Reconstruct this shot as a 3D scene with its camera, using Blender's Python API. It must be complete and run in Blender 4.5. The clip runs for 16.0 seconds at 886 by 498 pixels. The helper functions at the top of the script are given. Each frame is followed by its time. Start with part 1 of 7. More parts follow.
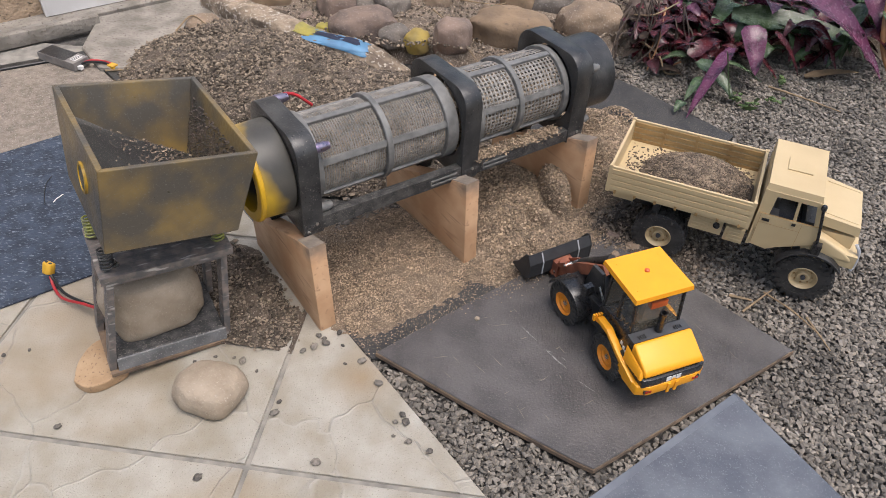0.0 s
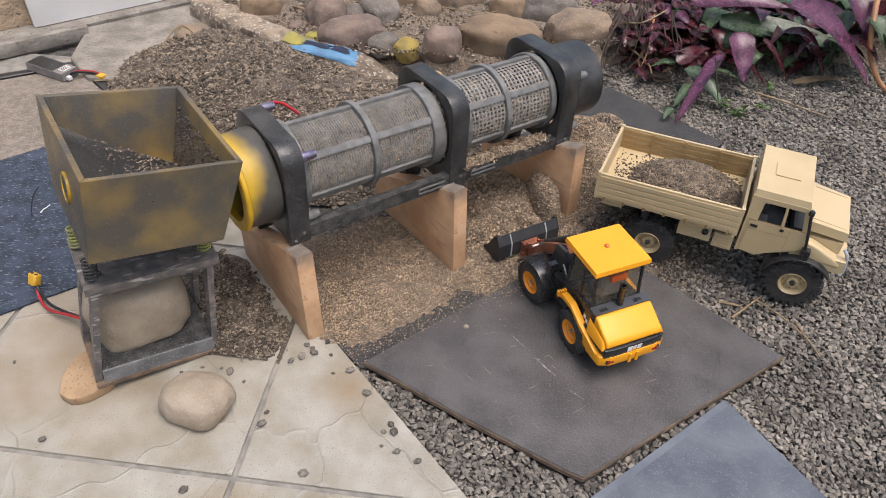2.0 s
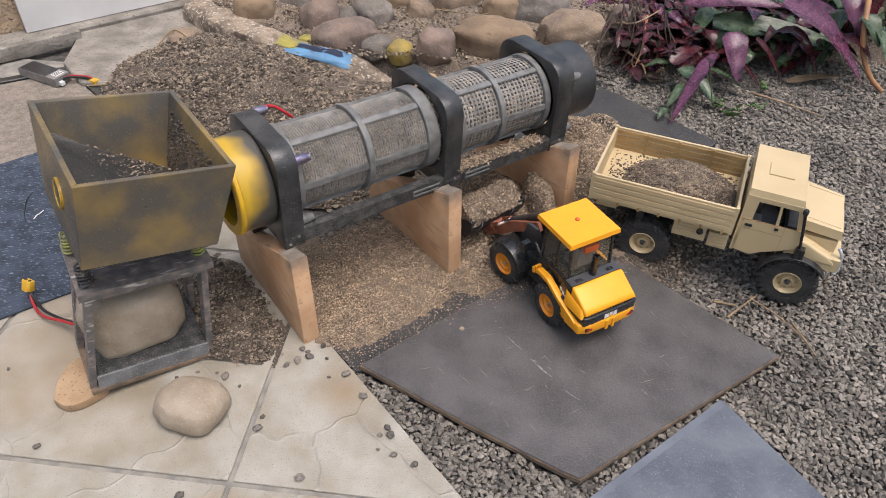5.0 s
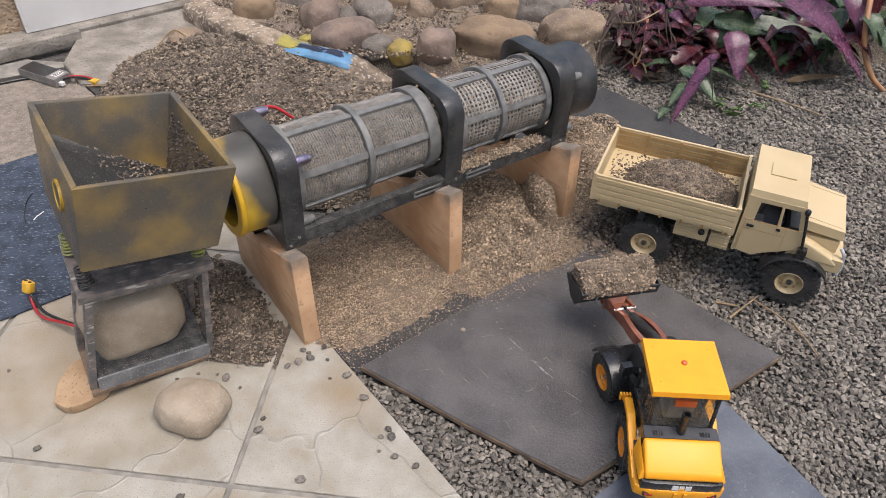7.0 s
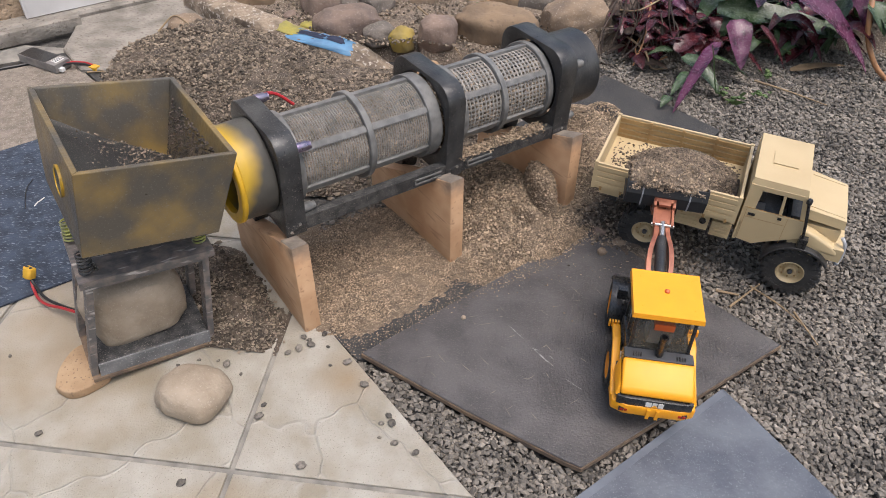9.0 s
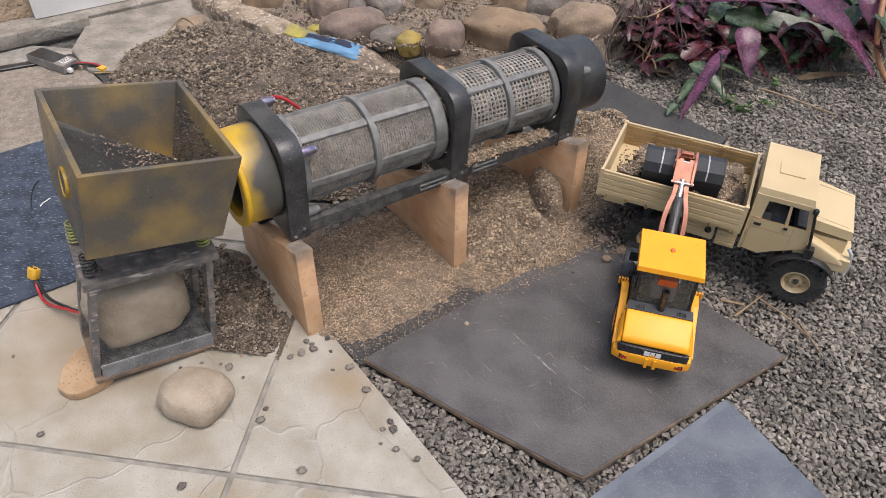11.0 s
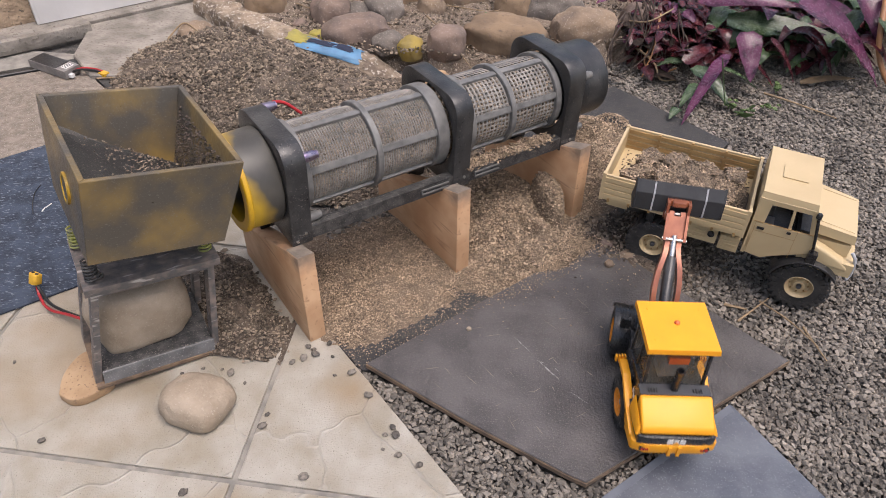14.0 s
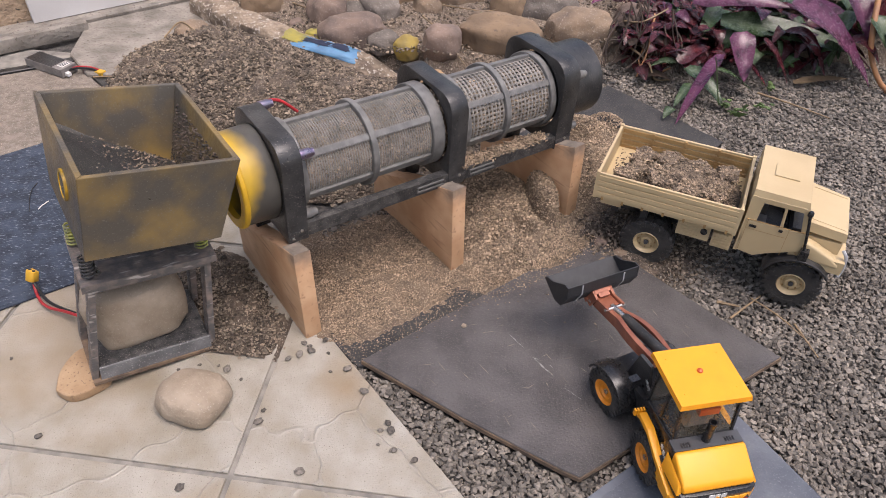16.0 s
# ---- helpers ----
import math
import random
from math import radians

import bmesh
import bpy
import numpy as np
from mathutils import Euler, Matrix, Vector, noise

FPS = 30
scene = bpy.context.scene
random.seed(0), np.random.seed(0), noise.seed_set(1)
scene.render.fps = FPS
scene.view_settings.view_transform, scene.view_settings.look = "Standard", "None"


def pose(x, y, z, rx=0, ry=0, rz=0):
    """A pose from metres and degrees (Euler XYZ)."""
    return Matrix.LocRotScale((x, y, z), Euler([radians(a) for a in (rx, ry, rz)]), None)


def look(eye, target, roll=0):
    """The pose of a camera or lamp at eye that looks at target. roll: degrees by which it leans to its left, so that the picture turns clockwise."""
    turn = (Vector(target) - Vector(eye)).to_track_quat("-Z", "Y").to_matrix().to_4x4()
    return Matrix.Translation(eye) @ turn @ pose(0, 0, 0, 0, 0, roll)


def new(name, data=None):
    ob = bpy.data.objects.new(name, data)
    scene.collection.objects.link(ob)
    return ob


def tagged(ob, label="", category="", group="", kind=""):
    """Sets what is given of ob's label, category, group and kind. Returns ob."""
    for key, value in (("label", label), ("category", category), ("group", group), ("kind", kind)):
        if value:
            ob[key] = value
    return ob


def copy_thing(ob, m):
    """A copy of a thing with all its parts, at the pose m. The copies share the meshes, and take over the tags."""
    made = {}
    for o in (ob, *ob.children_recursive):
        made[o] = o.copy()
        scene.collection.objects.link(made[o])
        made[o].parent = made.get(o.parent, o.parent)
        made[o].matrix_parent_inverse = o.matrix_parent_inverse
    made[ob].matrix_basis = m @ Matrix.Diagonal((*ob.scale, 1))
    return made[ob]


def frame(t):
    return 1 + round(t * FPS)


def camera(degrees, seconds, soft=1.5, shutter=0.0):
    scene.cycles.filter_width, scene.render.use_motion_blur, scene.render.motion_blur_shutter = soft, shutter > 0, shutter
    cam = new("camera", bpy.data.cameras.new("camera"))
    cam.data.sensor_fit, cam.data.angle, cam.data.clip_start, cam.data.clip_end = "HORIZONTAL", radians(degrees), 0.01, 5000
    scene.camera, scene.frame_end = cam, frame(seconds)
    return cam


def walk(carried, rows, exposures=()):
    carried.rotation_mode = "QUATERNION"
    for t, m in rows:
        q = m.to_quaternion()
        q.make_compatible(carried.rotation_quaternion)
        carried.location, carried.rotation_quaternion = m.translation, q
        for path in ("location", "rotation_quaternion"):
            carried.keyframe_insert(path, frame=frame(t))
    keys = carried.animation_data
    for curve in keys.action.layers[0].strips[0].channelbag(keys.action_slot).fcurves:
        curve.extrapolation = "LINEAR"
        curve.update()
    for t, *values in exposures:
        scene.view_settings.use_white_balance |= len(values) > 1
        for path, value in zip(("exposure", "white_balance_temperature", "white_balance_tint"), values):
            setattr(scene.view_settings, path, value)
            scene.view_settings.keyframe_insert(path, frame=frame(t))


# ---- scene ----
cam = camera(62.7, 16.0, soft=0.6, shutter=0.3)
PATH = [
    (0, (0.314, -0.493, 0.879), (0.144, 0.982, -0.461), 1.7),
    (0.5, (0.315, -0.496, 0.88), (0.142, 0.986, -0.451), 1.7),
    (1, (0.319, -0.495, 0.88), (0.151, 0.992, -0.446), 1.7),
    (1.5, (0.323, -0.492, 0.878), (0.159, 0.999, -0.445), 1.7),
    (2, (0.325, -0.489, 0.876), (0.165, 1.003, -0.446), 1.6),
    (2.5, (0.324, -0.487, 0.876), (0.169, 1.005, -0.447), 1.6),
    (3, (0.325, -0.488, 0.875), (0.171, 1.005, -0.447), 1.5),
    (3.5, (0.323, -0.49, 0.875), (0.172, 1.005, -0.445), 1.6),
    (4, (0.325, -0.489, 0.876), (0.171, 1.007, -0.443), 1.4),
    (6.5, (0.328, -0.484, 0.875), (0.179, 1.013, -0.444), 1.2),
    (7, (0.326, -0.483, 0.876), (0.174, 1.012, -0.445), 1.2),
    (7.5, (0.323, -0.486, 0.874), (0.17, 1.005, -0.45), 1.2),
    (8, (0.324, -0.486, 0.874), (0.17, 0.997, -0.459), 1.3),
    (8.5, (0.326, -0.485, 0.874), (0.174, 0.992, -0.465), 1.3),
    (9, (0.326, -0.484, 0.874), (0.175, 0.99, -0.469), 1.4),
    (11.5, (0.327, -0.479, 0.876), (0.16, 1.002, -0.458), 1.8),
    (12, (0.326, -0.479, 0.875), (0.161, 1.004, -0.456), 1.8),
    (12.5, (0.326, -0.479, 0.875), (0.163, 1.003, -0.458), 1.8),
    (13, (0.327, -0.478, 0.874), (0.163, 1.004, -0.459), 1.8),
    (13.5, (0.326, -0.477, 0.873), (0.16, 1.006, -0.459), 1.8),
    (14, (0.325, -0.477, 0.874), (0.155, 1.009, -0.454), 1.6),
    (14.5, (0.326, -0.479, 0.876), (0.154, 1.01, -0.448), 1.6),
    (15, (0.326, -0.483, 0.877), (0.157, 1.008, -0.444), 1.7),
    (15.5, (0.326, -0.487, 0.878), (0.162, 1.005, -0.443), 1.8),
    (16, (0.328, -0.486, 0.876), (0.168, 1.002, -0.451), 1.9),
]
EXPOSURE = [(0.0, 0.42, 6200, 12.5), (13.2, 0.42, 6200, 12.5), (14.2, 0.42, 6320, 17.5), (16.0, 0.42, 6320, 18.5)]
walk(cam, [(t, look(e, g, r)) for t, e, g, r in PATH], EXPOSURE)

# ---- world and light: a bright overcast day, soft high sun ----
world = bpy.data.worlds.new("sky")
scene.world = world
world.use_nodes = True
wt = world.node_tree
sky = wt.nodes.new("ShaderNodeTexSky")
sky.sky_type, sky.sun_disc = "NISHITA", False
sky.sun_elevation, sky.sun_rotation = radians(72), radians(125)
sky.air_density, sky.dust_density, sky.ozone_density = 1.6, 6.0, 1.0
wt.nodes["Background"].inputs["Strength"].default_value = 0.15
wt.links.new(sky.outputs["Color"], wt.nodes["Background"].inputs["Color"])
sun = new("sun", bpy.data.lights.new("sun", "SUN"))
sun.data.energy, sun.data.angle, sun.data.color = 1.5, radians(35), (1.0, 0.965, 0.93)
sun.matrix_world = look((0.9, -0.3, 3.2), (0.1, 0.3, 0))


# ---- materials ----
def mat(name, base, var=None, scale=25, rough=0.6, rvar=0.1, bump=0.2, bscale=250, metal=0.0, mix=(0.35, 0.65), speck=None, speck_scale=400, speck_cut=(0.62, 0.68), coat=0.0, rand=0.0, island=False, dist=0.002, stretch=None):
    m = bpy.data.materials.new(name)
    m.use_nodes = True
    n, l = m.node_tree.nodes, m.node_tree.links
    b = n["Principled BSDF"]
    tc = n.new("ShaderNodeTexCoord")
    big = n.new("ShaderNodeTexNoise")
    big.inputs["Scale"].default_value, big.inputs["Detail"].default_value = scale, 6
    fine = n.new("ShaderNodeTexNoise")
    fine.inputs["Scale"].default_value, fine.inputs["Detail"].default_value = bscale, 4
    l.new(tc.outputs["Object"], big.inputs["Vector"])
    fv = tc.outputs["Object"]
    if stretch:
        mp = n.new("ShaderNodeMapping")
        mp.inputs["Rotation"].default_value[2] = radians(stretch[0])
        mp.inputs["Scale"].default_value = stretch[1:]
        l.new(fv, mp.inputs["Vector"])
        fv = mp.outputs["Vector"]
    l.new(fv, fine.inputs["Vector"])
    ramp = n.new("ShaderNodeMapRange")
    ramp.inputs["From Min"].default_value, ramp.inputs["From Max"].default_value = mix
    l.new(big.outputs["Fac"], ramp.inputs["Value"])
    mx = n.new("ShaderNodeMix")
    mx.data_type = "RGBA"
    v = var or tuple(c * 0.75 for c in base)
    mx.inputs["A"].default_value, mx.inputs["B"].default_value = (*base, 1), (*v, 1)
    l.new(ramp.outputs["Result"], mx.inputs["Factor"])
    col = mx.outputs["Result"]
    if speck:
        sp = n.new("ShaderNodeTexNoise")
        sp.inputs["Scale"].default_value, sp.inputs["Detail"].default_value = speck_scale, 2
        l.new(fv, sp.inputs["Vector"])
        sr = n.new("ShaderNodeMapRange")
        sr.inputs["From Min"].default_value, sr.inputs["From Max"].default_value = speck_cut
        l.new(sp.outputs["Fac"], sr.inputs["Value"])
        m2 = n.new("ShaderNodeMix")
        m2.data_type = "RGBA"
        l.new(sr.outputs["Result"], m2.inputs["Factor"])
        l.new(col, m2.inputs["A"])
        m2.inputs["B"].default_value = (*speck, 1)
        col = m2.outputs["Result"]
    if rand:
        src = n.new("ShaderNodeNewGeometry").outputs["Random Per Island"] if island else n.new("ShaderNodeObjectInfo").outputs["Random"]
        rr = n.new("ShaderNodeMapRange")
        rr.inputs["To Min"].default_value, rr.inputs["To Max"].default_value = 1 - rand, 1 + rand
        l.new(src, rr.inputs["Value"])
        m3 = n.new("ShaderNodeVectorMath")
        m3.operation = "SCALE"
        l.new(col, m3.inputs[0])
        l.new(rr.outputs["Result"], m3.inputs["Scale"])
        col = m3.outputs["Vector"]
    l.new(col, b.inputs["Base Color"])
    ro = n.new("ShaderNodeMapRange")
    ro.inputs["To Min"].default_value, ro.inputs["To Max"].default_value = max(0.02, rough - rvar), min(1, rough + rvar)
    l.new(fine.outputs["Fac"], ro.inputs["Value"])
    l.new(ro.outputs["Result"], b.inputs["Roughness"])
    b.inputs["Metallic"].default_value = metal
    b.inputs["Coat Weight"].default_value = coat
    b.inputs["Coat Roughness"].default_value = 0.12
    if bump:
        bn = n.new("ShaderNodeBump")
        bn.inputs["Strength"].default_value, bn.inputs["Distance"].default_value = bump, dist
        l.new(fine.outputs["Fac"], bn.inputs["Height"])
        l.new(bn.outputs["Normal"], b.inputs["Normal"])
    return m


def glass(name, tint, alpha):
    m = bpy.data.materials.new(name)
    m.use_nodes = True
    b = m.node_tree.nodes["Principled BSDF"]
    b.inputs["Base Color"].default_value = (*tint, 1)
    b.inputs["Roughness"].default_value = 0.08
    b.inputs["Alpha"].default_value = alpha
    return m


def tile_material():
    m = mat("glazed_tile", (0.352, 0.328, 0.280), (0.236, 0.204, 0.150), 13, 0.5, 0.16, 0.9, 380, speck=(0.19, 0.16, 0.12), speck_scale=420, speck_cut=(0.64, 0.70), mix=(0.36, 0.68), dist=0.0016)
    n, l = m.node_tree.nodes, m.node_tree.links
    b = n["Principled BSDF"]
    tc = n.new("ShaderNodeTexCoord")
    warp = n.new("ShaderNodeTexNoise")
    warp.inputs["Scale"].default_value = 9
    l.new(tc.outputs["Object"], warp.inputs["Vector"])
    ad = n.new("ShaderNodeVectorMath")
    ad.operation = "MULTIPLY_ADD"
    ad.inputs[1].default_value = (0.12, 0.12, 0)
    l.new(warp.outputs["Color"], ad.inputs[0])
    l.new(tc.outputs["Object"], ad.inputs[2])
    vo = n.new("ShaderNodeTexVoronoi")
    vo.feature = "DISTANCE_TO_EDGE"
    vo.inputs["Scale"].default_value = 5.2
    l.new(ad.outputs["Vector"], vo.inputs["Vector"])
    vein = n.new("ShaderNodeMapRange")
    vein.inputs["From Min"].default_value, vein.inputs["From Max"].default_value = 0.0, 0.013
    vein.inputs["To Min"].default_value, vein.inputs["To Max"].default_value = 1.0, 0.0
    l.new(vo.outputs["Distance"], vein.inputs["Value"])
    old = b.inputs["Base Color"].links[0].from_socket
    mx = n.new("ShaderNodeMix")
    mx.data_type = "RGBA"
    mx.inputs["B"].default_value = (0.40, 0.375, 0.34, 1)
    sc = n.new("ShaderNodeMath")
    sc.operation = "MULTIPLY"
    sc.inputs[1].default_value = 0.22
    l.new(vein.outputs["Result"], sc.inputs[0])
    l.new(sc.outputs["Value"], mx.inputs["Factor"])
    l.new(old, mx.inputs["A"])
    # brown water stain
    st = n.new("ShaderNodeTexNoise")
    st.inputs["Scale"].default_value, st.inputs["Detail"].default_value = 2.6, 8
    l.new(tc.outputs["Object"], st.inputs["Vector"])
    sr = n.new("ShaderNodeMapRange")
    sr.inputs["From Min"].default_value, sr.inputs["From Max"].default_value = 0.50, 0.78
    l.new(st.outputs["Fac"], sr.inputs["Value"])
    m4 = n.new("ShaderNodeMix")
    m4.data_type = "RGBA"
    m4.inputs["B"].default_value = (0.27, 0.195, 0.115, 1)
    l.new(sr.outputs["Result"], m4.inputs["Factor"])
    l.new(mx.outputs["Result"], m4.inputs["A"])
    ds = n.new("ShaderNodeVectorMath")
    ds.operation = "DISTANCE"
    ds.inputs[1].default_value = (0.122, 0.169, 0.0)
    l.new(tc.outputs["Object"], ds.inputs[0])
    wob = n.new("ShaderNodeMath")
    wob.operation = "MULTIPLY_ADD"
    wob.inputs[1].default_value = -0.07
    l.new(warp.outputs["Fac"], wob.inputs[0])
    l.new(ds.outputs["Value"], wob.inputs[2])
    wr = n.new("ShaderNodeMapRange")
    wr.inputs["From Min"].default_value, wr.inputs["From Max"].default_value = 0.03, -0.03
    wr.inputs["To Max"].default_value = 0.9
    l.new(wob.outputs["Value"], wr.inputs["Value"])
    m5 = n.new("ShaderNodeMix")
    m5.data_type = "RGBA"
    m5.inputs["B"].default_value = (0.23, 0.160, 0.085, 1)
    l.new(wr.outputs["Result"], m5.inputs["Factor"])
    l.new(m4.outputs["Result"], m5.inputs["A"])
    l.new(m5.outputs["Result"], b.inputs["Base Color"])
    b2 = n.new("ShaderNodeBump")
    b2.inputs["Strength"].default_value, b2.inputs["Distance"].default_value = 0.5, 0.0032
    l.new(vein.outputs["Result"], b2.inputs["Height"])
    l.new(b.inputs["Normal"].links[0].from_socket, b2.inputs["Normal"])
    l.new(b2.outputs["Normal"], b.inputs["Normal"])
    return m


def drum_paint():
    """Dark sprayed paint with two soft-edged yellow areas round the drum."""
    m = mat("drum_paint", (0.075, 0.07, 0.06), (0.045, 0.042, 0.037), 20, 0.42, 0.1, 0.15, 500)
    n, l = m.node_tree.nodes, m.node_tree.links
    b = n["Principled BSDF"]
    tc = n.new("ShaderNodeTexCoord")
    no = n.new("ShaderNodeTexNoise")
    no.inputs["Scale"].default_value = 22
    l.new(tc.outputs["Object"], no.inputs["Vector"])
    col = b.inputs["Base Color"].links[0].from_socket
    for deg, lo, hi in ((232, 2.15, 2.75), (25, 2.30, 2.95)):
        dt = n.new("ShaderNodeVectorMath")
        dt.operation = "DOT_PRODUCT"
        dt.inputs[1].default_value = (-26.0, math.cos(radians(deg)) / 0.071, math.sin(radians(deg)) / 0.071)
        l.new(tc.outputs["Object"], dt.inputs[0])
        ad = n.new("ShaderNodeMath")
        ad.operation = "MULTIPLY_ADD"
        ad.inputs[1].default_value = 0.9
        l.new(no.outputs["Fac"], ad.inputs[0])
        l.new(dt.outputs["Value"], ad.inputs[2])
        mr = n.new("ShaderNodeMapRange")
        mr.inputs["From Min"].default_value, mr.inputs["From Max"].default_value = lo, hi
        l.new(ad.outputs["Value"], mr.inputs["Value"])
        mx = n.new("ShaderNodeMix")
        mx.data_type = "RGBA"
        mx.inputs["B"].default_value = (0.46, 0.29, 0.018, 1)
        l.new(mr.outputs["Result"], mx.inputs["Factor"])
        l.new(col, mx.inputs["A"])
        col = mx.outputs["Result"]
    l.new(col, b.inputs["Base Color"])
    return m


def camo_paint():
    return mat("sprayed_paint", (0.070, 0.062, 0.050), (0.250, 0.162, 0.044), 14, 0.34, 0.14, 0.3, 160, mix=(0.38, 0.74), speck=(0.16, 0.15, 0.13), speck_scale=420, speck_cut=(0.60, 0.85))


def wedge_wood():
    """Pine with grey spray paint drifted over the top corner."""
    m = mat("sprayed_pine", (0.60, 0.385, 0.225), (0.46, 0.262, 0.138), 16, 0.6, 0.1, 0.3, 300, speck=(0.30, 0.16, 0.085), speck_scale=110, speck_cut=(0.58, 0.78), stretch=(0, 1.0, 0.12, 1.0))
    n, l = m.node_tree.nodes, m.node_tree.links
    b = n["Principled BSDF"]
    tc = n.new("ShaderNodeTexCoord")
    sx = n.new("ShaderNodeSeparateXYZ")
    l.new(tc.outputs["Object"], sx.inputs["Vector"])
    no = n.new("ShaderNodeTexNoise")
    no.inputs["Scale"].default_value, no.inputs["Detail"].default_value = 45, 7
    l.new(tc.outputs["Object"], no.inputs["Vector"])
    ad = n.new("ShaderNodeMath")
    ad.operation = "MULTIPLY_ADD"
    ad.inputs[1].default_value = 0.05
    l.new(no.outputs["Fac"], ad.inputs[0])
    l.new(sx.outputs["Z"], ad.inputs[2])
    mr = n.new("ShaderNodeMapRange")
    mr.inputs["From Min"].default_value, mr.inputs["From Max"].default_value = 0.163, 0.200
    mr.inputs["To Max"].default_value = 0.85
    l.new(ad.outputs["Value"], mr.inputs["Value"])
    mx = n.new("ShaderNodeMix")
    mx.data_type = "RGBA"
    mx.inputs["B"].default_value = (0.085, 0.078, 0.070, 1)
    l.new(mr.outputs["Result"], mx.inputs["Factor"])
    l.new(b.inputs["Base Color"].links[0].from_socket, mx.inputs["A"])
    l.new(mx.outputs["Result"], b.inputs["Base Color"])
    return m


def board_material():
    """Tarred board: flat scuffed film that wrinkles into fine ridges in places."""
    m = mat("tarred_board", (0.084, 0.077, 0.074), (0.046, 0.042, 0.041), 20, 0.50, 0.20, 0.9, 230, mix=(0.36, 0.66), speck=(0.145, 0.130, 0.116), speck_scale=520, speck_cut=(0.55, 0.72))
    n, l = m.node_tree.nodes, m.node_tree.links
    b = n["Principled BSDF"]
    tc = n.new("ShaderNodeTexCoord")
    mp = n.new("ShaderNodeMapping")
    mp.inputs["Rotation"].default_value[2] = radians(-38)
    mp.inputs["Scale"].default_value = (1.0, 0.22, 1.0)
    l.new(tc.outputs["Object"], mp.inputs["Vector"])
    ridge = n.new("ShaderNodeTexNoise")
    ridge.inputs["Scale"].default_value, ridge.inputs["Detail"].default_value = 260, 3
    l.new(mp.outputs["Vector"], ridge.inputs["Vector"])
    where = n.new("ShaderNodeTexNoise")
    where.inputs["Scale"].default_value = 5
    l.new(tc.outputs["Object"], where.inputs["Vector"])
    cut = n.new("ShaderNodeMapRange")
    cut.inputs["From Min"].default_value, cut.inputs["From Max"].default_value = 0.42, 0.60
    l.new(where.outputs["Fac"], cut.inputs["Value"])
    mu = n.new("ShaderNodeMath")
    mu.operation = "MULTIPLY"
    l.new(ridge.outputs["Fac"], mu.inputs[0])
    l.new(cut.outputs["Result"], mu.inputs[1])
    bn = n.new("ShaderNodeBump")
    bn.inputs["Strength"].default_value, bn.inputs["Distance"].default_value = 0.8, 0.004
    l.new(mu.outputs["Value"], bn.inputs["Height"])
    l.new(b.inputs["Normal"].links[0].from_socket, bn.inputs["Normal"])
    l.new(bn.outputs["Normal"], b.inputs["Normal"])
    return m


def leaf_material(name, base, pale, dark):
    """A strap leaf: fine lengthwise veins, a paler middle that joins midrib tone and painted-in sky sheen, darker
    blotches and rims, drawn by the place across the leaf.
    """
    m = mat(name, base, tuple(c * 1.35 for c in base), 25, 0.26, 0.1, 0.15, 150, rand=0.35, coat=0.25)
    n, l = m.node_tree.nodes, m.node_tree.links
    b = n["Principled BSDF"]
    at = n.new("ShaderNodeAttribute")
    at.attribute_name = "across"
    si = n.new("ShaderNodeMath")
    si.operation = "MULTIPLY"
    si.inputs[1].default_value = 9.0
    l.new(at.outputs["Fac"], si.inputs[0])
    tc = n.new("ShaderNodeTexCoord")
    cx = n.new("ShaderNodeCombineXYZ")
    l.new(si.outputs["Value"], cx.inputs["X"])
    no = n.new("ShaderNodeTexNoise")
    no.inputs["Scale"].default_value, no.inputs["Detail"].default_value = 1.0, 3
    l.new(cx.outputs["Vector"], no.inputs["Vector"])
    ab = n.new("ShaderNodeMath")
    ab.operation = "ABSOLUTE"
    l.new(at.outputs["Fac"], ab.inputs[0])
    mid = n.new("ShaderNodeMapRange")
    mid.inputs["From Min"].default_value, mid.inputs["From Max"].default_value = 1.0, 0.15
    mid.inputs["To Max"].default_value = 1.35
    l.new(ab.outputs["Value"], mid.inputs["Value"])
    mu = n.new("ShaderNodeMath")
    mu.operation = "MULTIPLY"
    l.new(mid.outputs["Result"], mu.inputs[0])
    l.new(no.outputs["Fac"], mu.inputs[1])
    mx = n.new("ShaderNodeMix")
    mx.data_type = "RGBA"
    mx.inputs["B"].default_value = (*pale, 1)
    l.new(mu.outputs["Value"], mx.inputs["Factor"])
    l.new(b.inputs["Base Color"].links[0].from_socket, mx.inputs["A"])
    bl = n.new("ShaderNodeTexNoise")
    bl.inputs["Scale"].default_value, bl.inputs["Detail"].default_value = 40, 4
    l.new(tc.outputs["Object"], bl.inputs["Vector"])
    br = n.new("ShaderNodeMapRange")
    br.inputs["From Min"].default_value, br.inputs["From Max"].default_value = 0.52, 0.72
    l.new(bl.outputs["Fac"], br.inputs["Value"])
    m2 = n.new("ShaderNodeMix")
    m2.data_type = "RGBA"
    m2.inputs["B"].default_value = (*dark, 1)
    l.new(br.outputs["Result"], m2.inputs["Factor"])
    l.new(mx.outputs["Result"], m2.inputs["A"])
    l.new(m2.outputs["Result"], b.inputs["Base Color"])
    bn = n.new("ShaderNodeBump")
    bn.inputs["Strength"].default_value, bn.inputs["Distance"].default_value = 0.35, 0.0012
    l.new(no.outputs["Fac"], bn.inputs["Height"])
    l.new(bn.outputs["Normal"], b.inputs["Normal"])
    return m


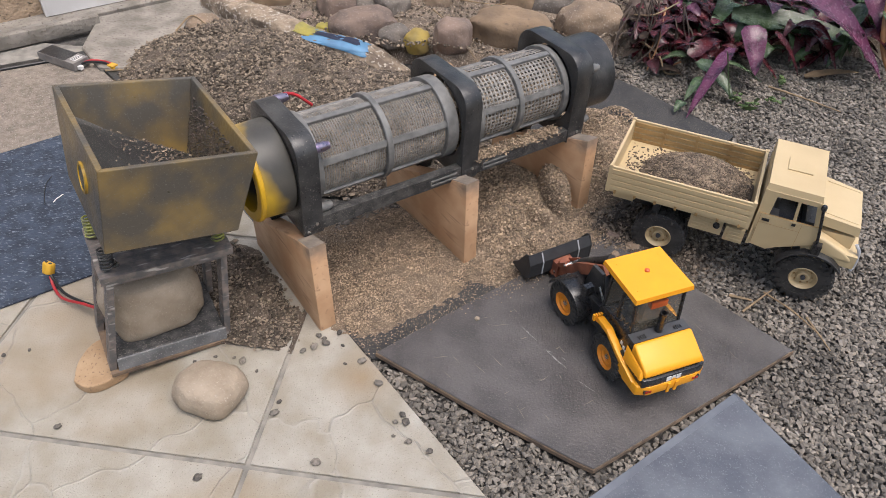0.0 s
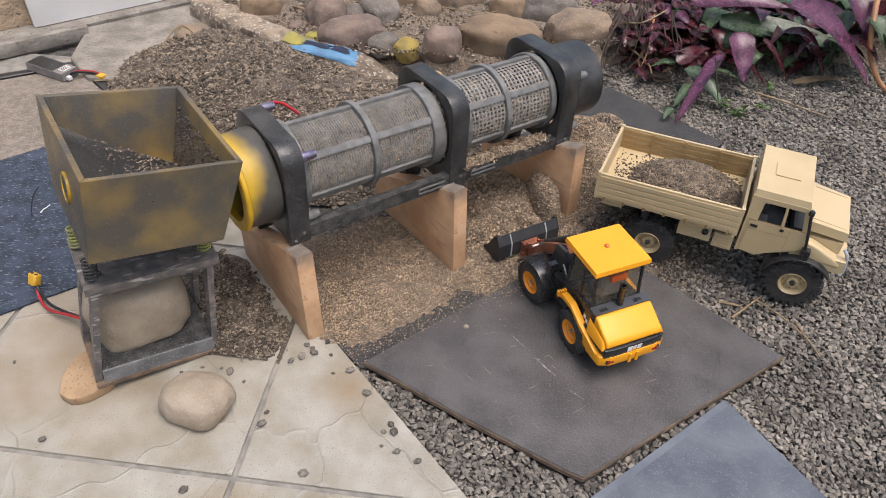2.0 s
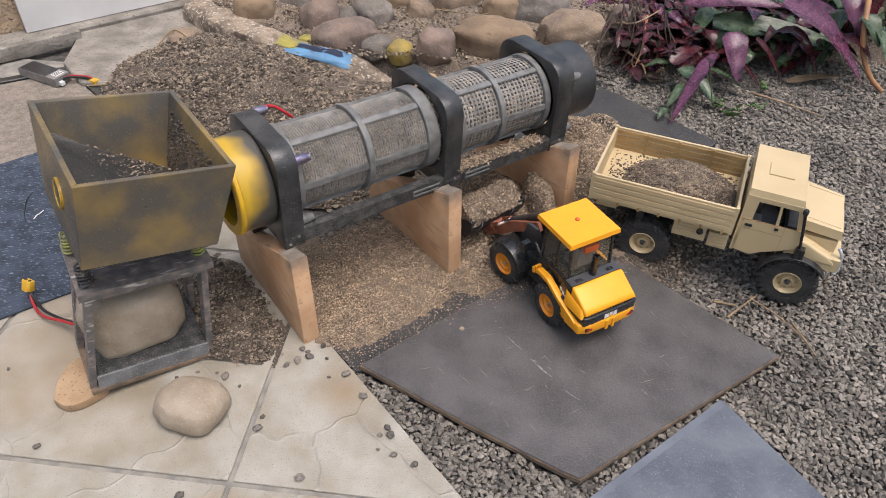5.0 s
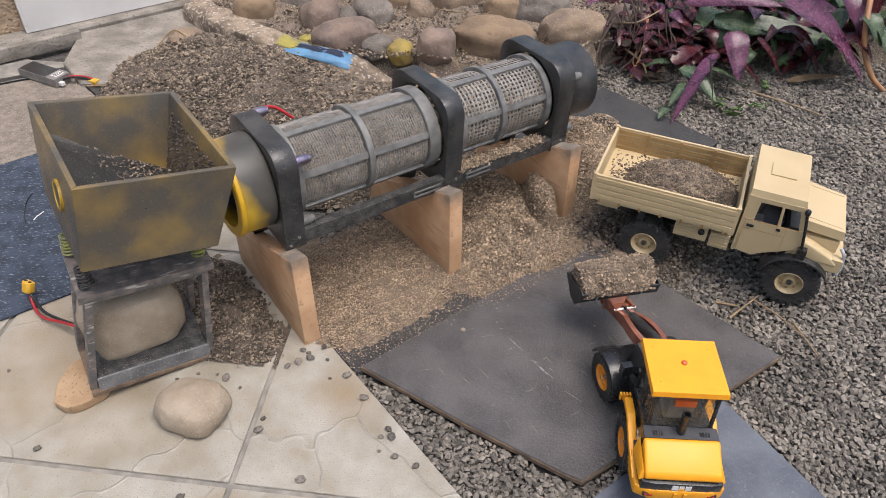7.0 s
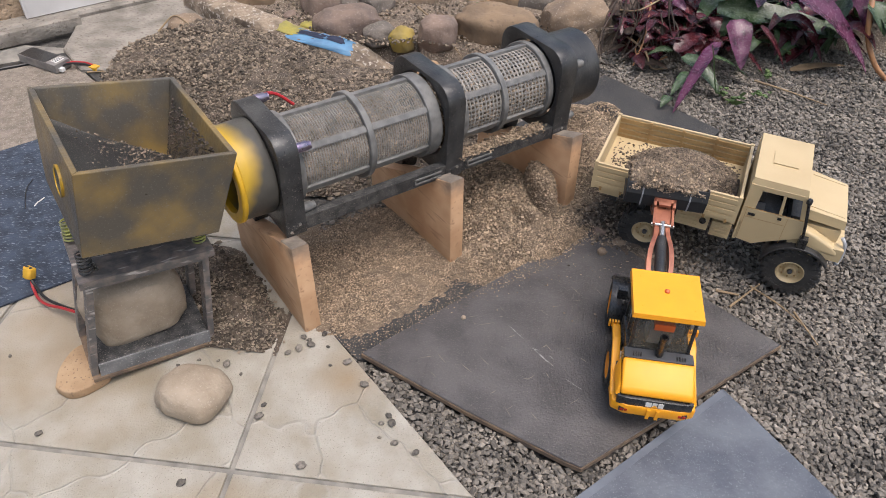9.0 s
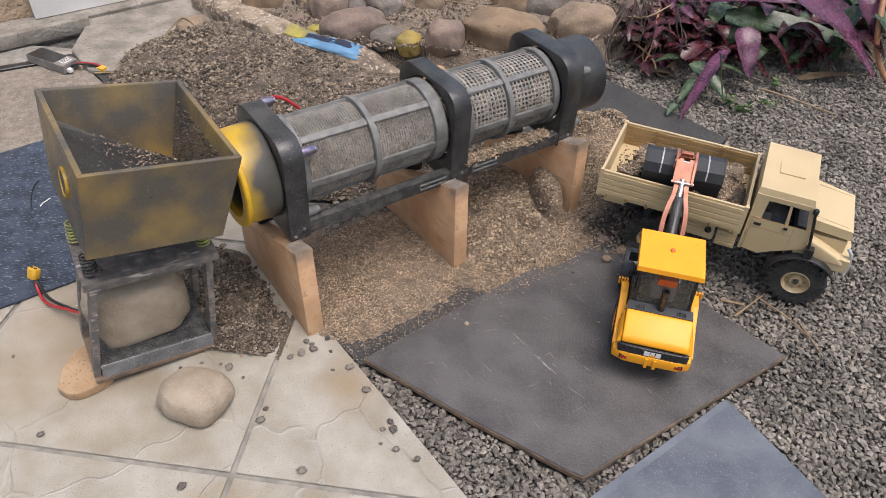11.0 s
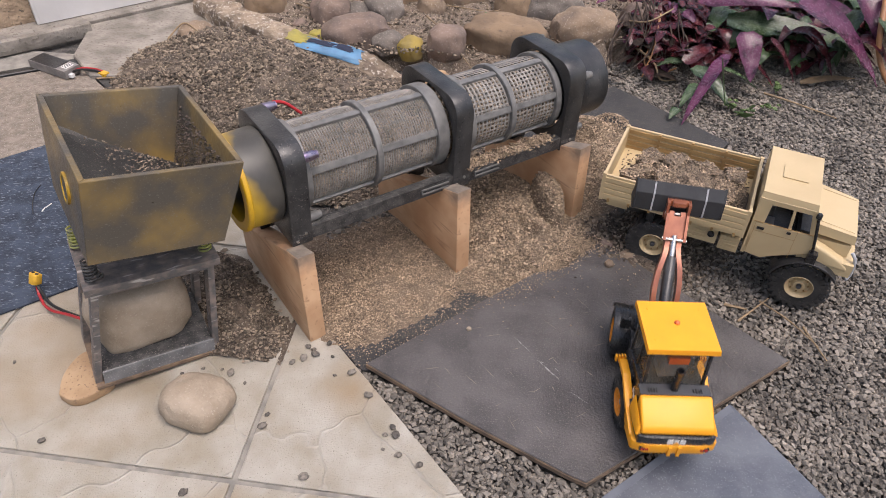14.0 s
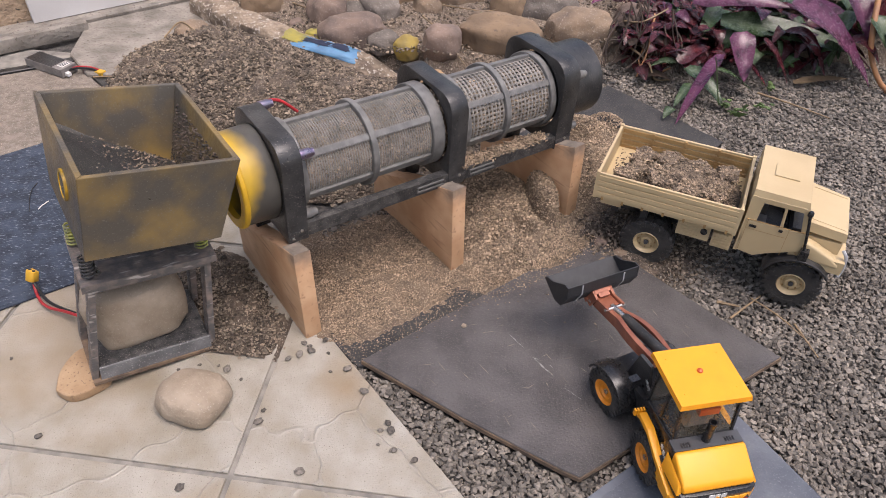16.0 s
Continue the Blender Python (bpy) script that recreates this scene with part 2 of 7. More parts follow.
M = dict(
    tile=tile_material(),
    grout=mat("cement_grout", (0.28, 0.26, 0.225), (0.16, 0.148, 0.13), 30, 0.9, 0.05, 0.5, 600),
    gravel_bed=mat("gravel_dust", (0.11, 0.10, 0.09), (0.05, 0.047, 0.043), 60, 0.95, 0.05, 0.9, 300, dist=0.006),
    gravel=mat("grey_gravel", (0.225, 0.198, 0.164), (0.110, 0.097, 0.081), 14, 0.85, 0.1, 0.5, 700, mix=(0.3, 0.7), rand=0.55, island=True),
    dirt=mat("brown_dirt", (0.125, 0.095, 0.070), (0.060, 0.046, 0.035), 30, 0.95, 0.05, 1.0, 220, speck=(0.30, 0.26, 0.2), speck_scale=330, speck_cut=(0.60, 0.66), dist=0.006),
    dry_soil=mat("dry_garden_soil", (0.195, 0.15, 0.11), (0.12, 0.092, 0.068), 22, 0.95, 0.05, 1.0, 200, speck=(0.40, 0.33, 0.26), speck_scale=300, speck_cut=(0.58, 0.66), dist=0.006),
    crumb=mat("dirt_crumbs", (0.225, 0.178, 0.130), (0.090, 0.070, 0.052), 55, 0.95, 0.05, 0.5, 600, rand=0.70, island=True),
    tumble=mat("tumbling_crumbs", (0.29, 0.215, 0.145), (0.15, 0.112, 0.078), 60, 0.95, 0.05, 0.5, 600, rand=0.6, island=True),
    crumb_dark=mat("dark_damp_crumbs", (0.215, 0.163, 0.112), (0.10, 0.076, 0.054), 60, 0.95, 0.05, 0.5, 600, rand=0.65, island=True),
    load_dark=mat("dark_damp_earth", (0.115, 0.086, 0.060), (0.058, 0.044, 0.032), 40, 0.95, 0.05, 1.0, 420, dist=0.005),
    # sand base, its colour darkened to stand for shade between the grains
    sand=mat("gap_shaded_sand", (0.19, 0.135, 0.088), (0.12, 0.086, 0.058), 24, 0.95, 0.05, 1.0, 480, speck=(0.42, 0.34, 0.24), speck_scale=620, speck_cut=(0.56, 0.62), dist=0.005),
    grain=mat("sand_grains", (0.37, 0.275, 0.185), (0.21, 0.155, 0.105), 60, 0.9, 0.05, 0.3, 900, rand=0.68, island=True),
    board=board_material(),
    grain_damp=mat("damp_sand_crumbs", (0.335, 0.252, 0.170), (0.185, 0.138, 0.095), 60, 0.95, 0.05, 0.4, 900, rand=0.58, island=True),
    pebble=mat("stone_chip", (0.155, 0.135, 0.112), (0.075, 0.066, 0.056), 200, 0.8, 0.1, 0.6, 500, rand=0.5),
    wedge=wedge_wood(),
    scuff=mat("pale_scuff", (0.27, 0.26, 0.25), (0.10, 0.095, 0.09), 300, 0.8, 0.1, 0.3, 600, mix=(0.42, 0.6)),
    board_edge=mat("raw_board_edge", (0.20, 0.135, 0.085), (0.09, 0.065, 0.048), 50, 0.9, 0.05, 0.8, 250),
    felt=mat("black_felt", (0.024, 0.024, 0.025), (0.042, 0.040, 0.038), 15, 0.8, 0.1, 0.8, 400, speck=(0.15, 0.13, 0.10), speck_scale=600, speck_cut=(0.60, 0.7)),
    slate=mat("blue_grey_sheet", (0.112, 0.122, 0.140), (0.064, 0.072, 0.090), 16, 0.45, 0.22, 0.7, 90, mix=(0.36, 0.64), speck=(0.155, 0.165, 0.178), speck_scale=420, speck_cut=(0.58, 0.76)),
    plastic=mat("black_printed_plastic", (0.018, 0.018, 0.019), (0.050, 0.049, 0.047), 26, 0.34, 0.18, 0.22, 420, mix=(0.44, 0.70), speck=(0.16, 0.145, 0.125), speck_scale=420, speck_cut=(0.64, 0.76)),
    dusty=mat("dusty_black_plastic", (0.022, 0.022, 0.023), (0.075, 0.072, 0.068), 70, 0.45, 0.16, 0.8, 380, mix=(0.42, 0.66), speck=(0.22, 0.20, 0.17), speck_scale=480, speck_cut=(0.61, 0.72)),
    screen=mat("grey_dusty_screen", (0.265, 0.243, 0.213), (0.15, 0.137, 0.118), 40, 0.5, 0.1, 0.3, 500),
    rib=mat("grey_plastic_rib", (0.17, 0.165, 0.155), (0.10, 0.097, 0.092), 60, 0.45, 0.1, 0.2, 500),
    camo=camo_paint(),
    yellow_drum=mat("worn_yellow_paint", (0.055, 0.05, 0.042), (0.55, 0.33, 0.012), 8, 0.4, 0.1, 0.1, 500, mix=(0.46, 0.56)),
    dark_wood=mat("painted_dark_timber", (0.092, 0.087, 0.084), (0.215, 0.170, 0.145), 55, 0.55, 0.15, 1.0, 160, mix=(0.42, 0.66), speck=(0.38, 0.35, 0.32), speck_scale=120, speck_cut=(0.61, 0.71), stretch=(0, 0.25, 1.0, 1.0)),
    spring=mat("yellow_green_spring", (0.36, 0.38, 0.05), (0.16, 0.16, 0.08), 40, 0.35, 0.05, 0.05),
    steel=mat("bright_steel", (0.6, 0.58, 0.55), None, 60, 0.28, 0.08, 0.08, metal=1.0),
    purple=mat("anodised_purple", (0.19, 0.13, 0.24), (0.3, 0.27, 0.33), 60, 0.3, 0.1, 0.05, metal=0.9),
    stone=mat("river_stone", (0.345, 0.280, 0.208), (0.240, 0.188, 0.132), 22, 0.75, 0.1, 1.0, 170, speck=(0.38, 0.33, 0.27), speck_scale=330, speck_cut=(0.60, 0.80)),
    stone_pale=mat("pale_sandstone", (0.40, 0.275, 0.16), (0.29, 0.185, 0.10), 24, 0.8, 0.1, 0.6, 220, speck=(0.2, 0.13, 0.08), speck_scale=260, speck_cut=(0.62, 0.70)),
    rock=mat("garden_rock", (0.235, 0.168, 0.110), (0.135, 0.10, 0.074), 18, 0.85, 0.1, 0.8, 130, speck=(0.36, 0.30, 0.23), speck_scale=230, speck_cut=(0.58, 0.78), rand=0.22),
    rock_grey=mat("grey_rock", (0.165, 0.140, 0.118), (0.095, 0.082, 0.070), 20, 0.85, 0.1, 0.8, 130, speck=(0.30, 0.27, 0.23), speck_scale=230, speck_cut=(0.58, 0.78), rand=0.2),
    rock_tan=mat("tan_rock", (0.25, 0.172, 0.105), (0.16, 0.112, 0.072), 16, 0.85, 0.1, 0.7, 130, speck=(0.16, 0.115, 0.08), speck_scale=120, speck_cut=(0.60, 0.72), rand=0.15),
    rock_red=mat("reddish_rock", (0.205, 0.145, 0.112), (0.115, 0.088, 0.074), 16, 0.8, 0.1, 0.7, 130, speck=(0.29, 0.23, 0.19), speck_scale=230, speck_cut=(0.58, 0.78), rand=0.2),
    rock_yellow=mat("yellow_painted_rock", (0.33, 0.24, 0.05), (0.17, 0.13, 0.06), 14, 0.8, 0.1, 0.4, 160),
    damp=mat("damp_caked_dirt", (0.088, 0.066, 0.05), (0.028, 0.023, 0.019), 60, 0.8, 0.1, 0.6, 500, mix=(0.42, 0.6), rand=0.5, island=True),
    load=mat("loose_brown_load", (0.20, 0.15, 0.105), (0.115, 0.086, 0.062), 40, 0.95, 0.05, 1.0, 420, speck=(0.34, 0.28, 0.21), speck_scale=520, speck_cut=(0.6, 0.68), dist=0.005),
    slate_edge=mat("pale_sheet_edge", (0.125, 0.138, 0.16), (0.09, 0.10, 0.12), 20, 0.6),
    dusted=mat("dust_covered_plastic", (0.10, 0.096, 0.088), (0.055, 0.052, 0.048), 14, 0.6, 0.12, 0.3, 500, speck=(0.26, 0.22, 0.175), speck_scale=420, speck_cut=(0.60, 0.74)),
    block=mat("grey_dusty_block", (0.195, 0.195, 0.195), (0.11, 0.11, 0.11), 26, 0.75, 0.1, 0.7, 220, speck=(0.32, 0.31, 0.30), speck_scale=330, speck_cut=(0.58, 0.74)),
    drum_paint=drum_paint(),
    rim_yellow=mat("yellow_rim_plastic", (0.62, 0.36, 0.012), (0.50, 0.29, 0.015), 30, 0.45, 0.1, 0.1, 300),
    twig=mat("dark_dry_twig", (0.075, 0.05, 0.035), (0.035, 0.025, 0.02), 50, 0.8, 0.1, 0.5, 300),
    overspray=mat("grey_overspray", (0.24, 0.20, 0.16), (0.13, 0.11, 0.09), 60, 0.7, 0.1, 0.3),
    old_concrete=mat("mossy_old_concrete", (0.30, 0.235, 0.17), (0.125, 0.095, 0.07), 26, 0.95, 0.05, 1.0, 110, mix=(0.38, 0.64), speck=(0.42, 0.37, 0.31), speck_scale=110, speck_cut=(0.56, 0.66), dist=0.006),
    concrete=mat("weathered_concrete", (0.275, 0.248, 0.212), (0.15, 0.132, 0.11), 18, 0.9, 0.05, 1.0, 130, speck=(0.13, 0.11, 0.09), speck_scale=130, speck_cut=(0.60, 0.72), dist=0.004),
    plinth=mat("pebbledash_plinth", (0.50, 0.37, 0.25), (0.30, 0.22, 0.15), 30, 0.9, 0.05, 0.9, 130, speck=(0.12, 0.10, 0.08), speck_scale=90, speck_cut=(0.62, 0.72), dist=0.008),
    white=mat("white_paint", (0.66, 0.64, 0.62), (0.57, 0.55, 0.53), 7, 0.45, 0.1, 0.15, 120),
    rug=mat("blue_ribbed_rug", (0.040, 0.054, 0.080), (0.020, 0.028, 0.044), 34, 0.8, 0.1, 1.0, 240, mix=(0.38, 0.62), speck=(0.15, 0.17, 0.20), speck_scale=330, speck_cut=(0.58, 0.70), stretch=(41.85, 0.35, 1.0, 1.0)),
    mat_beige=mat("beige_woven_mat", (0.255, 0.215, 0.175), (0.165, 0.138, 0.11), 70, 0.9, 0.05, 1.0, 260, speck=(0.34, 0.29, 0.24), speck_scale=300, speck_cut=(0.58, 0.70), dist=0.004),
    cat_yellow=mat("yellow_toy_plastic", (0.80, 0.335, 0.004), (0.75, 0.305, 0.004), 20, 0.50, 0.08, 0.04, 300, coat=0.10),
    hub_orange=mat("orange_rim_plastic", (0.72, 0.25, 0.012), None, 30, 0.42, 0.05, 0.03),
    rubber=mat("black_rubber", (0.017, 0.017, 0.017), (0.045, 0.042, 0.039), 45, 0.6, 0.15, 0.5, 300, speck=(0.11, 0.10, 0.085), speck_scale=260, speck_cut=(0.62, 0.74)),
    black=mat("black_gloss_plastic", (0.012, 0.012, 0.013), (0.02, 0.02, 0.02), 40, 0.28, 0.08, 0.05),
    grey=mat("dark_grey_plastic", (0.055, 0.057, 0.062), None, 40, 0.5, 0.1, 0.1),
    copper=mat("copper_painted_metal", (0.36, 0.135, 0.075), (0.22, 0.075, 0.045), 45, 0.35, 0.1, 0.1, metal=0.25),
    orange=mat("orange_red_plastic", (0.55, 0.10, 0.02), None, 30, 0.4),
    red=mat("red_lens", (0.45, 0.03, 0.015), None, 30, 0.25),
    bucket=mat("scuffed_black_bucket", (0.015, 0.016, 0.018), (0.026, 0.027, 0.029), 40, 0.58, 0.1, 0.12, 400),
    silver=mat("silver_stripe", (0.42, 0.43, 0.44), (0.27, 0.27, 0.28), 60, 0.4, 0.1, 0.1),
    tan=mat("tan_truck_plastic", (0.500, 0.388, 0.220), (0.440, 0.334, 0.184), 10, 0.45, 0.08, 0.06, 300),
    tan_dark=mat("ribbed_tan_boards", (0.385, 0.245, 0.098), (0.27, 0.165, 0.066), 30, 0.55, 0.06, 0.15, 300, mix=(0.4, 0.66)),
    cable_red=mat("red_wire", (0.42, 0.02, 0.025), None, 30, 0.4),
    cable_black=mat("black_wire", (0.012, 0.012, 0.012), None, 30, 0.45),
    plug=mat("yellow_plug", (0.62, 0.36, 0.03), (0.5, 0.28, 0.02), 60, 0.45),
    foil=mat("grey_battery_wrap", (0.24, 0.22, 0.20), (0.15, 0.14, 0.135), 50, 0.4),
    label_white=mat("white_print", (0.75, 0.73, 0.7), None, 30, 0.5),
    blue_paint=mat("sky_blue_paint", (0.11, 0.25, 0.40), (0.08, 0.17, 0.28), 25, 0.55, 0.1, 0.3),
    navy=mat("dark_navy_paint", (0.015, 0.022, 0.05), None, 30, 0.55),
    lime=mat("yellow_green_paint", (0.36, 0.30, 0.05), (0.2, 0.18, 0.06), 25, 0.6, 0.1, 0.3),
    # second colour of each leaf: the middle, with sky sheen put into it
    leaf_purple=leaf_material("purple_leaf", (0.090, 0.020, 0.054), (0.27, 0.105, 0.18), (0.034, 0.010, 0.022)),
    leaf_green=leaf_material("green_leaf", (0.055, 0.100, 0.036), (0.21, 0.265, 0.165), (0.026, 0.050, 0.022)),
    leaf_dark=leaf_material("dark_maroon_leaf", (0.062, 0.014, 0.018), (0.17, 0.040, 0.050), (0.022, 0.008, 0.009)),
    weed=mat("bright_weed", (0.115, 0.175, 0.055), (0.075, 0.125, 0.04), 60, 0.5, rand=0.3),
    straw=mat("dry_straw", (0.28, 0.20, 0.115), (0.19, 0.135, 0.08), 40, 0.8, 0.1, 0.3),
    stem=mat("orange_brown_stem", (0.40, 0.19, 0.075), (0.28, 0.14, 0.07), 40, 0.55),
    glass=glass("tinted_cab_glass", (0.16, 0.135, 0.095), 0.20),
)


# ---- mesh helpers ----
def part(name, bm, material, parent=None, label="", smooth=False, m=None):
    me = bpy.data.meshes.new(name)
    bmesh.ops.recalc_face_normals(bm, faces=bm.faces[:])
    bm.to_mesh(me)
    bm.free()
    for q in material if isinstance(material, (list, tuple)) else [material]:
        me.materials.append(q)
    if smooth:
        me.polygons.foreach_set("use_smooth", [True] * len(me.polygons))
        me.set_sharp_from_angle(angle=radians(38))
    ob = new(name, me)
    ob.parent = parent
    if m is not None:
        ob.matrix_basis = m
    if label:
        tagged(ob, label)
    return ob


def empty(name, label, category, m=None, group="", kind=""):
    ob = new(name)
    ob.empty_display_size = 0.02
    if m is not None:
        ob.matrix_basis = m
    return tagged(ob, label, category, group, kind)


def add(bm, verts, faces, m=None, mi=0):
    vs = [bm.verts.new(m @ Vector(v) if m is not None else v) for v in verts]
    for f in faces:
        q = bm.faces.new([vs[i] for i in f])
        q.material_index = mi
    return vs


def bevel(bm, width, seg=2, geom=None, angle=25):
    es = [e for e in (geom or bm.edges) if e.is_manifold and e.calc_face_angle(0) > radians(angle)]
    if es and width:
        bmesh.ops.bevel(bm, geom=es, offset=width, segments=seg, affect="EDGES", profile=0.5, clamp_overlap=True)


def box(bm, x0, x1, y0, y1, z0, z1, bev=0.0, m=None, seg=2, mi=0):
    b2 = bmesh.new()
    add(b2, [(x0, y0, z0), (x1, y0, z0), (x1, y1, z0), (x0, y1, z0), (x0, y0, z1), (x1, y0, z1), (x1, y1, z1), (x0, y1, z1)],
        [(0, 3, 2, 1), (4, 5, 6, 7), (0, 1, 5, 4), (1, 2, 6, 5), (2, 3, 7, 6), (3, 0, 4, 7)])
    bevel(b2, bev, seg)
    merge(bm, b2, m, mi)


def merge(bm, b2, m=None, mi=0):
    b2.verts.index_update()
    vs = [bm.verts.new(m @ v.co if m is not None else v.co) for v in b2.verts]
    for f in b2.faces:
        q = bm.faces.new([vs[v.index] for v in f.verts])
        q.material_index = mi or f.material_index
    b2.free()


def prism(bm, pts, a, b, axis="y", bev=0.0, m=None, seg=2, mi=0):
    """A polygon in the two other axes, drawn out from a to b along the axis."""
    k = {"x": lambda p, q: (q, p[0], p[1]), "y": lambda p, q: (p[0], q, p[1]), "z": lambda p, q: (p[0], p[1], q)}[axis]
    n = len(pts)
    b2 = bmesh.new()
    add(b2, [k(p, a) for p in pts] + [k(p, b) for p in pts],
        [tuple(range(n)), tuple(range(2 * n - 1, n - 1, -1))] + [(i, i + n, (i + 1) % n + n, (i + 1) % n) for i in range(n)])
    bmesh.ops.recalc_face_normals(b2, faces=b2.faces[:])
    bevel(b2, bev, seg)
    merge(bm, b2, m, mi)


def lathe(bm, prof, seg=32, axis="x", m=None, closed=False, mi=0):
    """prof: (along the axis, radius) pairs turned round the axis."""
    vs, n = [], len(prof)
    for i in range(seg):
        c, s = math.cos(math.tau * i / seg), math.sin(math.tau * i / seg)
        for h, r in prof:
            p = {"x": (h, r * c, r * s), "y": (r * s, h, r * c), "z": (r * c, r * s, h)}[axis]
            vs.append(p)
    fs = []
    for i in range(seg):
        j = (i + 1) % seg
        for q in range(n if closed else n - 1):
            w = (q + 1) % n
            fs.append((i * n + q, i * n + w, j * n + w, j * n + q))
    if not closed:
        if prof[0][1] > 0:
            fs.append(tuple(i * n for i in range(seg)))
        if prof[-1][1] > 0:
            fs.append(tuple(i * n + n - 1 for i in reversed(range(seg))))
    add(bm, vs, fs, m, mi)


def tube(bm, pts, r, seg=8, r2=None, mi=0):
    """A round bar along a line of points."""
    pts = [Vector(p) for p in pts]
    rings = []
    for i, p in enumerate(pts):
        d = (pts[min(i + 1, len(pts) - 1)] - pts[max(i - 1, 0)]).normalized()
        s = d.cross(Vector((0.31, 0.17, 0.93))).normalized()
        q = d.cross(s)
        rad = r + ((r2 if r2 is not None else r) - r) * i / max(1, len(pts) - 1)
        rings.append([bm.verts.new(p + (s * math.cos(math.tau * k / seg) + q * math.sin(math.tau * k / seg)) * rad) for k in range(seg)])
    for a, b in zip(rings, rings[1:]):
        for k in range(seg):
            f = bm.faces.new((a[k], a[(k + 1) % seg], b[(k + 1) % seg], b[k]))
            f.material_index = mi
    bm.faces.new(rings[0]), bm.faces.new(rings[-1])


def curve_pts(ctrl, n=8):
    """A smooth line through control points."""
    c = [Vector(p) for p in ctrl]
    c = [2 * c[0] - c[1]] + c + [2 * c[-1] - c[-2]]
    out = []
    for i in range(1, len(c) - 2):
        for k in range(n):
            t = k / n
            a, b, d, e = c[i - 1:i + 3]
            out.append(0.5 * (2 * b + (d - a) * t + (2 * a - 5 * b + 4 * d - e) * t * t + (3 * b - a - 3 * d + e) * t ** 3))
    return out + [c[-2]]


def blob(bm, sx, sy, sz, seed=0, rough=0.18, flat=0.0, sub=3, m=None, freq=1.3, mi=0, boxy=0.85):
    """A worn stone, its base at z = 0."""
    b2 = bmesh.new()
    bmesh.ops.create_icosphere(b2, subdivisions=sub, radius=1.0)
    off = Vector((seed * 3.7, seed * 1.9, seed * 5.3))
    for v in b2.verts:
        d = v.co.normalized()
        k = 1 + rough * noise.fractal(d * freq + off, 1.0, 2.0, 3)
        p = Vector((math.copysign(abs(d.x) ** boxy, d.x), math.copysign(abs(d.y) ** boxy, d.y), math.copysign(abs(d.z) ** (boxy - 0.05), d.z))) * k
        v.co = Vector((p.x * sx, p.y * sy, p.z * sz))
    low = min(v.co.z for v in b2.verts) * (1 - flat)
    for v in b2.verts:
        v.co.z = max(v.co.z, low) - low
    merge(bm, b2, m, mi)


def scatter(name, material, spots, size, label, category, parent=None, flat=0.7, seed=3):
    """Loose angular bits, one joined mesh: spots is an array of x, y, z; size their mean length."""
    rng = np.random.default_rng(seed)
    base = np.array([(1, 0, 0), (-1, 0, 0), (0, 1, 0), (0, -1, 0), (0, 0, 1), (0, 0, -1), (0.62, 0.62, 0.5), (-0.6, -0.62, 0.45)], float)
    tri = np.array([(0, 6, 4), (6, 2, 4), (2, 1, 4), (1, 7, 4), (7, 3, 4), (3, 0, 4), (0, 2, 6), (1, 3, 7), (2, 0, 5), (1, 2, 5), (3, 1, 5), (0, 3, 5)])
    n = len(spots)
    s = size * rng.uniform(0.55, 1.45, (n, 1, 1)) * rng.uniform(0.6, 1.25, (n, 8, 1)) * 0.5
    v = base[None] * s * np.array((1.15, 0.85, flat))
    a = rng.uniform(0, math.tau, n)
    b = rng.normal(0, 0.5, n)
    ca, sa, cb, sb = np.cos(a), np.sin(a), np.cos(b), np.sin(b)
    x, y, z = v[..., 0], v[..., 1], v[..., 2]
    y, z = y * cb[:, None] - z * sb[:, None], y * sb[:, None] + z * cb[:, None]
    x, y = x * ca[:, None] - y * sa[:, None], x * sa[:, None] + y * ca[:, None]
    v = np.stack([x, y, z], -1) + np.asarray(spots)[:, None]
    f = (tri[None] + 8 * np.arange(n)[:, None, None]).reshape(-1, 3)
    me = bpy.data.meshes.new(name)
    me.from_pydata(v.reshape(-1, 3).tolist(), [], f.tolist())
    me.materials.append(material)
    ob = new(name, me)
    ob.parent = parent
    tagged(ob, label, category, kind="stuff")
    return ob


def inside(x, y, poly):
    r = np.zeros(np.shape(x), bool)
    n = len(poly)
    for i in range(n):
        (x1, y1), (x2, y2) = poly[i], poly[(i + 1) % n]
        r ^= ((y1 > y) != (y2 > y)) & (x < (x2 - x1) * (y - y1) / (y2 - y1 + 1e-12) + x1)
    return r


# ---- ground, paving and sheets ----
EDGE_A, EDGE_B = Vector((0.061, 0.271)), Vector((0.325, 0.002))


def clip_poly(poly, a, b):
    """The part of a polygon to the lower left of the line from a to b."""
    d = b - a
    side = lambda p: d.x * (p[1] - a.y) - d.y * (p[0] - a.x)
    out = []
    for p, q in zip(poly, poly[1:] + poly[:1]):
        sp, sq = side(p), side(q)
        if sp <= 0:
            out.append(p)
        if sp * sq < 0:
            k = sp / (sp - sq)
            out.append((p[0] + (q[0] - p[0]) * k, p[1] + (q[1] - p[1]) * k))
    return out


def slab(name, poly, z0, z1, material, label="", category="", bev=0.001, kind="structure", parent=None, top_wave=0.0):
    bm = bmesh.new()
    prism(bm, poly, z0, z1, "z", bev, seg=1)
    ob = part(name, bm, material, parent, label)
    return tagged(ob, label, category, kind=kind)


def ground_sheet():
    bm = bmesh.new()
    add(bm, [(-60, -60, -0.014), (60, -60, -0.014), (60, 60, -0.014), (-60, 60, -0.014)], [(0, 1, 2, 3)])
    return tagged(part("ground", bm, M["gravel_bed"]), "grey gravel dust over bare earth", "ground", kind="structure")


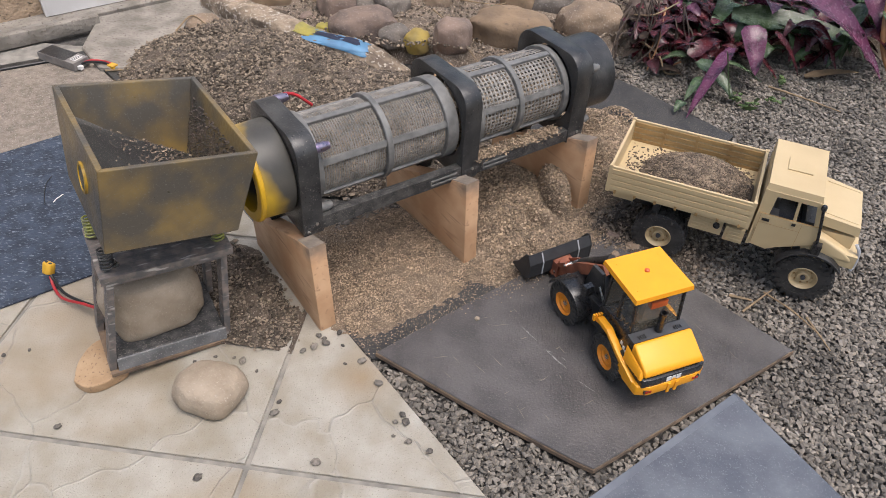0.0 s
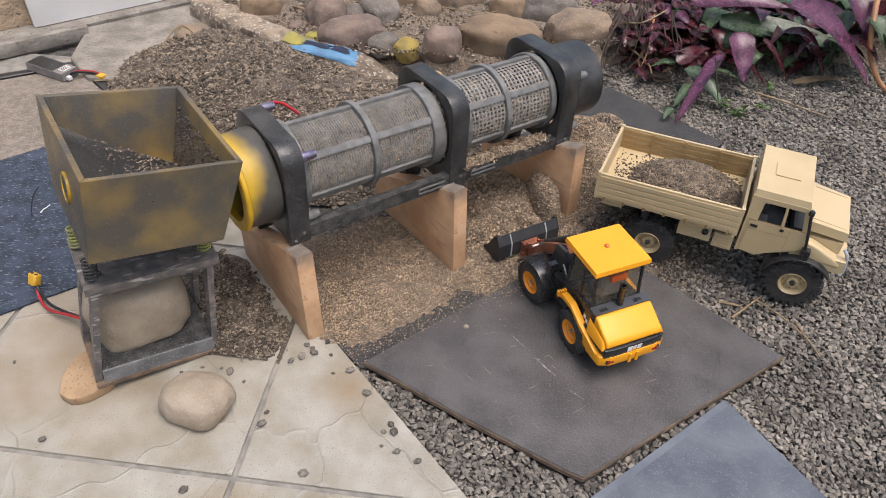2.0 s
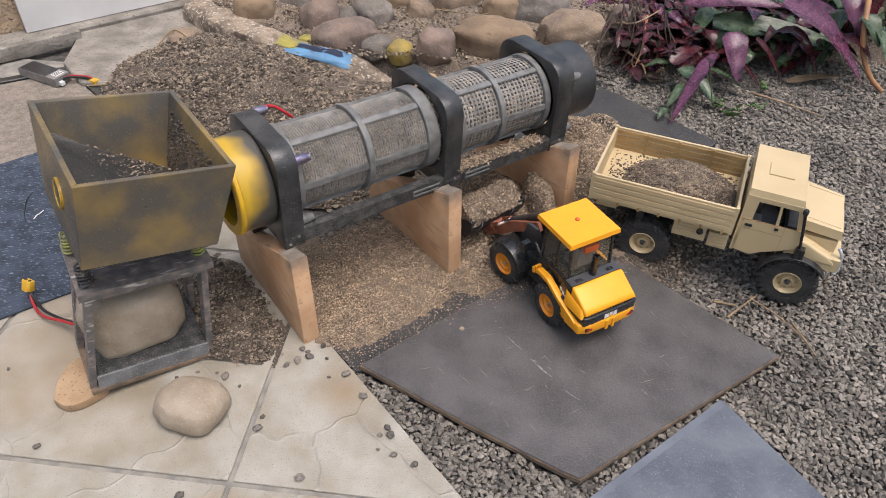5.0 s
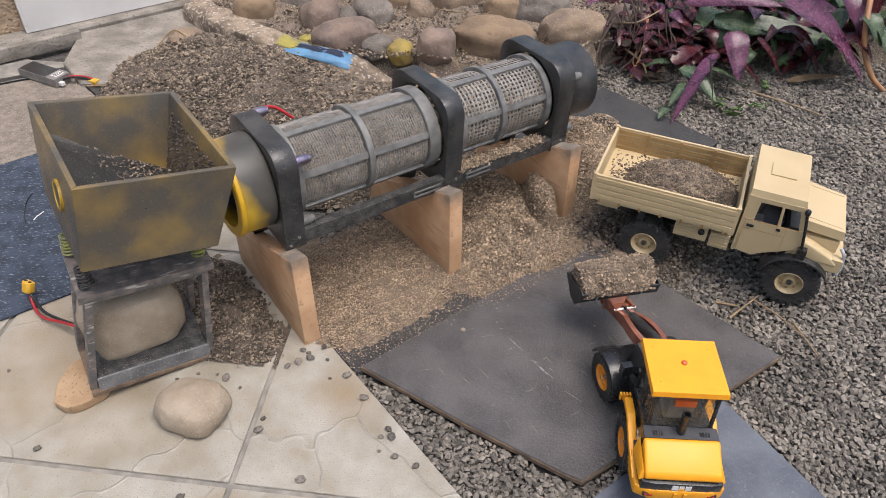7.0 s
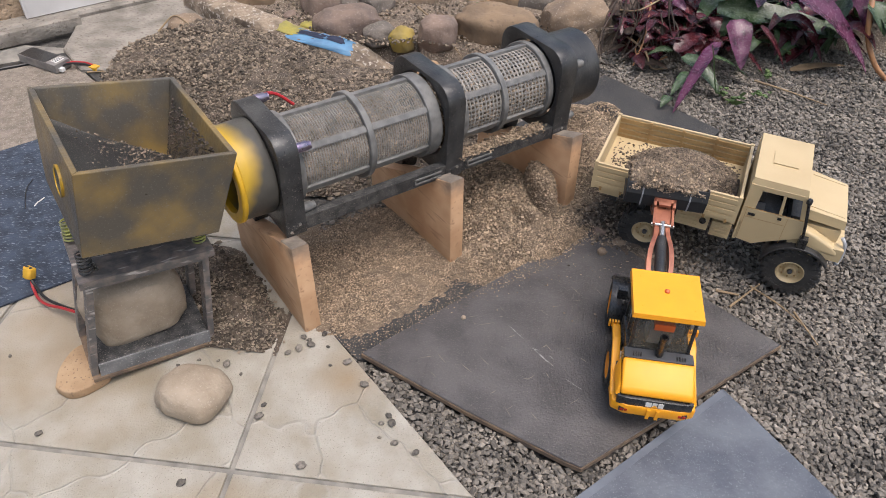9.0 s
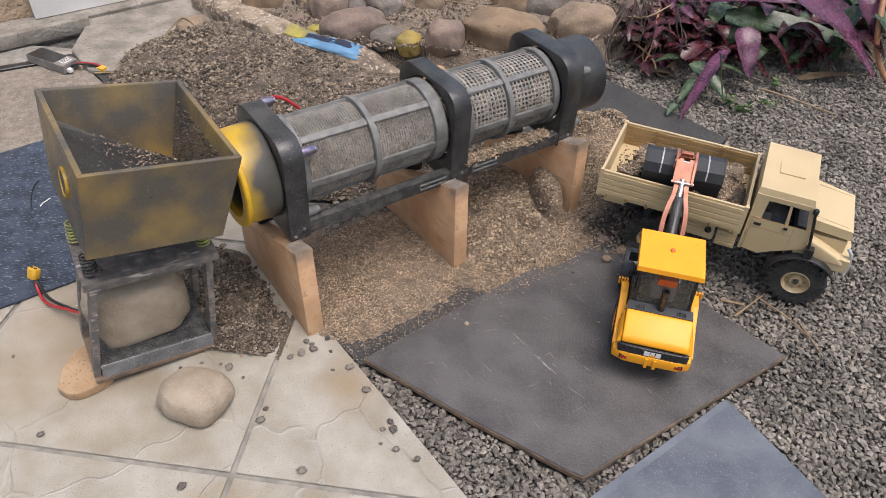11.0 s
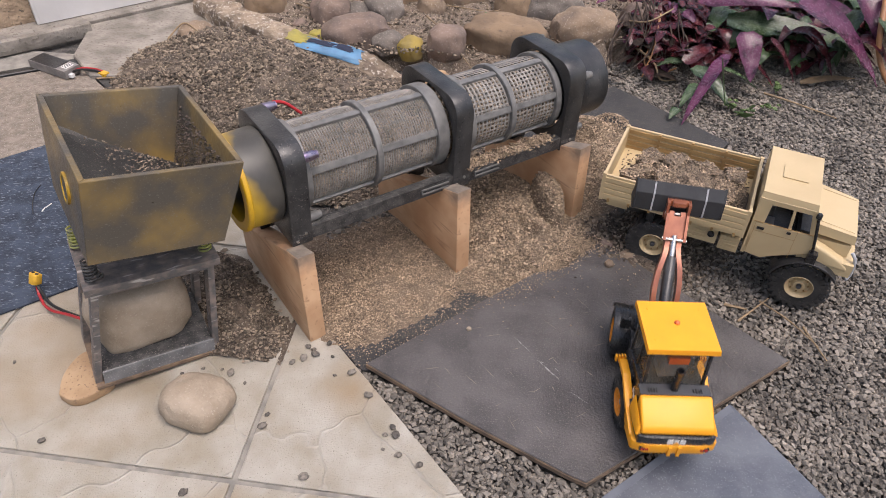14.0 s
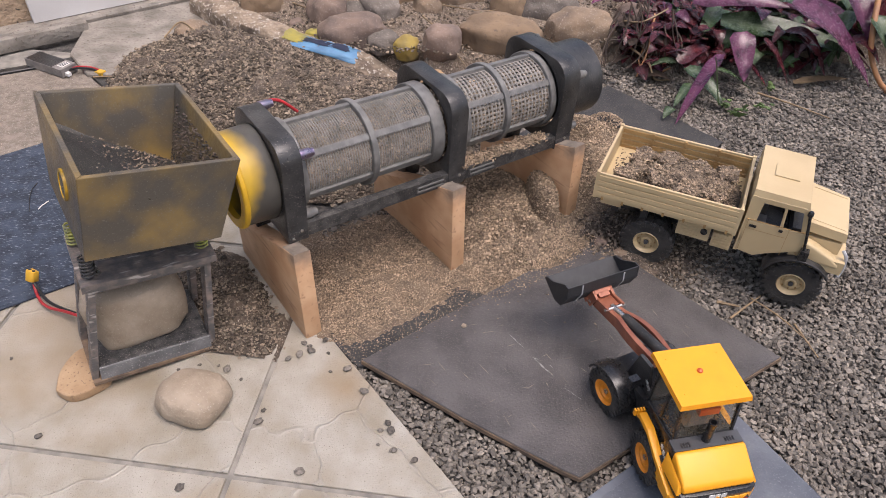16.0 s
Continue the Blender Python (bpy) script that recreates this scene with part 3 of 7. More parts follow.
def tiled_floor():
    base = clip_poly([(-2.4, -1.5), (1.9, -1.5), (1.9, 1.1), (-2.4, 1.1)], EDGE_A, EDGE_B)
    floor = slab("floor", base, -0.03, -0.004, M["grout"], "grey cement bed between cream floor tiles", "floor", 0)
    S, g = 0.45, 0.0038
    for i in range(-5, 4):
        for j in range(-3, 2):
            q = [(i * S + g, j * S + g), ((i + 1) * S - g, j * S + g), ((i + 1) * S - g, (j + 1) * S - g), (i * S + g, (j + 1) * S - g)]
            q = clip_poly(q, EDGE_A, EDGE_B)
            if len(q) > 2:
                bm = bmesh.new()
                prism(bm, q, -0.012, 0.0, "z", 0.0016, seg=2)
                part("tile", bm, M["tile"], floor)
    return floor


def heap(name, material, fn, x0, x1, y0, y1, step, label, category, cut=-0.0145, amp=0.004, freq=45):
    """A piece of loose ground: fn gives its height, which is roughened; what lies under the ground is left out."""
    nx, ny = int((x1 - x0) / step) + 1, int((y1 - y0) / step) + 1
    bm = bmesh.new()
    vs = {}
    h = {}
    for i in range(nx):
        for j in range(ny):
            x, y = x0 + i * step, y0 + j * step
            z = fn(x, y)
            if z > cut:
                z += amp * noise.fractal((x * freq, y * freq, 3.1), 0.9, 2.1, 4) + amp * 1.5 * noise.noise((x * freq * 0.3, y * freq * 0.3, 7))
            h[i, j] = (x, y, max(z, cut - 0.004))
    for i in range(nx - 1):
        for j in range(ny - 1):
            c = [(i, j), (i + 1, j), (i + 1, j + 1), (i, j + 1)]
            if max(h[k][2] for k in c) > cut:
                for k in c:
                    if k not in vs:
                        vs[k] = bm.verts.new(h[k])
                bm.faces.new([vs[k] for k in c])
    return tagged(part(name, bm, material, smooth=True), label, category, kind="stuff")


def bump_fn(cx, cy, rx, ry, height, ang=0.0, sharp=1.6):
    c, s = math.cos(radians(ang)), math.sin(radians(ang))

    def f(x, y):
        dx, dy = x - cx, y - cy
        u, w = (dx * c + dy * s) / rx, (-dx * s + dy * c) / ry
        return height * (1 - (u * u + w * w) ** (0.5 * sharp))
    return f


def most(*fs):
    return lambda x, y: max(f(x, y) for f in fs)


AX = 41.85
UX, UY = math.cos(radians(AX)), math.sin(radians(AX))
BX, BY = 0.057, 0.268


def uv(u, v):
    """A place by its way along the trommel and back from the wedges' front."""
    return BX + UX * u - UY * v, BY + UY * u + UX * v




def sand_spread(x, y):
    """A thin even layer between the first two wedges."""
    dx, dy = x - BX, y - BY
    u, v = dx * UX + dy * UY, -dx * UY + dy * UX
    return 0.0042 * (1 - abs((u - 0.135) / 0.138) ** 5 - abs((v - 0.078) / 0.122) ** 5)



sand_pile = most(bump_fn(0.394, 0.628, 0.074, 0.030, 0.078, 108, 5.0), bump_fn(0.475, 0.90, 0.085, 0.10, 0.055, 60, 1.5), bump_fn(0.525, 0.965, 0.06, 0.045, 0.03, 60, 1.5), bump_fn(*uv(0.42, 0.10), 0.145, 0.16, 0.046, AX, 1.7), bump_fn(*uv(0.60, 0.05), 0.13, 0.13, 0.042, AX, 1.6), bump_fn(*uv(0.67, 0.09), 0.13, 0.12, 0.055, AX, 1.5), bump_fn(*uv(0.37, -0.01), 0.085, 0.07, 0.022, AX, 1.8))
sand_all = most(sand_spread, bump_fn(*uv(0.395, -0.018), 0.15, 0.080, 0.0125, AX, 2.5), bump_fn(*uv(0.43, -0.02), 0.14, 0.10, 0.03, AX, 1.8), sand_pile, bump_fn(*uv(0.425, 0.0), 0.05, 0.022, 0.050, AX - 70, 3.0))
back_pile = most(bump_fn(-0.33, 1.0, 0.36, 0.26, 0.075, -20, 1.8), bump_fn(-0.04, 0.86, 0.36, 0.24, 0.055, -20, 1.6), bump_fn(-0.46, 1.13, 0.17, 0.13, 0.07, 20, 1.8))
small_pile = most(bump_fn(*uv(-0.12, 0.16), 0.085, 0.15, 0.03, AX, 1.4), bump_fn(*uv(-0.1, 0.07), 0.06, 0.07, 0.014, AX, 1.6))
truck_dirt = most(bump_fn(0.56, 0.62, 0.17, 0.14, 0.022, 30, 1.5), bump_fn(0.50, 0.575, 0.07, 0.04, 0.024, 30, 1.5))
bed_soil = lambda x, y: 0.045 + 0.02 * noise.noise((x * 6, y * 6, 1)) if y > 1.18 - 0.12 * x and x > -0.75 and inside(np.array(x), np.array(y), BED) else -1
BED = [(-0.75, 1.62), (-0.50, 1.36), (-0.20, 1.17), (0.0, 1.12), (0.42, 1.17), (0.56, 1.30), (0.75, 1.36), (1.1, 1.42), (2.4, 1.5), (2.6, 3.0), (-0.7, 3.0)]

ground_sheet()
tiled_floor()
BOARD = [(0.133, 0.212), (0.30, 0.128), (0.44, 0.065), (0.463, 0.057), (0.779, 0.315), (0.505, 0.552), (0.485, 0.556)]
SLATE = [(0.30, -0.125), (0.677, 0.226), (0.93, -0.115), (0.60, -0.45)]
FELT = [(0.055, 0.272), (0.128, 0.208), (0.145, 0.214), (0.452, 0.468), (0.79, 0.95), (0.545, 1.165), (0.30, 0.86), (0.0, 0.45)]


def board():
    th = empty("board", "dark tarred chipboard panel lying on the gravel", "board", kind="structure")
    bm = bmesh.new()
    prism(bm, BOARD, 0.0005, 0.0085, "z", 0.0)
    part("core", bm, M["board_edge"], th, "raw brown fibrous core")
    bm = bmesh.new()
    c = Vector((0.45, 0.26))
    prism(bm, [tuple(c + (Vector(p) - c) * 0.993) for p in BOARD], 0.0087, 0.0117, "z", 0.001, seg=1)
    part("face", bm, M["board"], th, "dark tarred face with pale scratches")
    for x, y, a, ln, wd in ((0.366, 0.285, -46, 0.040, 0.0010), (0.409, 0.239, -45, 0.047, 0.0016), (0.454, 0.195, -35, 0.034, 0.0008), (0.396, 0.254, -18, 0.015, 0.0010), (0.421, 0.242, -44, 0.010, 0.0006), (0.343, 0.395, -49, 0.013, 0.0008), (0.374, 0.399, -76, 0.009, 0.0007)):
        bm = bmesh.new()
        prism(bm, [(-ln / 2, 0), (-0.2 * ln, -0.4 * wd), (0, -wd), (0.3 * ln, -0.3 * wd), (ln / 2, 0.2 * wd), (0.25 * ln, 0.9 * wd), (0.1 * ln, 0.4 * wd), (-0.1 * ln, wd)], 0.0116, 0.0119, "z", m=pose(x, y, 0, 0, 0, a))
        part("scratch", bm, M["scuff"], th)
    rs = random.Random(33)
    for k in range(70):
        x, y = rs.uniform(0.2, 0.7), rs.uniform(0.1, 0.42)
        if inside(np.array(x), np.array(y), [(0.17, 0.21), (0.45, 0.08), (0.74, 0.31), (0.45, 0.45)]):
            ln, wd = rs.uniform(0.006, 0.03), rs.uniform(0.0002, 0.0007)
            bm = bmesh.new()
            prism(bm, [(-ln / 2, 0), (0, -wd), (ln / 2, wd * 0.4), (0.1 * ln, wd)], 0.0116, 0.0119, "z", m=pose(x, y, 0, 0, 0, rs.choice((-52, -46, -58, 38, 20)) + rs.uniform(-8, 8)))
            part("scratch", bm, M["overspray"], th)
    return th


board()
slab("sheet_panel", SLATE, -0.006, 0.001, M["slate"], "blue-grey painted flat sheet on the gravel", "panel", 0.0012)
# slightly lighter band along the sheet's left edge
bm = bmesh.new()
prism(bm, [(0.306, -0.1205), (0.674, 0.2222), (0.680, 0.2140), (0.313, -0.128)], 0.0008, 0.0015, "z")
tagged(part("tape_strip", bm, M["slate_edge"]), "pale strip along the sheet edge", "strip")
slab("felt_strip", FELT, -0.010, -0.001, M["felt"], "black roofing felt strip under the sand", "felt", 0.001)
heap("sand", M["sand"], sand_all, -0.1, 0.75, 0.2, 0.95, 0.004, "fine tan sand heap below the screen drum", "sand", cut=-0.0145, amp=0.0028, freq=90)
heap("dirt_pile", M["dirt"], back_pile, -0.85, 0.35, 0.6, 1.4, 0.009, "heap of brown gravelly dirt", "dirt", amp=0.008, freq=35)
heap("dirt", M["dirt"], small_pile, -0.26, 0.12, 0.2, 0.56, 0.006, "small spill of brown dirt on the tiles", "dirt", cut=-0.0145, amp=0.004, freq=60)
heap("dirt", M["dirt"], truck_dirt, 0.36, 0.76, 0.42, 0.80, 0.008, "brown dirt spilled under the truck", "dirt", cut=-0.0145, amp=0.005, freq=50)
heap("soil", M["dry_soil"], bed_soil, -0.8, 2.6, 1.05, 2.4, 0.03, "dry brown soil of a garden bed", "soil", amp=0.012, freq=14)


# ---- left side: rug, doormat, kerb, house plinth ----
def rug():
    d, w = Vector((UX, UY)), Vector((-UY, UX))
    o = Vector((-0.42, 0.275))
    p = [o - d * 0.9, o + d * 0.14, o + d * 0.14 + w * 0.475, o - d * 0.9 + w * 0.445]
    th = empty("rug", "dark blue ribbed rug lying on the tiles", "rug", kind="structure")
    bm = bmesh.new()
    prism(bm, [tuple(q) for q in p], 0.0005, 0.005, "z", 0.001, seg=1)
    part("backing", bm, M["rug"], th)
    bm = bmesh.new()
    for k in range(57):
        a = o + w * (0.005 + 0.0076 * k)
        prism(bm, [tuple(a - d * 0.89), tuple(a + d * 0.13), tuple(a + d * 0.13 + w * 0.0042), tuple(a - d * 0.89 + w * 0.0042)], 0.0045, 0.0055, "z")
    tagged(part("rib", bm, M["rug"], th), kind="stuff")
    bm = bmesh.new()
    tube(bm, curve_pts([(-0.542, 0.481, 0.0072), (-0.542, 0.492, 0.0072), (-0.540, 0.496, 0.0072), (-0.537, 0.507, 0.0072)], 4), 0.0011, 5)
    tagged(part("thread", bm, M["label_white"]), "short white loose thread on the rug", "thread")
    bm = bmesh.new()
    tube(bm, curve_pts([(-0.554, 0.472, 0.0072), (-0.571, 0.499, 0.0072), (-0.586, 0.533, 0.0072), (-0.588, 0.557, 0.0072)], 4), 0.0008, 5)
    tagged(part("thread", bm, M["cable_black"]), "thin black bent hair on the rug", "thread")
    return th


def doormat():
    d, w = Vector((0.83, 0.56)), Vector((-0.56, 0.83))
    th = empty("doormat", "beige woven mat with black rubber edging", "doormat", kind="structure")
    bm = bmesh.new()
    p = [(-1.5, -0.150), (-0.52, 0.828), (-0.765, 1.035), (-1.7, 0.42)]
    prism(bm, p, 0.0005, 0.006, "z", 0.001, seg=1)
    part("weave", bm, M["mat_beige"], th)
    bm = bmesh.new()
    for k in range(16):
        for s in range(26):
            c = Vector((-1.30, 0.12)) + d * (0.043 * s) + w * (0.036 * k)
            if inside(np.array(c.x), np.array(c.y), [(-1.4, 0.0), (-0.56, 0.82), (-0.765, 1.0), (-1.5, 0.52)]):
                a = 35 if (s + k) % 2 else 125
                for q in (-1, 0, 1):
                    box(bm, -0.018, 0.018, q * 0.011 - 0.0032, q * 0.011 + 0.0032, 0.0055, 0.0066, 0, pose(c.x, c.y, 0, 0, 0, a))
    tagged(part("woven_pattern", bm, M["mat_beige"], th), kind="stuff")
    bm = bmesh.new()
    for a, b, r in (((-0.765, 1.055), (-0.50, 0.83), 0.026), ((-1.7, 0.44), (-0.765, 1.055), 0.022)):
        a, b = Vector(a), Vector(b)
        n = (b - a).normalized()
        q = Vector((-n.y, n.x)) * r / 2
        prism(bm, [tuple(a - q), tuple(b - q), tuple(b + q), tuple(a + q)], 0.0005, 0.009, "z", 0.0015, seg=1)
    part("edging", bm, M["plastic"], th, "black rubber edging")
    bm = bmesh.new()
    prism(bm, [(-0.735, 1.058), (-0.722, 1.070), (-0.50, 0.876), (-0.515, 0.862)], 0.0005, 0.006, "z", 0.001, seg=1)
    part("metal_strip", bm, M["foil"], th, "pale metal edge strip")
    return th


def house():
    d, w = Vector((0.746, 0.666)), Vector((-0.666, 0.746))
    o = Vector((-0.965, 1.125))
    slab("wall_plinth", [tuple(o - d * 1.2 + w * 0.06), tuple(o + d * 1.2 + w * 0.06), tuple(o + d * 1.2 + w * 0.3), tuple(o - d * 1.2 + w * 0.3)], -0.02, 0.30, M["plinth"], "pebbledash plinth of the house wall", "wall", 0.004)
    slab("wall_house", [tuple(o - d * 1.2 + w * 0.1), tuple(o + d * 1.2 + w * 0.1), tuple(o + d * 1.2 + w * 0.3), tuple(o - d * 1.2 + w * 0.3)], 0.30, 2.6, M["white"], "white painted house wall", "wall", 0)
    slab("kerb", [tuple(o - d * 1.2 - w * 0.005), tuple(o + d * 0.95 - w * 0.005), tuple(o + d * 0.95 + w * 0.058), tuple(o - d * 1.2 + w * 0.058)], -0.01, 0.028, M["concrete"], "pale weathered concrete footing", "footing", 0.006)
    bm = bmesh.new()
    prism(bm, [tuple(o - d * 1.2 - w * 0.055), tuple(o + d * 0.165 - w * 0.052), tuple(o + d * 0.165 - w * 0.03), tuple(o - d * 1.2 - w * 0.03)], 0.0, 0.036, "z", 0.003)
    tagged(part("concrete_bar", bm, M["concrete"], smooth=True), "grey concrete edging bar along the footing", "edging")
    slab("path", [(-0.832, 1.232), (-0.79, 1.06), (-0.70, 0.972), (-0.60, 0.985), (-0.44, 1.22), (-0.47, 1.40), (-0.50, 1.53)], -0.01, 0.016, M["concrete"], "pale concrete strip beside the dirt heap", "path", 0.003)
    th = empty("white_panel", "white painted panel hanging low on the plinth", "panel")
    bm = bmesh.new()
    box(bm, 0.05, 0.66, -0.012, 0.016, 0.030, 0.62, 0.002, m=Matrix.Translation((*(o + w * 0.035), 0)) @ pose(0, 0, 0, 0, 0, math.degrees(math.atan2(d.y, d.x))))
    part("sheet", bm, M["white"], th)
    bm = bmesh.new()
    box(bm, 0.058, 0.064, -0.0145, -0.012, 0.034, 0.62, 0.0006, m=Matrix.Translation((*(o + w * 0.035), 0)) @ pose(0, 0, 0, 0, 0, math.degrees(math.atan2(d.y, d.x))))
    part("edge_bead", bm, M["white"], th)


rug()
doormat()
house()


def timber_edge():
    """A rounded concrete edging with patches of old paint."""
    th = empty("garden_edging", "old rounded concrete edging with blue and yellow paint", "edging", kind="structure")
    line = [Vector(p) for p in ((-0.57, 1.375, 0.024), (-0.42, 1.272, 0.024), (-0.29, 1.20, 0.022), (-0.20, 1.162, 0.017), (-0.11, 1.140, 0.010), (-0.04, 1.130, -0.008), (0.03, 1.115, -0.045))]
    ln = curve_pts(line, 6)

    def strip(name, a, b, r0, r1, lo, hi, m, seed, lab=""):
        bm = bmesh.new()
        rings = []
        for i in range(a, b + 1):
            p = ln[i]
            d = (ln[min(i + 1, len(ln) - 1)] - ln[max(i - 1, 0)]).normalized()
            s = Vector((d.y, -d.x, 0)).normalized()
            ring = []
            for k in range(13):
                an = radians(lo + (hi - lo) * k / 12)
                wob = 1 + 0.22 * noise.fractal((p.x * 14 + math.cos(an), p.y * 14 + math.sin(an), 0), 1, 2, 3)
                r = r0 * wob + r1
                sh = noise.noise((i * 0.9, k * 0.7, seed + 0.5)) * (0.016 if r1 else 0)
                sq = lambda a: math.copysign(abs(a) ** 0.55, a)
                ring.append(bm.verts.new(p + s * (sq(math.cos(an)) * r) + Vector((0, 0, 1)) * (sq(math.sin(an)) * r) + d * sh))
            rings.append(ring)
        for q, w in zip(rings, rings[1:]):
            for k in range(12):
                bm.faces.new((q[k], q[k + 1], w[k + 1], w[k]))
        return part(name, bm, m, th, lab, smooth=True)

    strip("edging_body", 0, len(ln) - 1, 0.038, 0.0, -60, 240, M["old_concrete"], 0)
    strip("paint_patch", 16, 27, 0.038, 0.0012, 35, 105, M["blue_paint"], 2, "sky-blue paint patch")
    strip("paint_patch", 13, 17, 0.038, 0.0018, 60, 120, M["lime"], 3, "yellow-green paint patch")
    strip("paint_line", 17, 25, 0.038, 0.0022, 84, 98, M["navy"], 5, "dark navy paint stroke")
    return th


timber_edge()


# ---- stones ----
def stone(x, y, z, sx, sy, sz, rz, seed, material, name="rock", label="", group="", rough=0.18, flat=0.35, category="rock", boxy=0.85):
    bm = bmesh.new()
    blob(bm, sx, sy, sz, seed, rough, flat, 4, boxy=boxy)
    return tagged(part(name, bm, material, None, smooth=True, m=pose(x, y, z, 0, 0, rz)), label, category, group)


for x, y, sx, sy, sz, rz, sd, mt, lb in (
    (-0.105, 1.235, 0.082, 0.054, 0.046, 14, 1, "rock_red", "reddish-brown flat garden rock"), (0.041, 1.185, 0.032, 0.03, 0.032, 60, 2, "rock_yellow", "rock with old yellow paint"),
    (0.128, 1.195, 0.049, 0.044, 0.05, 5, 3, "rock_red", "round brown garden rock"), (0.268, 1.25, 0.100, 0.058, 0.058, -5, 4, "rock_tan", "large smooth brown boulder"),
    (0.466, 1.325, 0.088, 0.05, 0.055, 8, 5, "rock", "large mottled brown boulder"), (-0.019, 1.204, 0.042, 0.035, 0.03, 30, 6, "rock_grey", "small dark garden rock"),
    (-0.195, 1.324, 0.055, 0.05, 0.05, 40, 7, "rock_red", "dark brown garden rock"), (-0.381, 1.345, 0.056, 0.042, 0.05, 20, 8, "rock_tan", "brown rock in the garden bed"),
    (-0.066, 1.378, 0.066, 0.046, 0.05, -50, 9, "rock_grey", "long dark garden rock"), (0.055, 1.42, 0.04, 0.035, 0.04, 0, 10, "rock", "small brown rock in the bed"),
    (0.284, 1.44, 0.058, 0.045, 0.05, 0, 11, "rock_tan", "tan rounded rock in the bed"), (0.388, 1.44, 0.080, 0.05, 0.055, 12, 12, "rock_grey", "dark rounded rock in the bed"),
    (-0.5, 1.155, 0.045, 0.035, 0.035, 20, 13, "rock", "grey-brown rock half in the dirt"), (-0.266, 1.275, 0.025, 0.02, 0.02, 20, 14, "rock_red", "small stone by the edging"),
    (0.207, 1.38, 0.03, 0.025, 0.03, 0, 15, "rock", "small tan stone in soil"), (-0.13, 1.36, 0.036, 0.03, 0.032, 10, 19, "rock_grey", "small grey rock wedged in the bed"), (-0.03, 1.46, 0.05, 0.04, 0.045, 20, 20, "rock_tan", "tan rock at the back of the bed"), (-0.20, 1.222, 0.032, 0.02, 0.02, 0, 22, "lime", "small stone with old yellow-green paint"), (-0.29, 1.43, 0.05, 0.04, 0.045, 0, 23, "rock_grey", "dark rock at the back of the bed"), (0.15, 1.52, 0.07, 0.05, 0.05, 15, 24, "rock", "brown rock at the back of the bed"), (0.62, 1.42, 0.06, 0.045, 0.05, 10, 16, "rock_red", "dark rock under the plants"),
    (0.1, 1.11, 0.05, 0.03, 0.012, 10, 17, "stone_pale", "pale flat stone chip by the bed"), (0.2, 1.1, 0.04, 0.022, 0.01, -20, 18, "stone_pale", "pale flat stone chip by the bed"),
):
    stone(x, y, 0.02 if y > 1.15 else 0.0, sx, sy, sz, rz, sd, M[mt], label=lb, group="rocks along the garden bed")
stone(-0.088, 0.104, 0.0, 0.050, 0.043, 0.028, -8, 21, M["stone"], "stone", "smooth grey-brown river stone lying on the tiles", rough=0.12, category="stone")



# ---- wooden wedges ----
def wedge():
    """A tapered offcut of plank, thick end to the front: x along the trommel, y back."""
    th = empty("wooden_wedge", "tapered pine plank offcut holding up the screen frame", "wedge", group="wedges under the screen frame")
    bm = bmesh.new()
    prism(bm, [(0.0, -0.004), (0.005, 0.172), (0.05, 0.156), (0.25, 0.068), (0.25, -0.004)], -0.0275, 0.0, "x", 0.0018)
    part("plank", bm, M["wedge"], th, smooth=True)
    bm = bmesh.new()
    prism(bm, [(0.0068, 0.1717), (0.0065, 0.1722), (0.049, 0.1573), (0.049, 0.1566)], -0.0258, -0.0017, "x")
    part("paint_film", bm, M["overspray"], th, "thin grey paint film on its top edge")
    return th


W1 = wedge()
W1.matrix_basis = pose(BX, BY, 0, 0, 0, AX)
for u, dv, dr, dz in ((0.281, 0.003, 2, 0.0), (0.538, -0.004, 4, -0.004)):
    x, y = uv(u, dv)
    copy_thing(W1, pose(x, y, dz, 0, 0, AX + dr))


# ---- trommel screen ----
VC, ZC = 0.126, 0.243
SPIN = -308.6


def plate_outline(n=72, half=0.0815, rc=0.034):
    out = []
    for i in range(n):
        a = math.tau * i / n
        c, s = math.cos(a), math.sin(a)
        t = half / max(abs(c), abs(s))
        x, y = c * t, s * t
        k = half - rc
        if abs(x) > k and abs(y) > k and y > 0:
            ux, uy = math.copysign(k, x), math.copysign(k, y)
            b = c * ux + s * uy
            t = b + math.sqrt(max(0, b * b - (ux * ux + uy * uy) + rc * rc))
            x, y = c * t, s * t
        out.append((x, y))
    return out


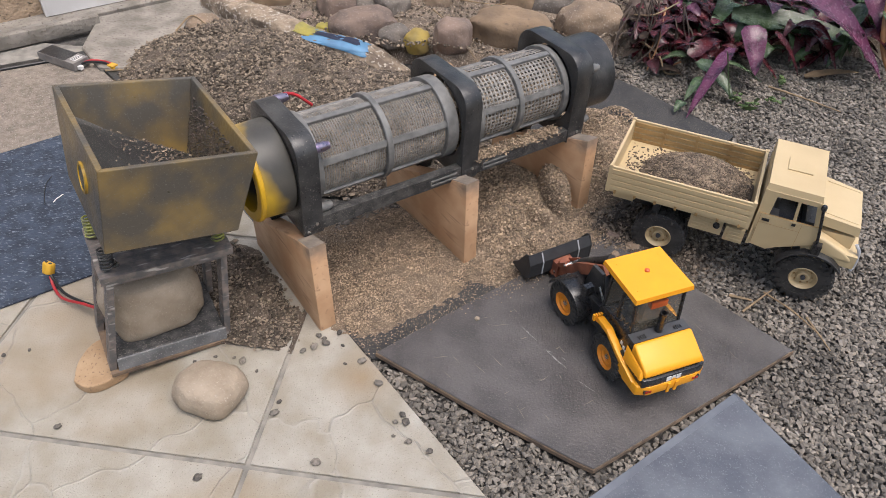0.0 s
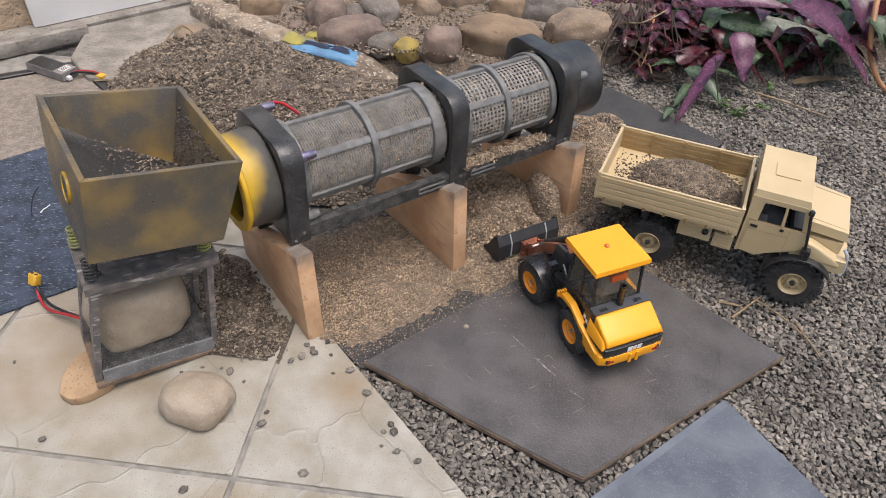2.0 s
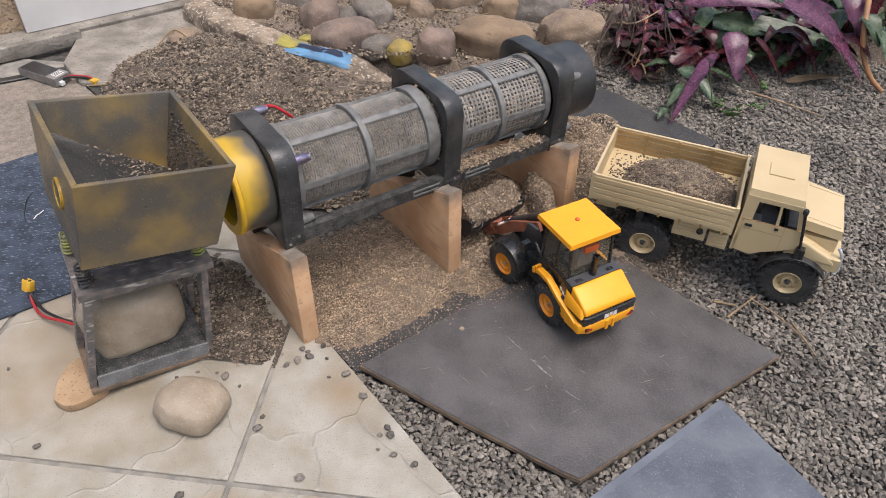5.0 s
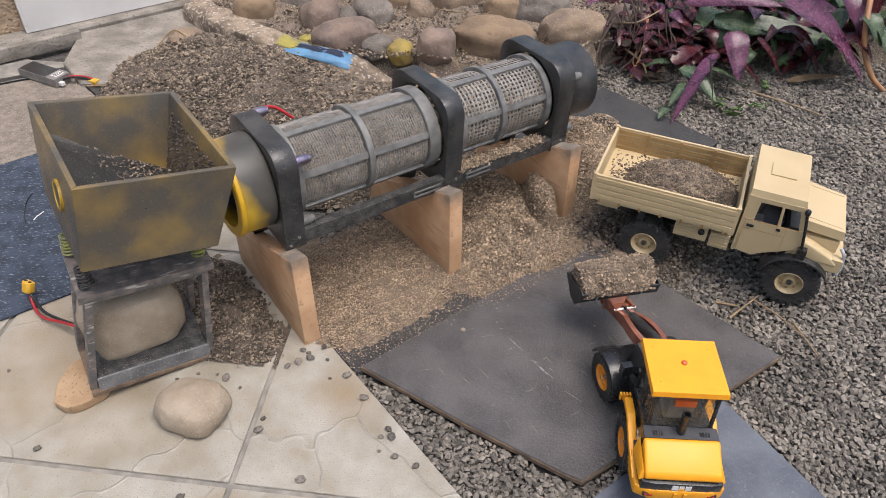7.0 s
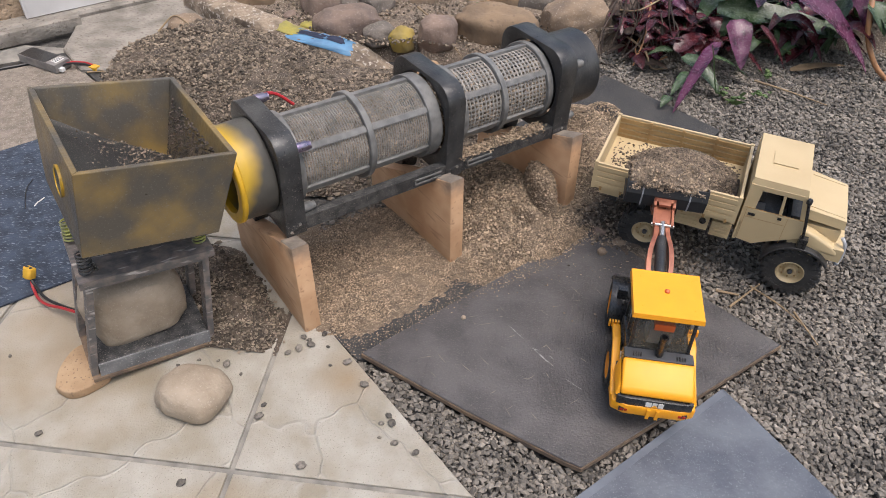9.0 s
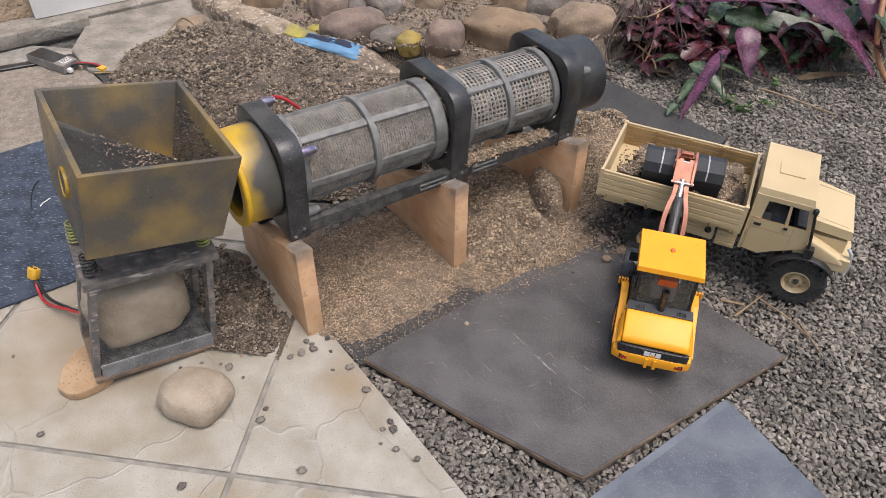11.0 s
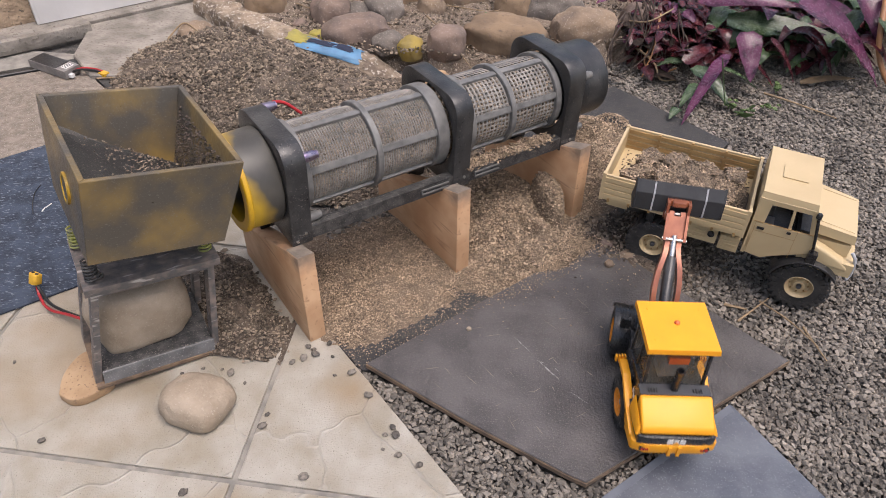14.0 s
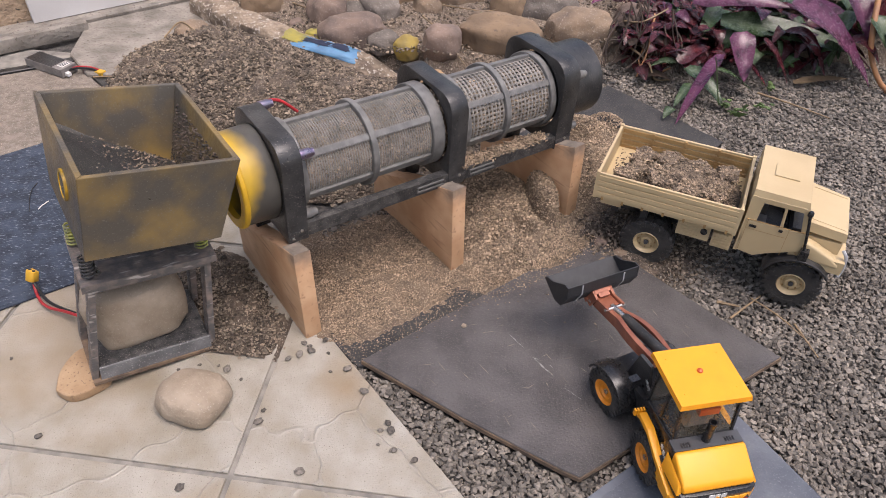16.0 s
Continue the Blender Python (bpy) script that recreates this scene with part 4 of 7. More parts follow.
def trommel():
    th = empty("trommel_screen", "black printed-plastic rotary screen on wooden wedges", "machine", m=pose(BX, BY, 0, 0, 1.92, AX))
    hole = 0.0705
    for u0, u1 in ((-0.0205, 0.0125), (0.266, 0.299), (0.500, 0.537)):
        bm = bmesh.new()
        out = plate_outline()
        n = len(out)
        vs = []
        for u in (u0, u1):
            vs += [(u, VC + 0.002 + p[0], ZC - 0.004 + p[1]) for p in out]
            vs += [(u, VC + hole * math.cos(math.tau * i / n), ZC + hole * math.sin(math.tau * i / n)) for i in range(n)]
        fs = []
        for i in range(n):
            j = (i + 1) % n
            fs += [(i, j, n + j, n + i), (2 * n + i, 3 * n + i, 3 * n + j, 2 * n + j), (i, 2 * n + i, 2 * n + j, j), (n + i, n + j, 3 * n + j, 3 * n + i)]
        add(bm, vs, fs)
        bmesh.ops.recalc_face_normals(bm, faces=bm.faces[:])
        bevel(bm, 0.0015, 2, angle=60)
        part("end_plate" if u0 < 0 else "bearing_plate", bm, M["plastic"], th, smooth=True)
        for v0, v1, zb in ((0.0462, 0.078, 0.158), (0.180, 0.2085, 0.098)):
            bm = bmesh.new()
            prism(bm, [(v0, zb), (v1, zb), (v1 + (0.012 if v0 < 0.1 else 0), 0.178), (v0 - (0 if v0 < 0.1 else 0.012), 0.178)], u0 + 0.0006, u1 - 0.0006, "x", 0.0012)
            part("leg", bm, M["dusty"], th, smooth=True)
        for q in range(2):
            bm = bmesh.new()
            lathe(bm, [(0, 0.0001), (0, 0.0026), (0.0016, 0.0026), (0.0022, 0.0014), (0.0022, 0.0001)], 10, "y", pose(u0 + 0.008 + q * 0.014, 0.0463, 0.166 + 0.010 * q, 0, 0, 180))
            part("bolt", bm, M["steel"], th, "small steel screw head", smooth=True)
    for v in (0.0475, 0.192):
        bm = bmesh.new()
        box(bm, 0.0125, 0.266, v, v + 0.016, 0.162, 0.184, 0.0012)
        box(bm, 0.299, 0.500, v, v + 0.016, 0.162, 0.184, 0.0012)
        part("side_rail", bm, M["dusty"], th)
    for u in (0.205, 0.31):
        bm = bmesh.new()
        for z in (0.168, 0.176):
            box(bm, u, u + 0.052, 0.0452, 0.0478, z, z + 0.0022, 0.0004)
        box(bm, u, u + 0.0022, 0.0452, 0.0478, 0.168, 0.1782, 0.0004)
        part("rail_slot", bm, M["rib"], th, "pale raised slot outline")
    # rollers
    for u, v, z, m in ((0.0125, 0.059, 0.297, "purple"), (0.0125, 0.193, 0.308, "purple"), (0.0125, 0.062, 0.19, "rib"), (0.537, 0.06, 0.288, "rib"), (0.537, 0.19, 0.303, "rib"), (0.537, 0.062, 0.186, "rib")):
        bm = bmesh.new()
        lathe(bm, [(0, 0.0001), (0, 0.0075), (0.016, 0.0075), (0.018, 0.006), (0.022, 0.006), (0.0225, 0.0001)], 18, "x", pose(u, v, z))
        part("roller", bm, M[m], th, "anodised roller" if m == "purple" else "", smooth=True)
    # turning drum
    drum = new("drum")
    drum.parent = th
    drum.matrix_basis = pose(0, VC, ZC)
    tagged(drum, "turning screen drum with fine and coarse mesh")

    def net(name, u0, u1, r, nu, na, open_, label):
        bm = bmesh.new()
        g = (1 - open_) / 2
        for i in range(nu):
            for k in range(na):
                c = []
                for a, b in ((0, 0), (1, 0), (1, 1), (0, 1)):
                    for e in (0, 1):
                        fa, fb = (a, b) if not e else (g + a * open_, g + b * open_)
                        an = math.tau * (k + fb) / na
                        rr = r - (0.0006 if e else 0)
                        c.append((u0 + (u1 - u0) * (i + fa) / nu, rr * math.cos(an), rr * math.sin(an)))
                vs = [bm.verts.new(q) for q in c]
                for q in range(4):
                    w = (q + 1) % 4
                    bm.faces.new((vs[2 * q], vs[2 * w], vs[2 * w + 1], vs[2 * q + 1]))
        return part(name, bm, M["screen"], drum, label)

    tagged(net("fine_screen", 0.014, 0.262, 0.0625, 60, 104, 0.62, "grey dusty fine wire mesh"), kind="stuff")
    tagged(net("coarse_screen", 0.295, 0.503, 0.0625, 27, 52, 0.60, "grey dusty mesh with larger holes"), kind="stuff")
    for u, w, r in ((0.020, 0.010, 0.0695), (0.138, 0.010, 0.0695), (0.253, 0.022, 0.069), (0.394, 0.010, 0.0695), (0.309, 0.016, 0.0685), (0.493, 0.012, 0.0685)):
        bm = bmesh.new()
        lathe(bm, [(u - w / 2, 0.061), (u - w / 2, r - 0.001), (u - w / 2 + 0.001, r), (u + w / 2 - 0.001, r), (u + w / 2, r - 0.001), (u + w / 2, 0.061)], 64, "x", closed=True)
        part("hoop", bm, M["rib"], drum, smooth=True)
    for k in range(6):
        for a, b in ((0.024, 0.243), (0.316, 0.488)):
            bm = bmesh.new()
            box(bm, a, b, -0.0048, 0.0048, 0.0605, 0.0665, 0.001, pose(0, 0, 0, 60 * k + 10, 0, 0))
            part("bar", bm, M["rib"], drum)
    bm = bmesh.new()
    lathe(bm, [(-0.068, 0.058), (-0.068, 0.0705), (-0.024, 0.0725), (-0.0215, 0.0715), (-0.0213, 0.0635), (0.016, 0.063), (0.016, 0.056), (-0.020, 0.056)], 56, "x", closed=True)
    part("feed_drum", bm, M["drum_paint"], drum, "inlet drum with soft yellow paint areas", smooth=True)
    bm = bmesh.new()
    lathe(bm, [(-0.076, 0.057), (-0.076, 0.0705), (-0.074, 0.073), (-0.069, 0.073), (-0.067, 0.0705), (-0.067, 0.057)], 56, "x", closed=True)
    part("inlet_rim", bm, M["rim_yellow"], drum, "bright yellow inlet rim", smooth=True)
    bm = bmesh.new()
    lathe(bm, [(0.497, 0.058), (0.497, 0.063), (0.545, 0.063), (0.549, 0.0675), (0.610, 0.0675), (0.612, 0.065), (0.612, 0.057), (0.54, 0.057)], 56, "x", closed=True)
    part("outlet_drum", bm, M["plastic"], drum, "plain black outlet drum", smooth=True)
    # dirt tumbling inside the drum
    rng = np.random.default_rng(5)
    n = 17000
    u = rng.uniform(0.02, 0.495, n)
    a = radians(1) * rng.normal(205, 48, n)
    r = 0.0605 - np.abs(rng.normal(0, 0.007, n))
    scatter("tumbling_dirt", M["tumble"], np.stack([u, VC + r * np.cos(a), ZC + r * np.sin(a)], -1), 0.0052, "brown dirt tumbling inside the drum", "", th, 0.8, 6)
    return th, drum


TROMMEL, DRUM = trommel()


# ---- hopper and its stand ----
HOP = pose(-0.158, 0.265, 0.365, -1.5, 11.9, 40.7)


def hopper():
    th = empty("hopper", "sprayed black and yellow feed hopper on springs", "hopper", m=HOP)
    X, Y, x, y, D, w = 0.095, 0.121, 0.084, 0.098, 0.122, 0.0075
    sh = -0.004
    top, bot = [(-X, -Y), (X, -Y), (X, Y), (-X, Y)], [(-x + sh - 0.005, -y - 0.012), (x - 0.008, -y - 0.012), (x - 0.008, y - 0.012), (-x + sh - 0.005, y - 0.012)]
    names = ("front_wall", "outlet_wall", "back_wall", "side_wall")
    for i in range(4):
        j = (i + 1) % 4
        n = Vector((0, 1, 0)) if i == 0 else Vector((-1, 0, 0)) if i == 1 else Vector((0, -1, 0)) if i == 2 else Vector((1, 0, 0))
        bm = bmesh.new()
        o = [Vector((*top[i], 0)), Vector((*top[j], 0)), Vector((*bot[j], -D)), Vector((*bot[i], -D))]
        # mitred inner corners
        t = (o[1] - o[0]).normalized() * w
        q = [o[0] + n * w + t, o[1] + n * w - t, o[2] + n * w - t, o[3] + n * w + t]
        add(bm, o + q, [(0, 1, 2, 3), (7, 6, 5, 4), (0, 4, 5, 1), (1, 5, 6, 2), (2, 6, 7, 3), (3, 7, 4, 0)])
        bmesh.ops.recalc_face_normals(bm, faces=bm.faces[:])
        bevel(bm, 0.001, 2)
        part(names[i], bm, M["camo"], th)
    bm = bmesh.new()
    prism(bm, [(-0.089, -0.030), (0.055, -0.113), (0.078, -0.113), (0.078, -0.117), (0.054, -0.117), (-0.088, -0.036)], -0.108, 0.100, "y", 0.0)
    part("chute", bm, M["dusted"], th, "sloping dusty chute inside")
    bm = bmesh.new()
    add(bm, [(-0.086, 0.055, -0.022), (-0.086, -0.108, -0.014), (0.068, -0.102, -0.104), (0.068, 0.060, -0.094)], [(0, 1, 2, 3)])
    bmesh.ops.solidify(bm, geom=bm.faces[:], thickness=0.003)
    part("corner_plate", bm, M["dusted"], th, "angled dusty plate in the corner")
    bm = bmesh.new()
    box(bm, -0.077, 0.068, -0.105, 0.083, -D - 0.004, -D + 0.002, 0.001)
    part("base", bm, M["plastic"], th)
    bm = bmesh.new()
    lathe(bm, [(-0.004, 0.0165), (-0.004, 0.0205), (0.004, 0.0205), (0.004, 0.0165)], 32, "x", pose(-0.0935, -0.035, -0.055), closed=True)
    part("motor_ring", bm, M["yellow_drum"], th, "worn yellow motor mounting ring", smooth=True)
    bm = bmesh.new()
    lathe(bm, [(-0.003, 0.0001), (-0.003, 0.0162), (0.004, 0.0162)], 24, "x", pose(-0.0935, -0.035, -0.055))
    part("motor", bm, M["plastic"], th, "black motor", smooth=True)
    bm = bmesh.new()
    lathe(bm, [(0.0, 0.020), (0.0, 0.029), (0.040, 0.029), (0.040, 0.020)], 28, "x", pose(0.086, 0.0, -0.085), closed=True)
    part("spout", bm, M["plastic"], th, "black outlet spout", smooth=True)
    bm = bmesh.new()
    prism(bm, [(-0.012, 0.0), (0.012, 0.0), (0.008, -0.045), (-0.006, -0.05)], 0.085, 0.095, "x", 0.001, m=pose(0, -0.035, -0.085))
    part("bracket", bm, M["plastic"], th)
    rng = np.random.default_rng(8)
    n = 2600
    a, b = rng.uniform(0, 1, n), rng.uniform(0, 1, n)
    wall = np.stack([0.0855 - 0.012 * b ** 1.2 - 0.002, -0.09 + 0.185 * a, -0.02 - 0.085 * b], -1)[(rng.uniform(0, 1, n) < 0.35 + 0.9 * b * (0.4 + a))]
    scatter("caked_dirt", M["damp"], wall, 0.0040, "damp dirt caked on the inner wall", "", th, 0.7, 9)
    m = 2600
    a, b = rng.beta(1.6, 1.2, m), rng.uniform(0, 1, m)
    fl = np.stack([-0.07 + 0.135 * a, -0.10 + 0.152 * b, -0.022 - 0.0675 * a - 0.010 * (1 - b) * a], -1)
    scatter("chute_dirt", M["crumb"], fl[rng.uniform(0, 1, m) < 0.08 + 0.6 * a ** 2], 0.0030, "crumbs of dirt on the chute", "", th, 0.6, 10)
    return th


def stand():
    o, a = Vector((-0.2316, 0.1045, 0.018)), 38.4
    th = empty("hopper_stand", "worn dark-painted timber stand with splayed legs", "stand", m=pose(o.x, o.y, o.z, 0, 6, a))
    L, B, H = 0.173, 0.115, 0.172
    bm = bmesh.new()
    box(bm, 0.010, L + 0.014, 0.0, B + 0.006, H, H + 0.011, 0.0015)
    part("top_board", bm, M["dark_wood"], th)
    bm = bmesh.new()
    box(bm, 0.016, L, 0.003, 0.012, H - 0.006, H - 0.0005, 0.001)
    part("front_apron", bm, M["dark_wood"], th)
    bm = bmesh.new()
    box(bm, -0.004, L + 0.002, -0.002, B, 0.0, 0.006, 0.001)
    part("base_board", bm, M["board_edge"], th, "brown base board")
    bm = bmesh.new()
    prism(bm, [(0.004, 0.006), (0.004, 0.028), (B - 0.004, 0.036), (B - 0.004, 0.006)], 0.008, L - 0.008, "x", 0.002)
    part("ballast_block", bm, M["dusty"], th, "sloped dusty black block on the base")
    # the block's front face, added as a thin plate paler than the block
    bm = bmesh.new()
    box(bm, 0.007, L - 0.007, 0.0005, 0.0036, 0.006, 0.0285, 0.0008)
    part("front_board", bm, M["block"], th, "lighter grey front face of the block")
    for x0, x1, y in ((0.0, 0.022, 0.006), (L + 0.002, L - 0.004, 0.006), (0.0, 0.022, B - 0.022), (L + 0.002, L - 0.004, B - 0.022)):
        bm = bmesh.new()
        b2 = bmesh.new()
        w = 0.009
        add(b2, [(x0 - w / 2, y, 0.006), (x0 + w / 2, y, 0.006), (x0 + w / 2, y + 0.022, 0.006), (x0 - w / 2, y + 0.022, 0.006),
                 (x1 - w / 2, y, H), (x1 + w / 2, y, H), (x1 + w / 2, y + 0.022, H), (x1 - w / 2, y + 0.022, H)] if x0 < 0.1 else
            [(L - 0.004 - w / 2, y, 0.006), (L - 0.004 + w / 2, y, 0.006), (L - 0.004 + w / 2, y + 0.022, 0.006), (L - 0.004 - w / 2, y + 0.022, 0.006),
             (x0 - w / 2, y, H), (x0 + w / 2, y, H), (x0 + w / 2, y + 0.022, H), (x0 - w / 2, y + 0.022, H)],
            [(0, 3, 2, 1), (4, 5, 6, 7), (0, 1, 5, 4), (1, 2, 6, 5), (2, 3, 7, 6), (3, 0, 4, 7)])
        bevel(b2, 0.001, 1)
        merge(bm, b2)
        part("leg", bm, M["dark_wood"], th)
    for x, y in ((0.024, 0.018), (L + 0.0, 0.022), (0.020, B - 0.02), (L - 0.006, B - 0.02)):
        bm = bmesh.new()
        hh = 0.034
        tube(bm, [(x + 0.0085 * math.cos(k * 0.7), y + 0.0085 * math.sin(k * 0.7), H + 0.014 + hh * k / 54) for k in range(55)], 0.0016, 6)
        part("spring", bm, M["dusty" if (x, y) == (0.024, 0.018) else "spring"], th, "black-sprayed coil spring" if (x, y) == (0.024, 0.018) else "yellow-green coil spring", smooth=True)
    for x, y in ((0.035, 0.02), (0.033, 0.03)):
        bm = bmesh.new()
        lathe(bm, [(H + 0.0135, 0.0035), (H + 0.0165, 0.0035), (H + 0.0168, 0.0001)], 12, "z", pose(x, y, 0))
        part("screw", bm, M["steel"], th, smooth=True)
    return th, o, a


hopper()
STAND, SO, SA = stand()
m = STAND.matrix_basis
p = m @ Vector((0.090, 0.058, 0.0305))
stone(p.x - 0.012, p.y + 0.002, p.z + 0.001, 0.070, 0.046, 0.062, SA, 31, M["stone"], "stone", "big rounded brown stone weighing down the stand", rough=0.10, flat=0.3, category="stone", boxy=0.62)


def flat_stone():
    bm = bmesh.new()
    pts = [(0.8 * a, b) for a, b in ((-0.03, -0.026), (-0.005, -0.036), (0.02, -0.032), (0.05, -0.012), (0.056, 0.0), (0.045, 0.006), (0.022, 0.008), (0.022, 0.048), (0.0, 0.060), (-0.028, 0.045), (-0.038, 0.008))]
    ring = [tuple(q)[:2] for q in curve_pts([(*q, 0) for q in pts + pts[:1]], 4)[:-1]]
    prism(bm, ring, 0.0, 0.016, "z", 0.005, seg=3)
    tagged(part("flat_stone", bm, M["stone_pale"], smooth=True, m=pose(-0.268, 0.117, 0.0, 0, 0, 8)), "flat pale sandstone piece under the stand's corner", "stone")


flat_stone()


# ---- dump truck ----
TRUCK = pose(0.612, 0.583, 0.0, 0, 0, -17)


def lugs(bm, r, w, n):
    """The tread blocks of a tyre."""
    for k in range(n):
        for s in (-1, 1):
            a = 360 / n * (k + (0.5 if s > 0 else 0))
            box(bm, -r * 0.085, r * 0.085, *sorted((s * w * 0.50, s * w * 0.03)), r * 0.90, r, r * 0.02, pose(0, 0, 0, 0, a, 0) @ pose(0, 0, 0, 0, 0, 14 * s), 1)
            box(bm, -r * 0.07, r * 0.07, *sorted((s * w * 0.46, s * w * 0.53)), r * 0.72, r * 0.93, r * 0.02, pose(0, 0, 0, 0, a, 0), 1)


def truck_wheel(th, x, y, s):
    rim = bmesh.new()
    w = 0.034
    lathe(rim, [(s * (w / 2 - 0.010), 0.0001), (s * (w / 2 - 0.003), 0.006), (s * (w / 2 - 0.003), 0.009), (s * (w / 2 - 0.009), 0.012), (s * (w / 2 - 0.008), 0.017), (s * (w / 2 - 0.001), 0.0195), (s * (w / 2 + 0.001), 0.0215), (s * (w / 2 - 0.002), 0.0235), (-s * w / 2, 0.0235)], 32, "y")
    ob = part("wheel", rim, M["tan"], th, "tan eight-bolt wheel", smooth=True, m=pose(x, y, 0.046))
    bm = bmesh.new()
    lathe(bm, [(-w / 2, 0.0225), (-w / 2, 0.040), (-w * 0.40, 0.0442), (w * 0.40, 0.0442), (w / 2, 0.040), (w / 2, 0.0225)], 40, "y", closed=True)
    part("tyre", bm, M["rubber"], ob, "black off-road tyre", smooth=True)
    bm = bmesh.new()
    lugs(bm, 0.0465, w, 22)
    tagged(part("tread", bm, M["rubber"], ob), kind="stuff")
    for k in range(8):
        bm = bmesh.new()
        a = math.tau * k / 8
        lathe(bm, [(0, 0.0016), (s * 0.0022, 0.0012), (s * 0.0024, 0.0001)], 6, "y", pose(0.0145 * math.cos(a), s * (w / 2 - 0.0085), 0.0145 * math.sin(a)))
        part("wheel_nut", bm, M["tan_dark"], ob)
    bm = bmesh.new()
    lathe(bm, [(0, 0.004), (s * 0.004, 0.0035), (s * 0.0045, 0.0001)], 12, "y", pose(0, s * (w / 2 - 0.004), 0))
    part("hub_cap", bm, M["grey"], ob, smooth=True)
    return ob


def truck():
    th = empty("dump_truck", "tan model off-road truck with open drop-side bed", "toy truck", m=TRUCK)
    X, Y, zt, zb = 0.1165, 0.0816, 0.171, 0.128
    bm = bmesh.new()
    box(bm, -X, X, -Y, Y, zb - 0.005, zb, 0.001)
    part("bed_floor", bm, M["tan"], th)
    for s, nm in ((-1, "side_board"), (1, "side_board")):
        bm = bmesh.new()
        box(bm, -X, X, s * Y - 0.0022, s * Y + 0.0022, zb - 0.007, zt, 0.0008)
        side = part(nm, bm, M["tan"], th)
        for z in (0.130, 0.141, 0.152, 0.163):
            bm = bmesh.new()
            box(bm, -X + 0.003, X - 0.003, s * Y + s * 0.0020, s * Y + s * 0.0036, z - 0.0035, z + 0.0035, 0.0012)
            part("plank_rib", bm, M["tan"], side)
            bm = bmesh.new()
            box(bm, -X + 0.004, X - 0.004, s * Y - s * 0.0034, s * Y - s * 0.0020, z - 0.0037, z + 0.0037, 0.0010)
            part("plank_rib", bm, M["tan_dark"], side)
        for q in (-0.058, 0.0, 0.058):
            bm = bmesh.new()
            box(bm, q - 0.0022, q + 0.0022, s * Y - s * 0.0052, s * Y - s * 0.002, zb, zt - 0.001, 0.0006)
            part("stake", bm, M["tan_dark"], side)
        for q in range(7):
            bm = bmesh.new()
            box(bm, -X + 0.012 + q * 0.0345, -X + 0.016 + q * 0.0345, s * Y + s * 0.002, s * Y + s * 0.0042, zb - 0.009, zb - 0.003, 0.0006)
            part("hinge", bm, M["tan_dark"], side)
    for x in (-X, X):
        bm = bmesh.new()
        box(bm, x - 0.0022, x + 0.0022, -Y - 0.0015, Y + 0.0015, zb - 0.007, zt + (0.001 if x > 0 else 0), 0.0008)
        part("tailboard" if x < 0 else "headboard", bm, M["tan"], th)
        for s in (-1, 1):
            bm = bmesh.new()
            box(bm, x - 0.003, x + 0.003, s * Y - 0.003, s * Y + 0.003, zb - 0.008, zt + 0.002, 0.0008)
            part("corner_post", bm, M["tan"], th)
    for s in (-1, 1):
        bm = bmesh.new()
        box(bm, -0.105, 0.27, s * 0.024 - 0.005, s * 0.024 + 0.005, 0.072, 0.09, 0.001)
        part("chassis_rail", bm, M["plastic"], th)
    for x in (-0.08, -0.03, 0.06):
        bm = bmesh.new()
        box(bm, x - 0.006, x + 0.006, -0.066, 0.066, 0.09, zb - 0.005, 0.001)
        part("cross_member", bm, M["plastic"], th)
    for x in (-0.014, 0.228):
        bm = bmesh.new()
        lathe(bm, [(-0.055, 0.008), (-0.012, 0.009), (-0.008, 0.016), (0.012, 0.016), (0.016, 0.009), (0.055, 0.008)], 16, "y", pose(x, 0, 0.046))
        part("axle", bm, M["plastic"], th, smooth=True)
    for s in (-1, 1):
        for x0, x1, z0, z1, mt in ((0.028, 0.082, 0.085, 0.119, "tan"), (0.087, 0.118, 0.079, 0.108, "tan")):
            bm = bmesh.new()
            box(bm, x0, x1, min(s * 0.035, s * 0.073), max(s * 0.035, s * 0.073), z0, z1, 0.0025)
            bx = part("storage_box" if x0 < 0.05 else "step_box", bm, M[mt], th)
            for q in range(4):
                bm = bmesh.new()
                yy = sorted((s * 0.0725, s * 0.0742))
                box(bm, x0 + 0.003, x1 - (0.018 if x0 < 0.05 else 0.003), *yy, z0 + 0.004 + q * 0.007, z0 + 0.007 + q * 0.007, 0.0005)
                part("ridge", bm, M["tan"], bx)
        bm = bmesh.new()
        lathe(bm, [(s * 0.072, 0.0001), (s * 0.072, 0.0055), (s * 0.0765, 0.0055), (s * 0.0765, 0.0001)], 16, "y", pose(0.072, 0, 0.104))
        part("filler_cap", bm, M["black"], th, "black filler cap", smooth=True)
        bm = bmesh.new()
        box(bm, -0.105, -0.07, min(s * 0.06, s * 0.078), max(s * 0.06, s * 0.078), 0.108, 0.121, 0.001)
        part("tail_lamp_bracket", bm, M["tan"], th)
    # cab shell with window openings
    C0, C1, CW = 0.126, 0.214, 0.073
    bm = bmesh.new()
    rb = bmesh.new()
    add(rb, [(C0 - 0.002, -CW + 0.001, 0.194), (0.209, -CW + 0.001, 0.193), (0.209, CW - 0.001, 0.193), (C0 - 0.002, CW - 0.001, 0.194), (C0 - 0.001, -CW + 0.004, 0.207), (0.206, -CW + 0.004, 0.206), (0.206, CW - 0.004, 0.206), (C0 - 0.001, CW - 0.004, 0.207)],
        [(0, 3, 2, 1), (4, 5, 6, 7), (0, 1, 5, 4), (1, 2, 6, 5), (2, 3, 7, 6), (3, 0, 4, 7)])
    bevel(rb, 0.003, 3)
    merge(bm, rb)
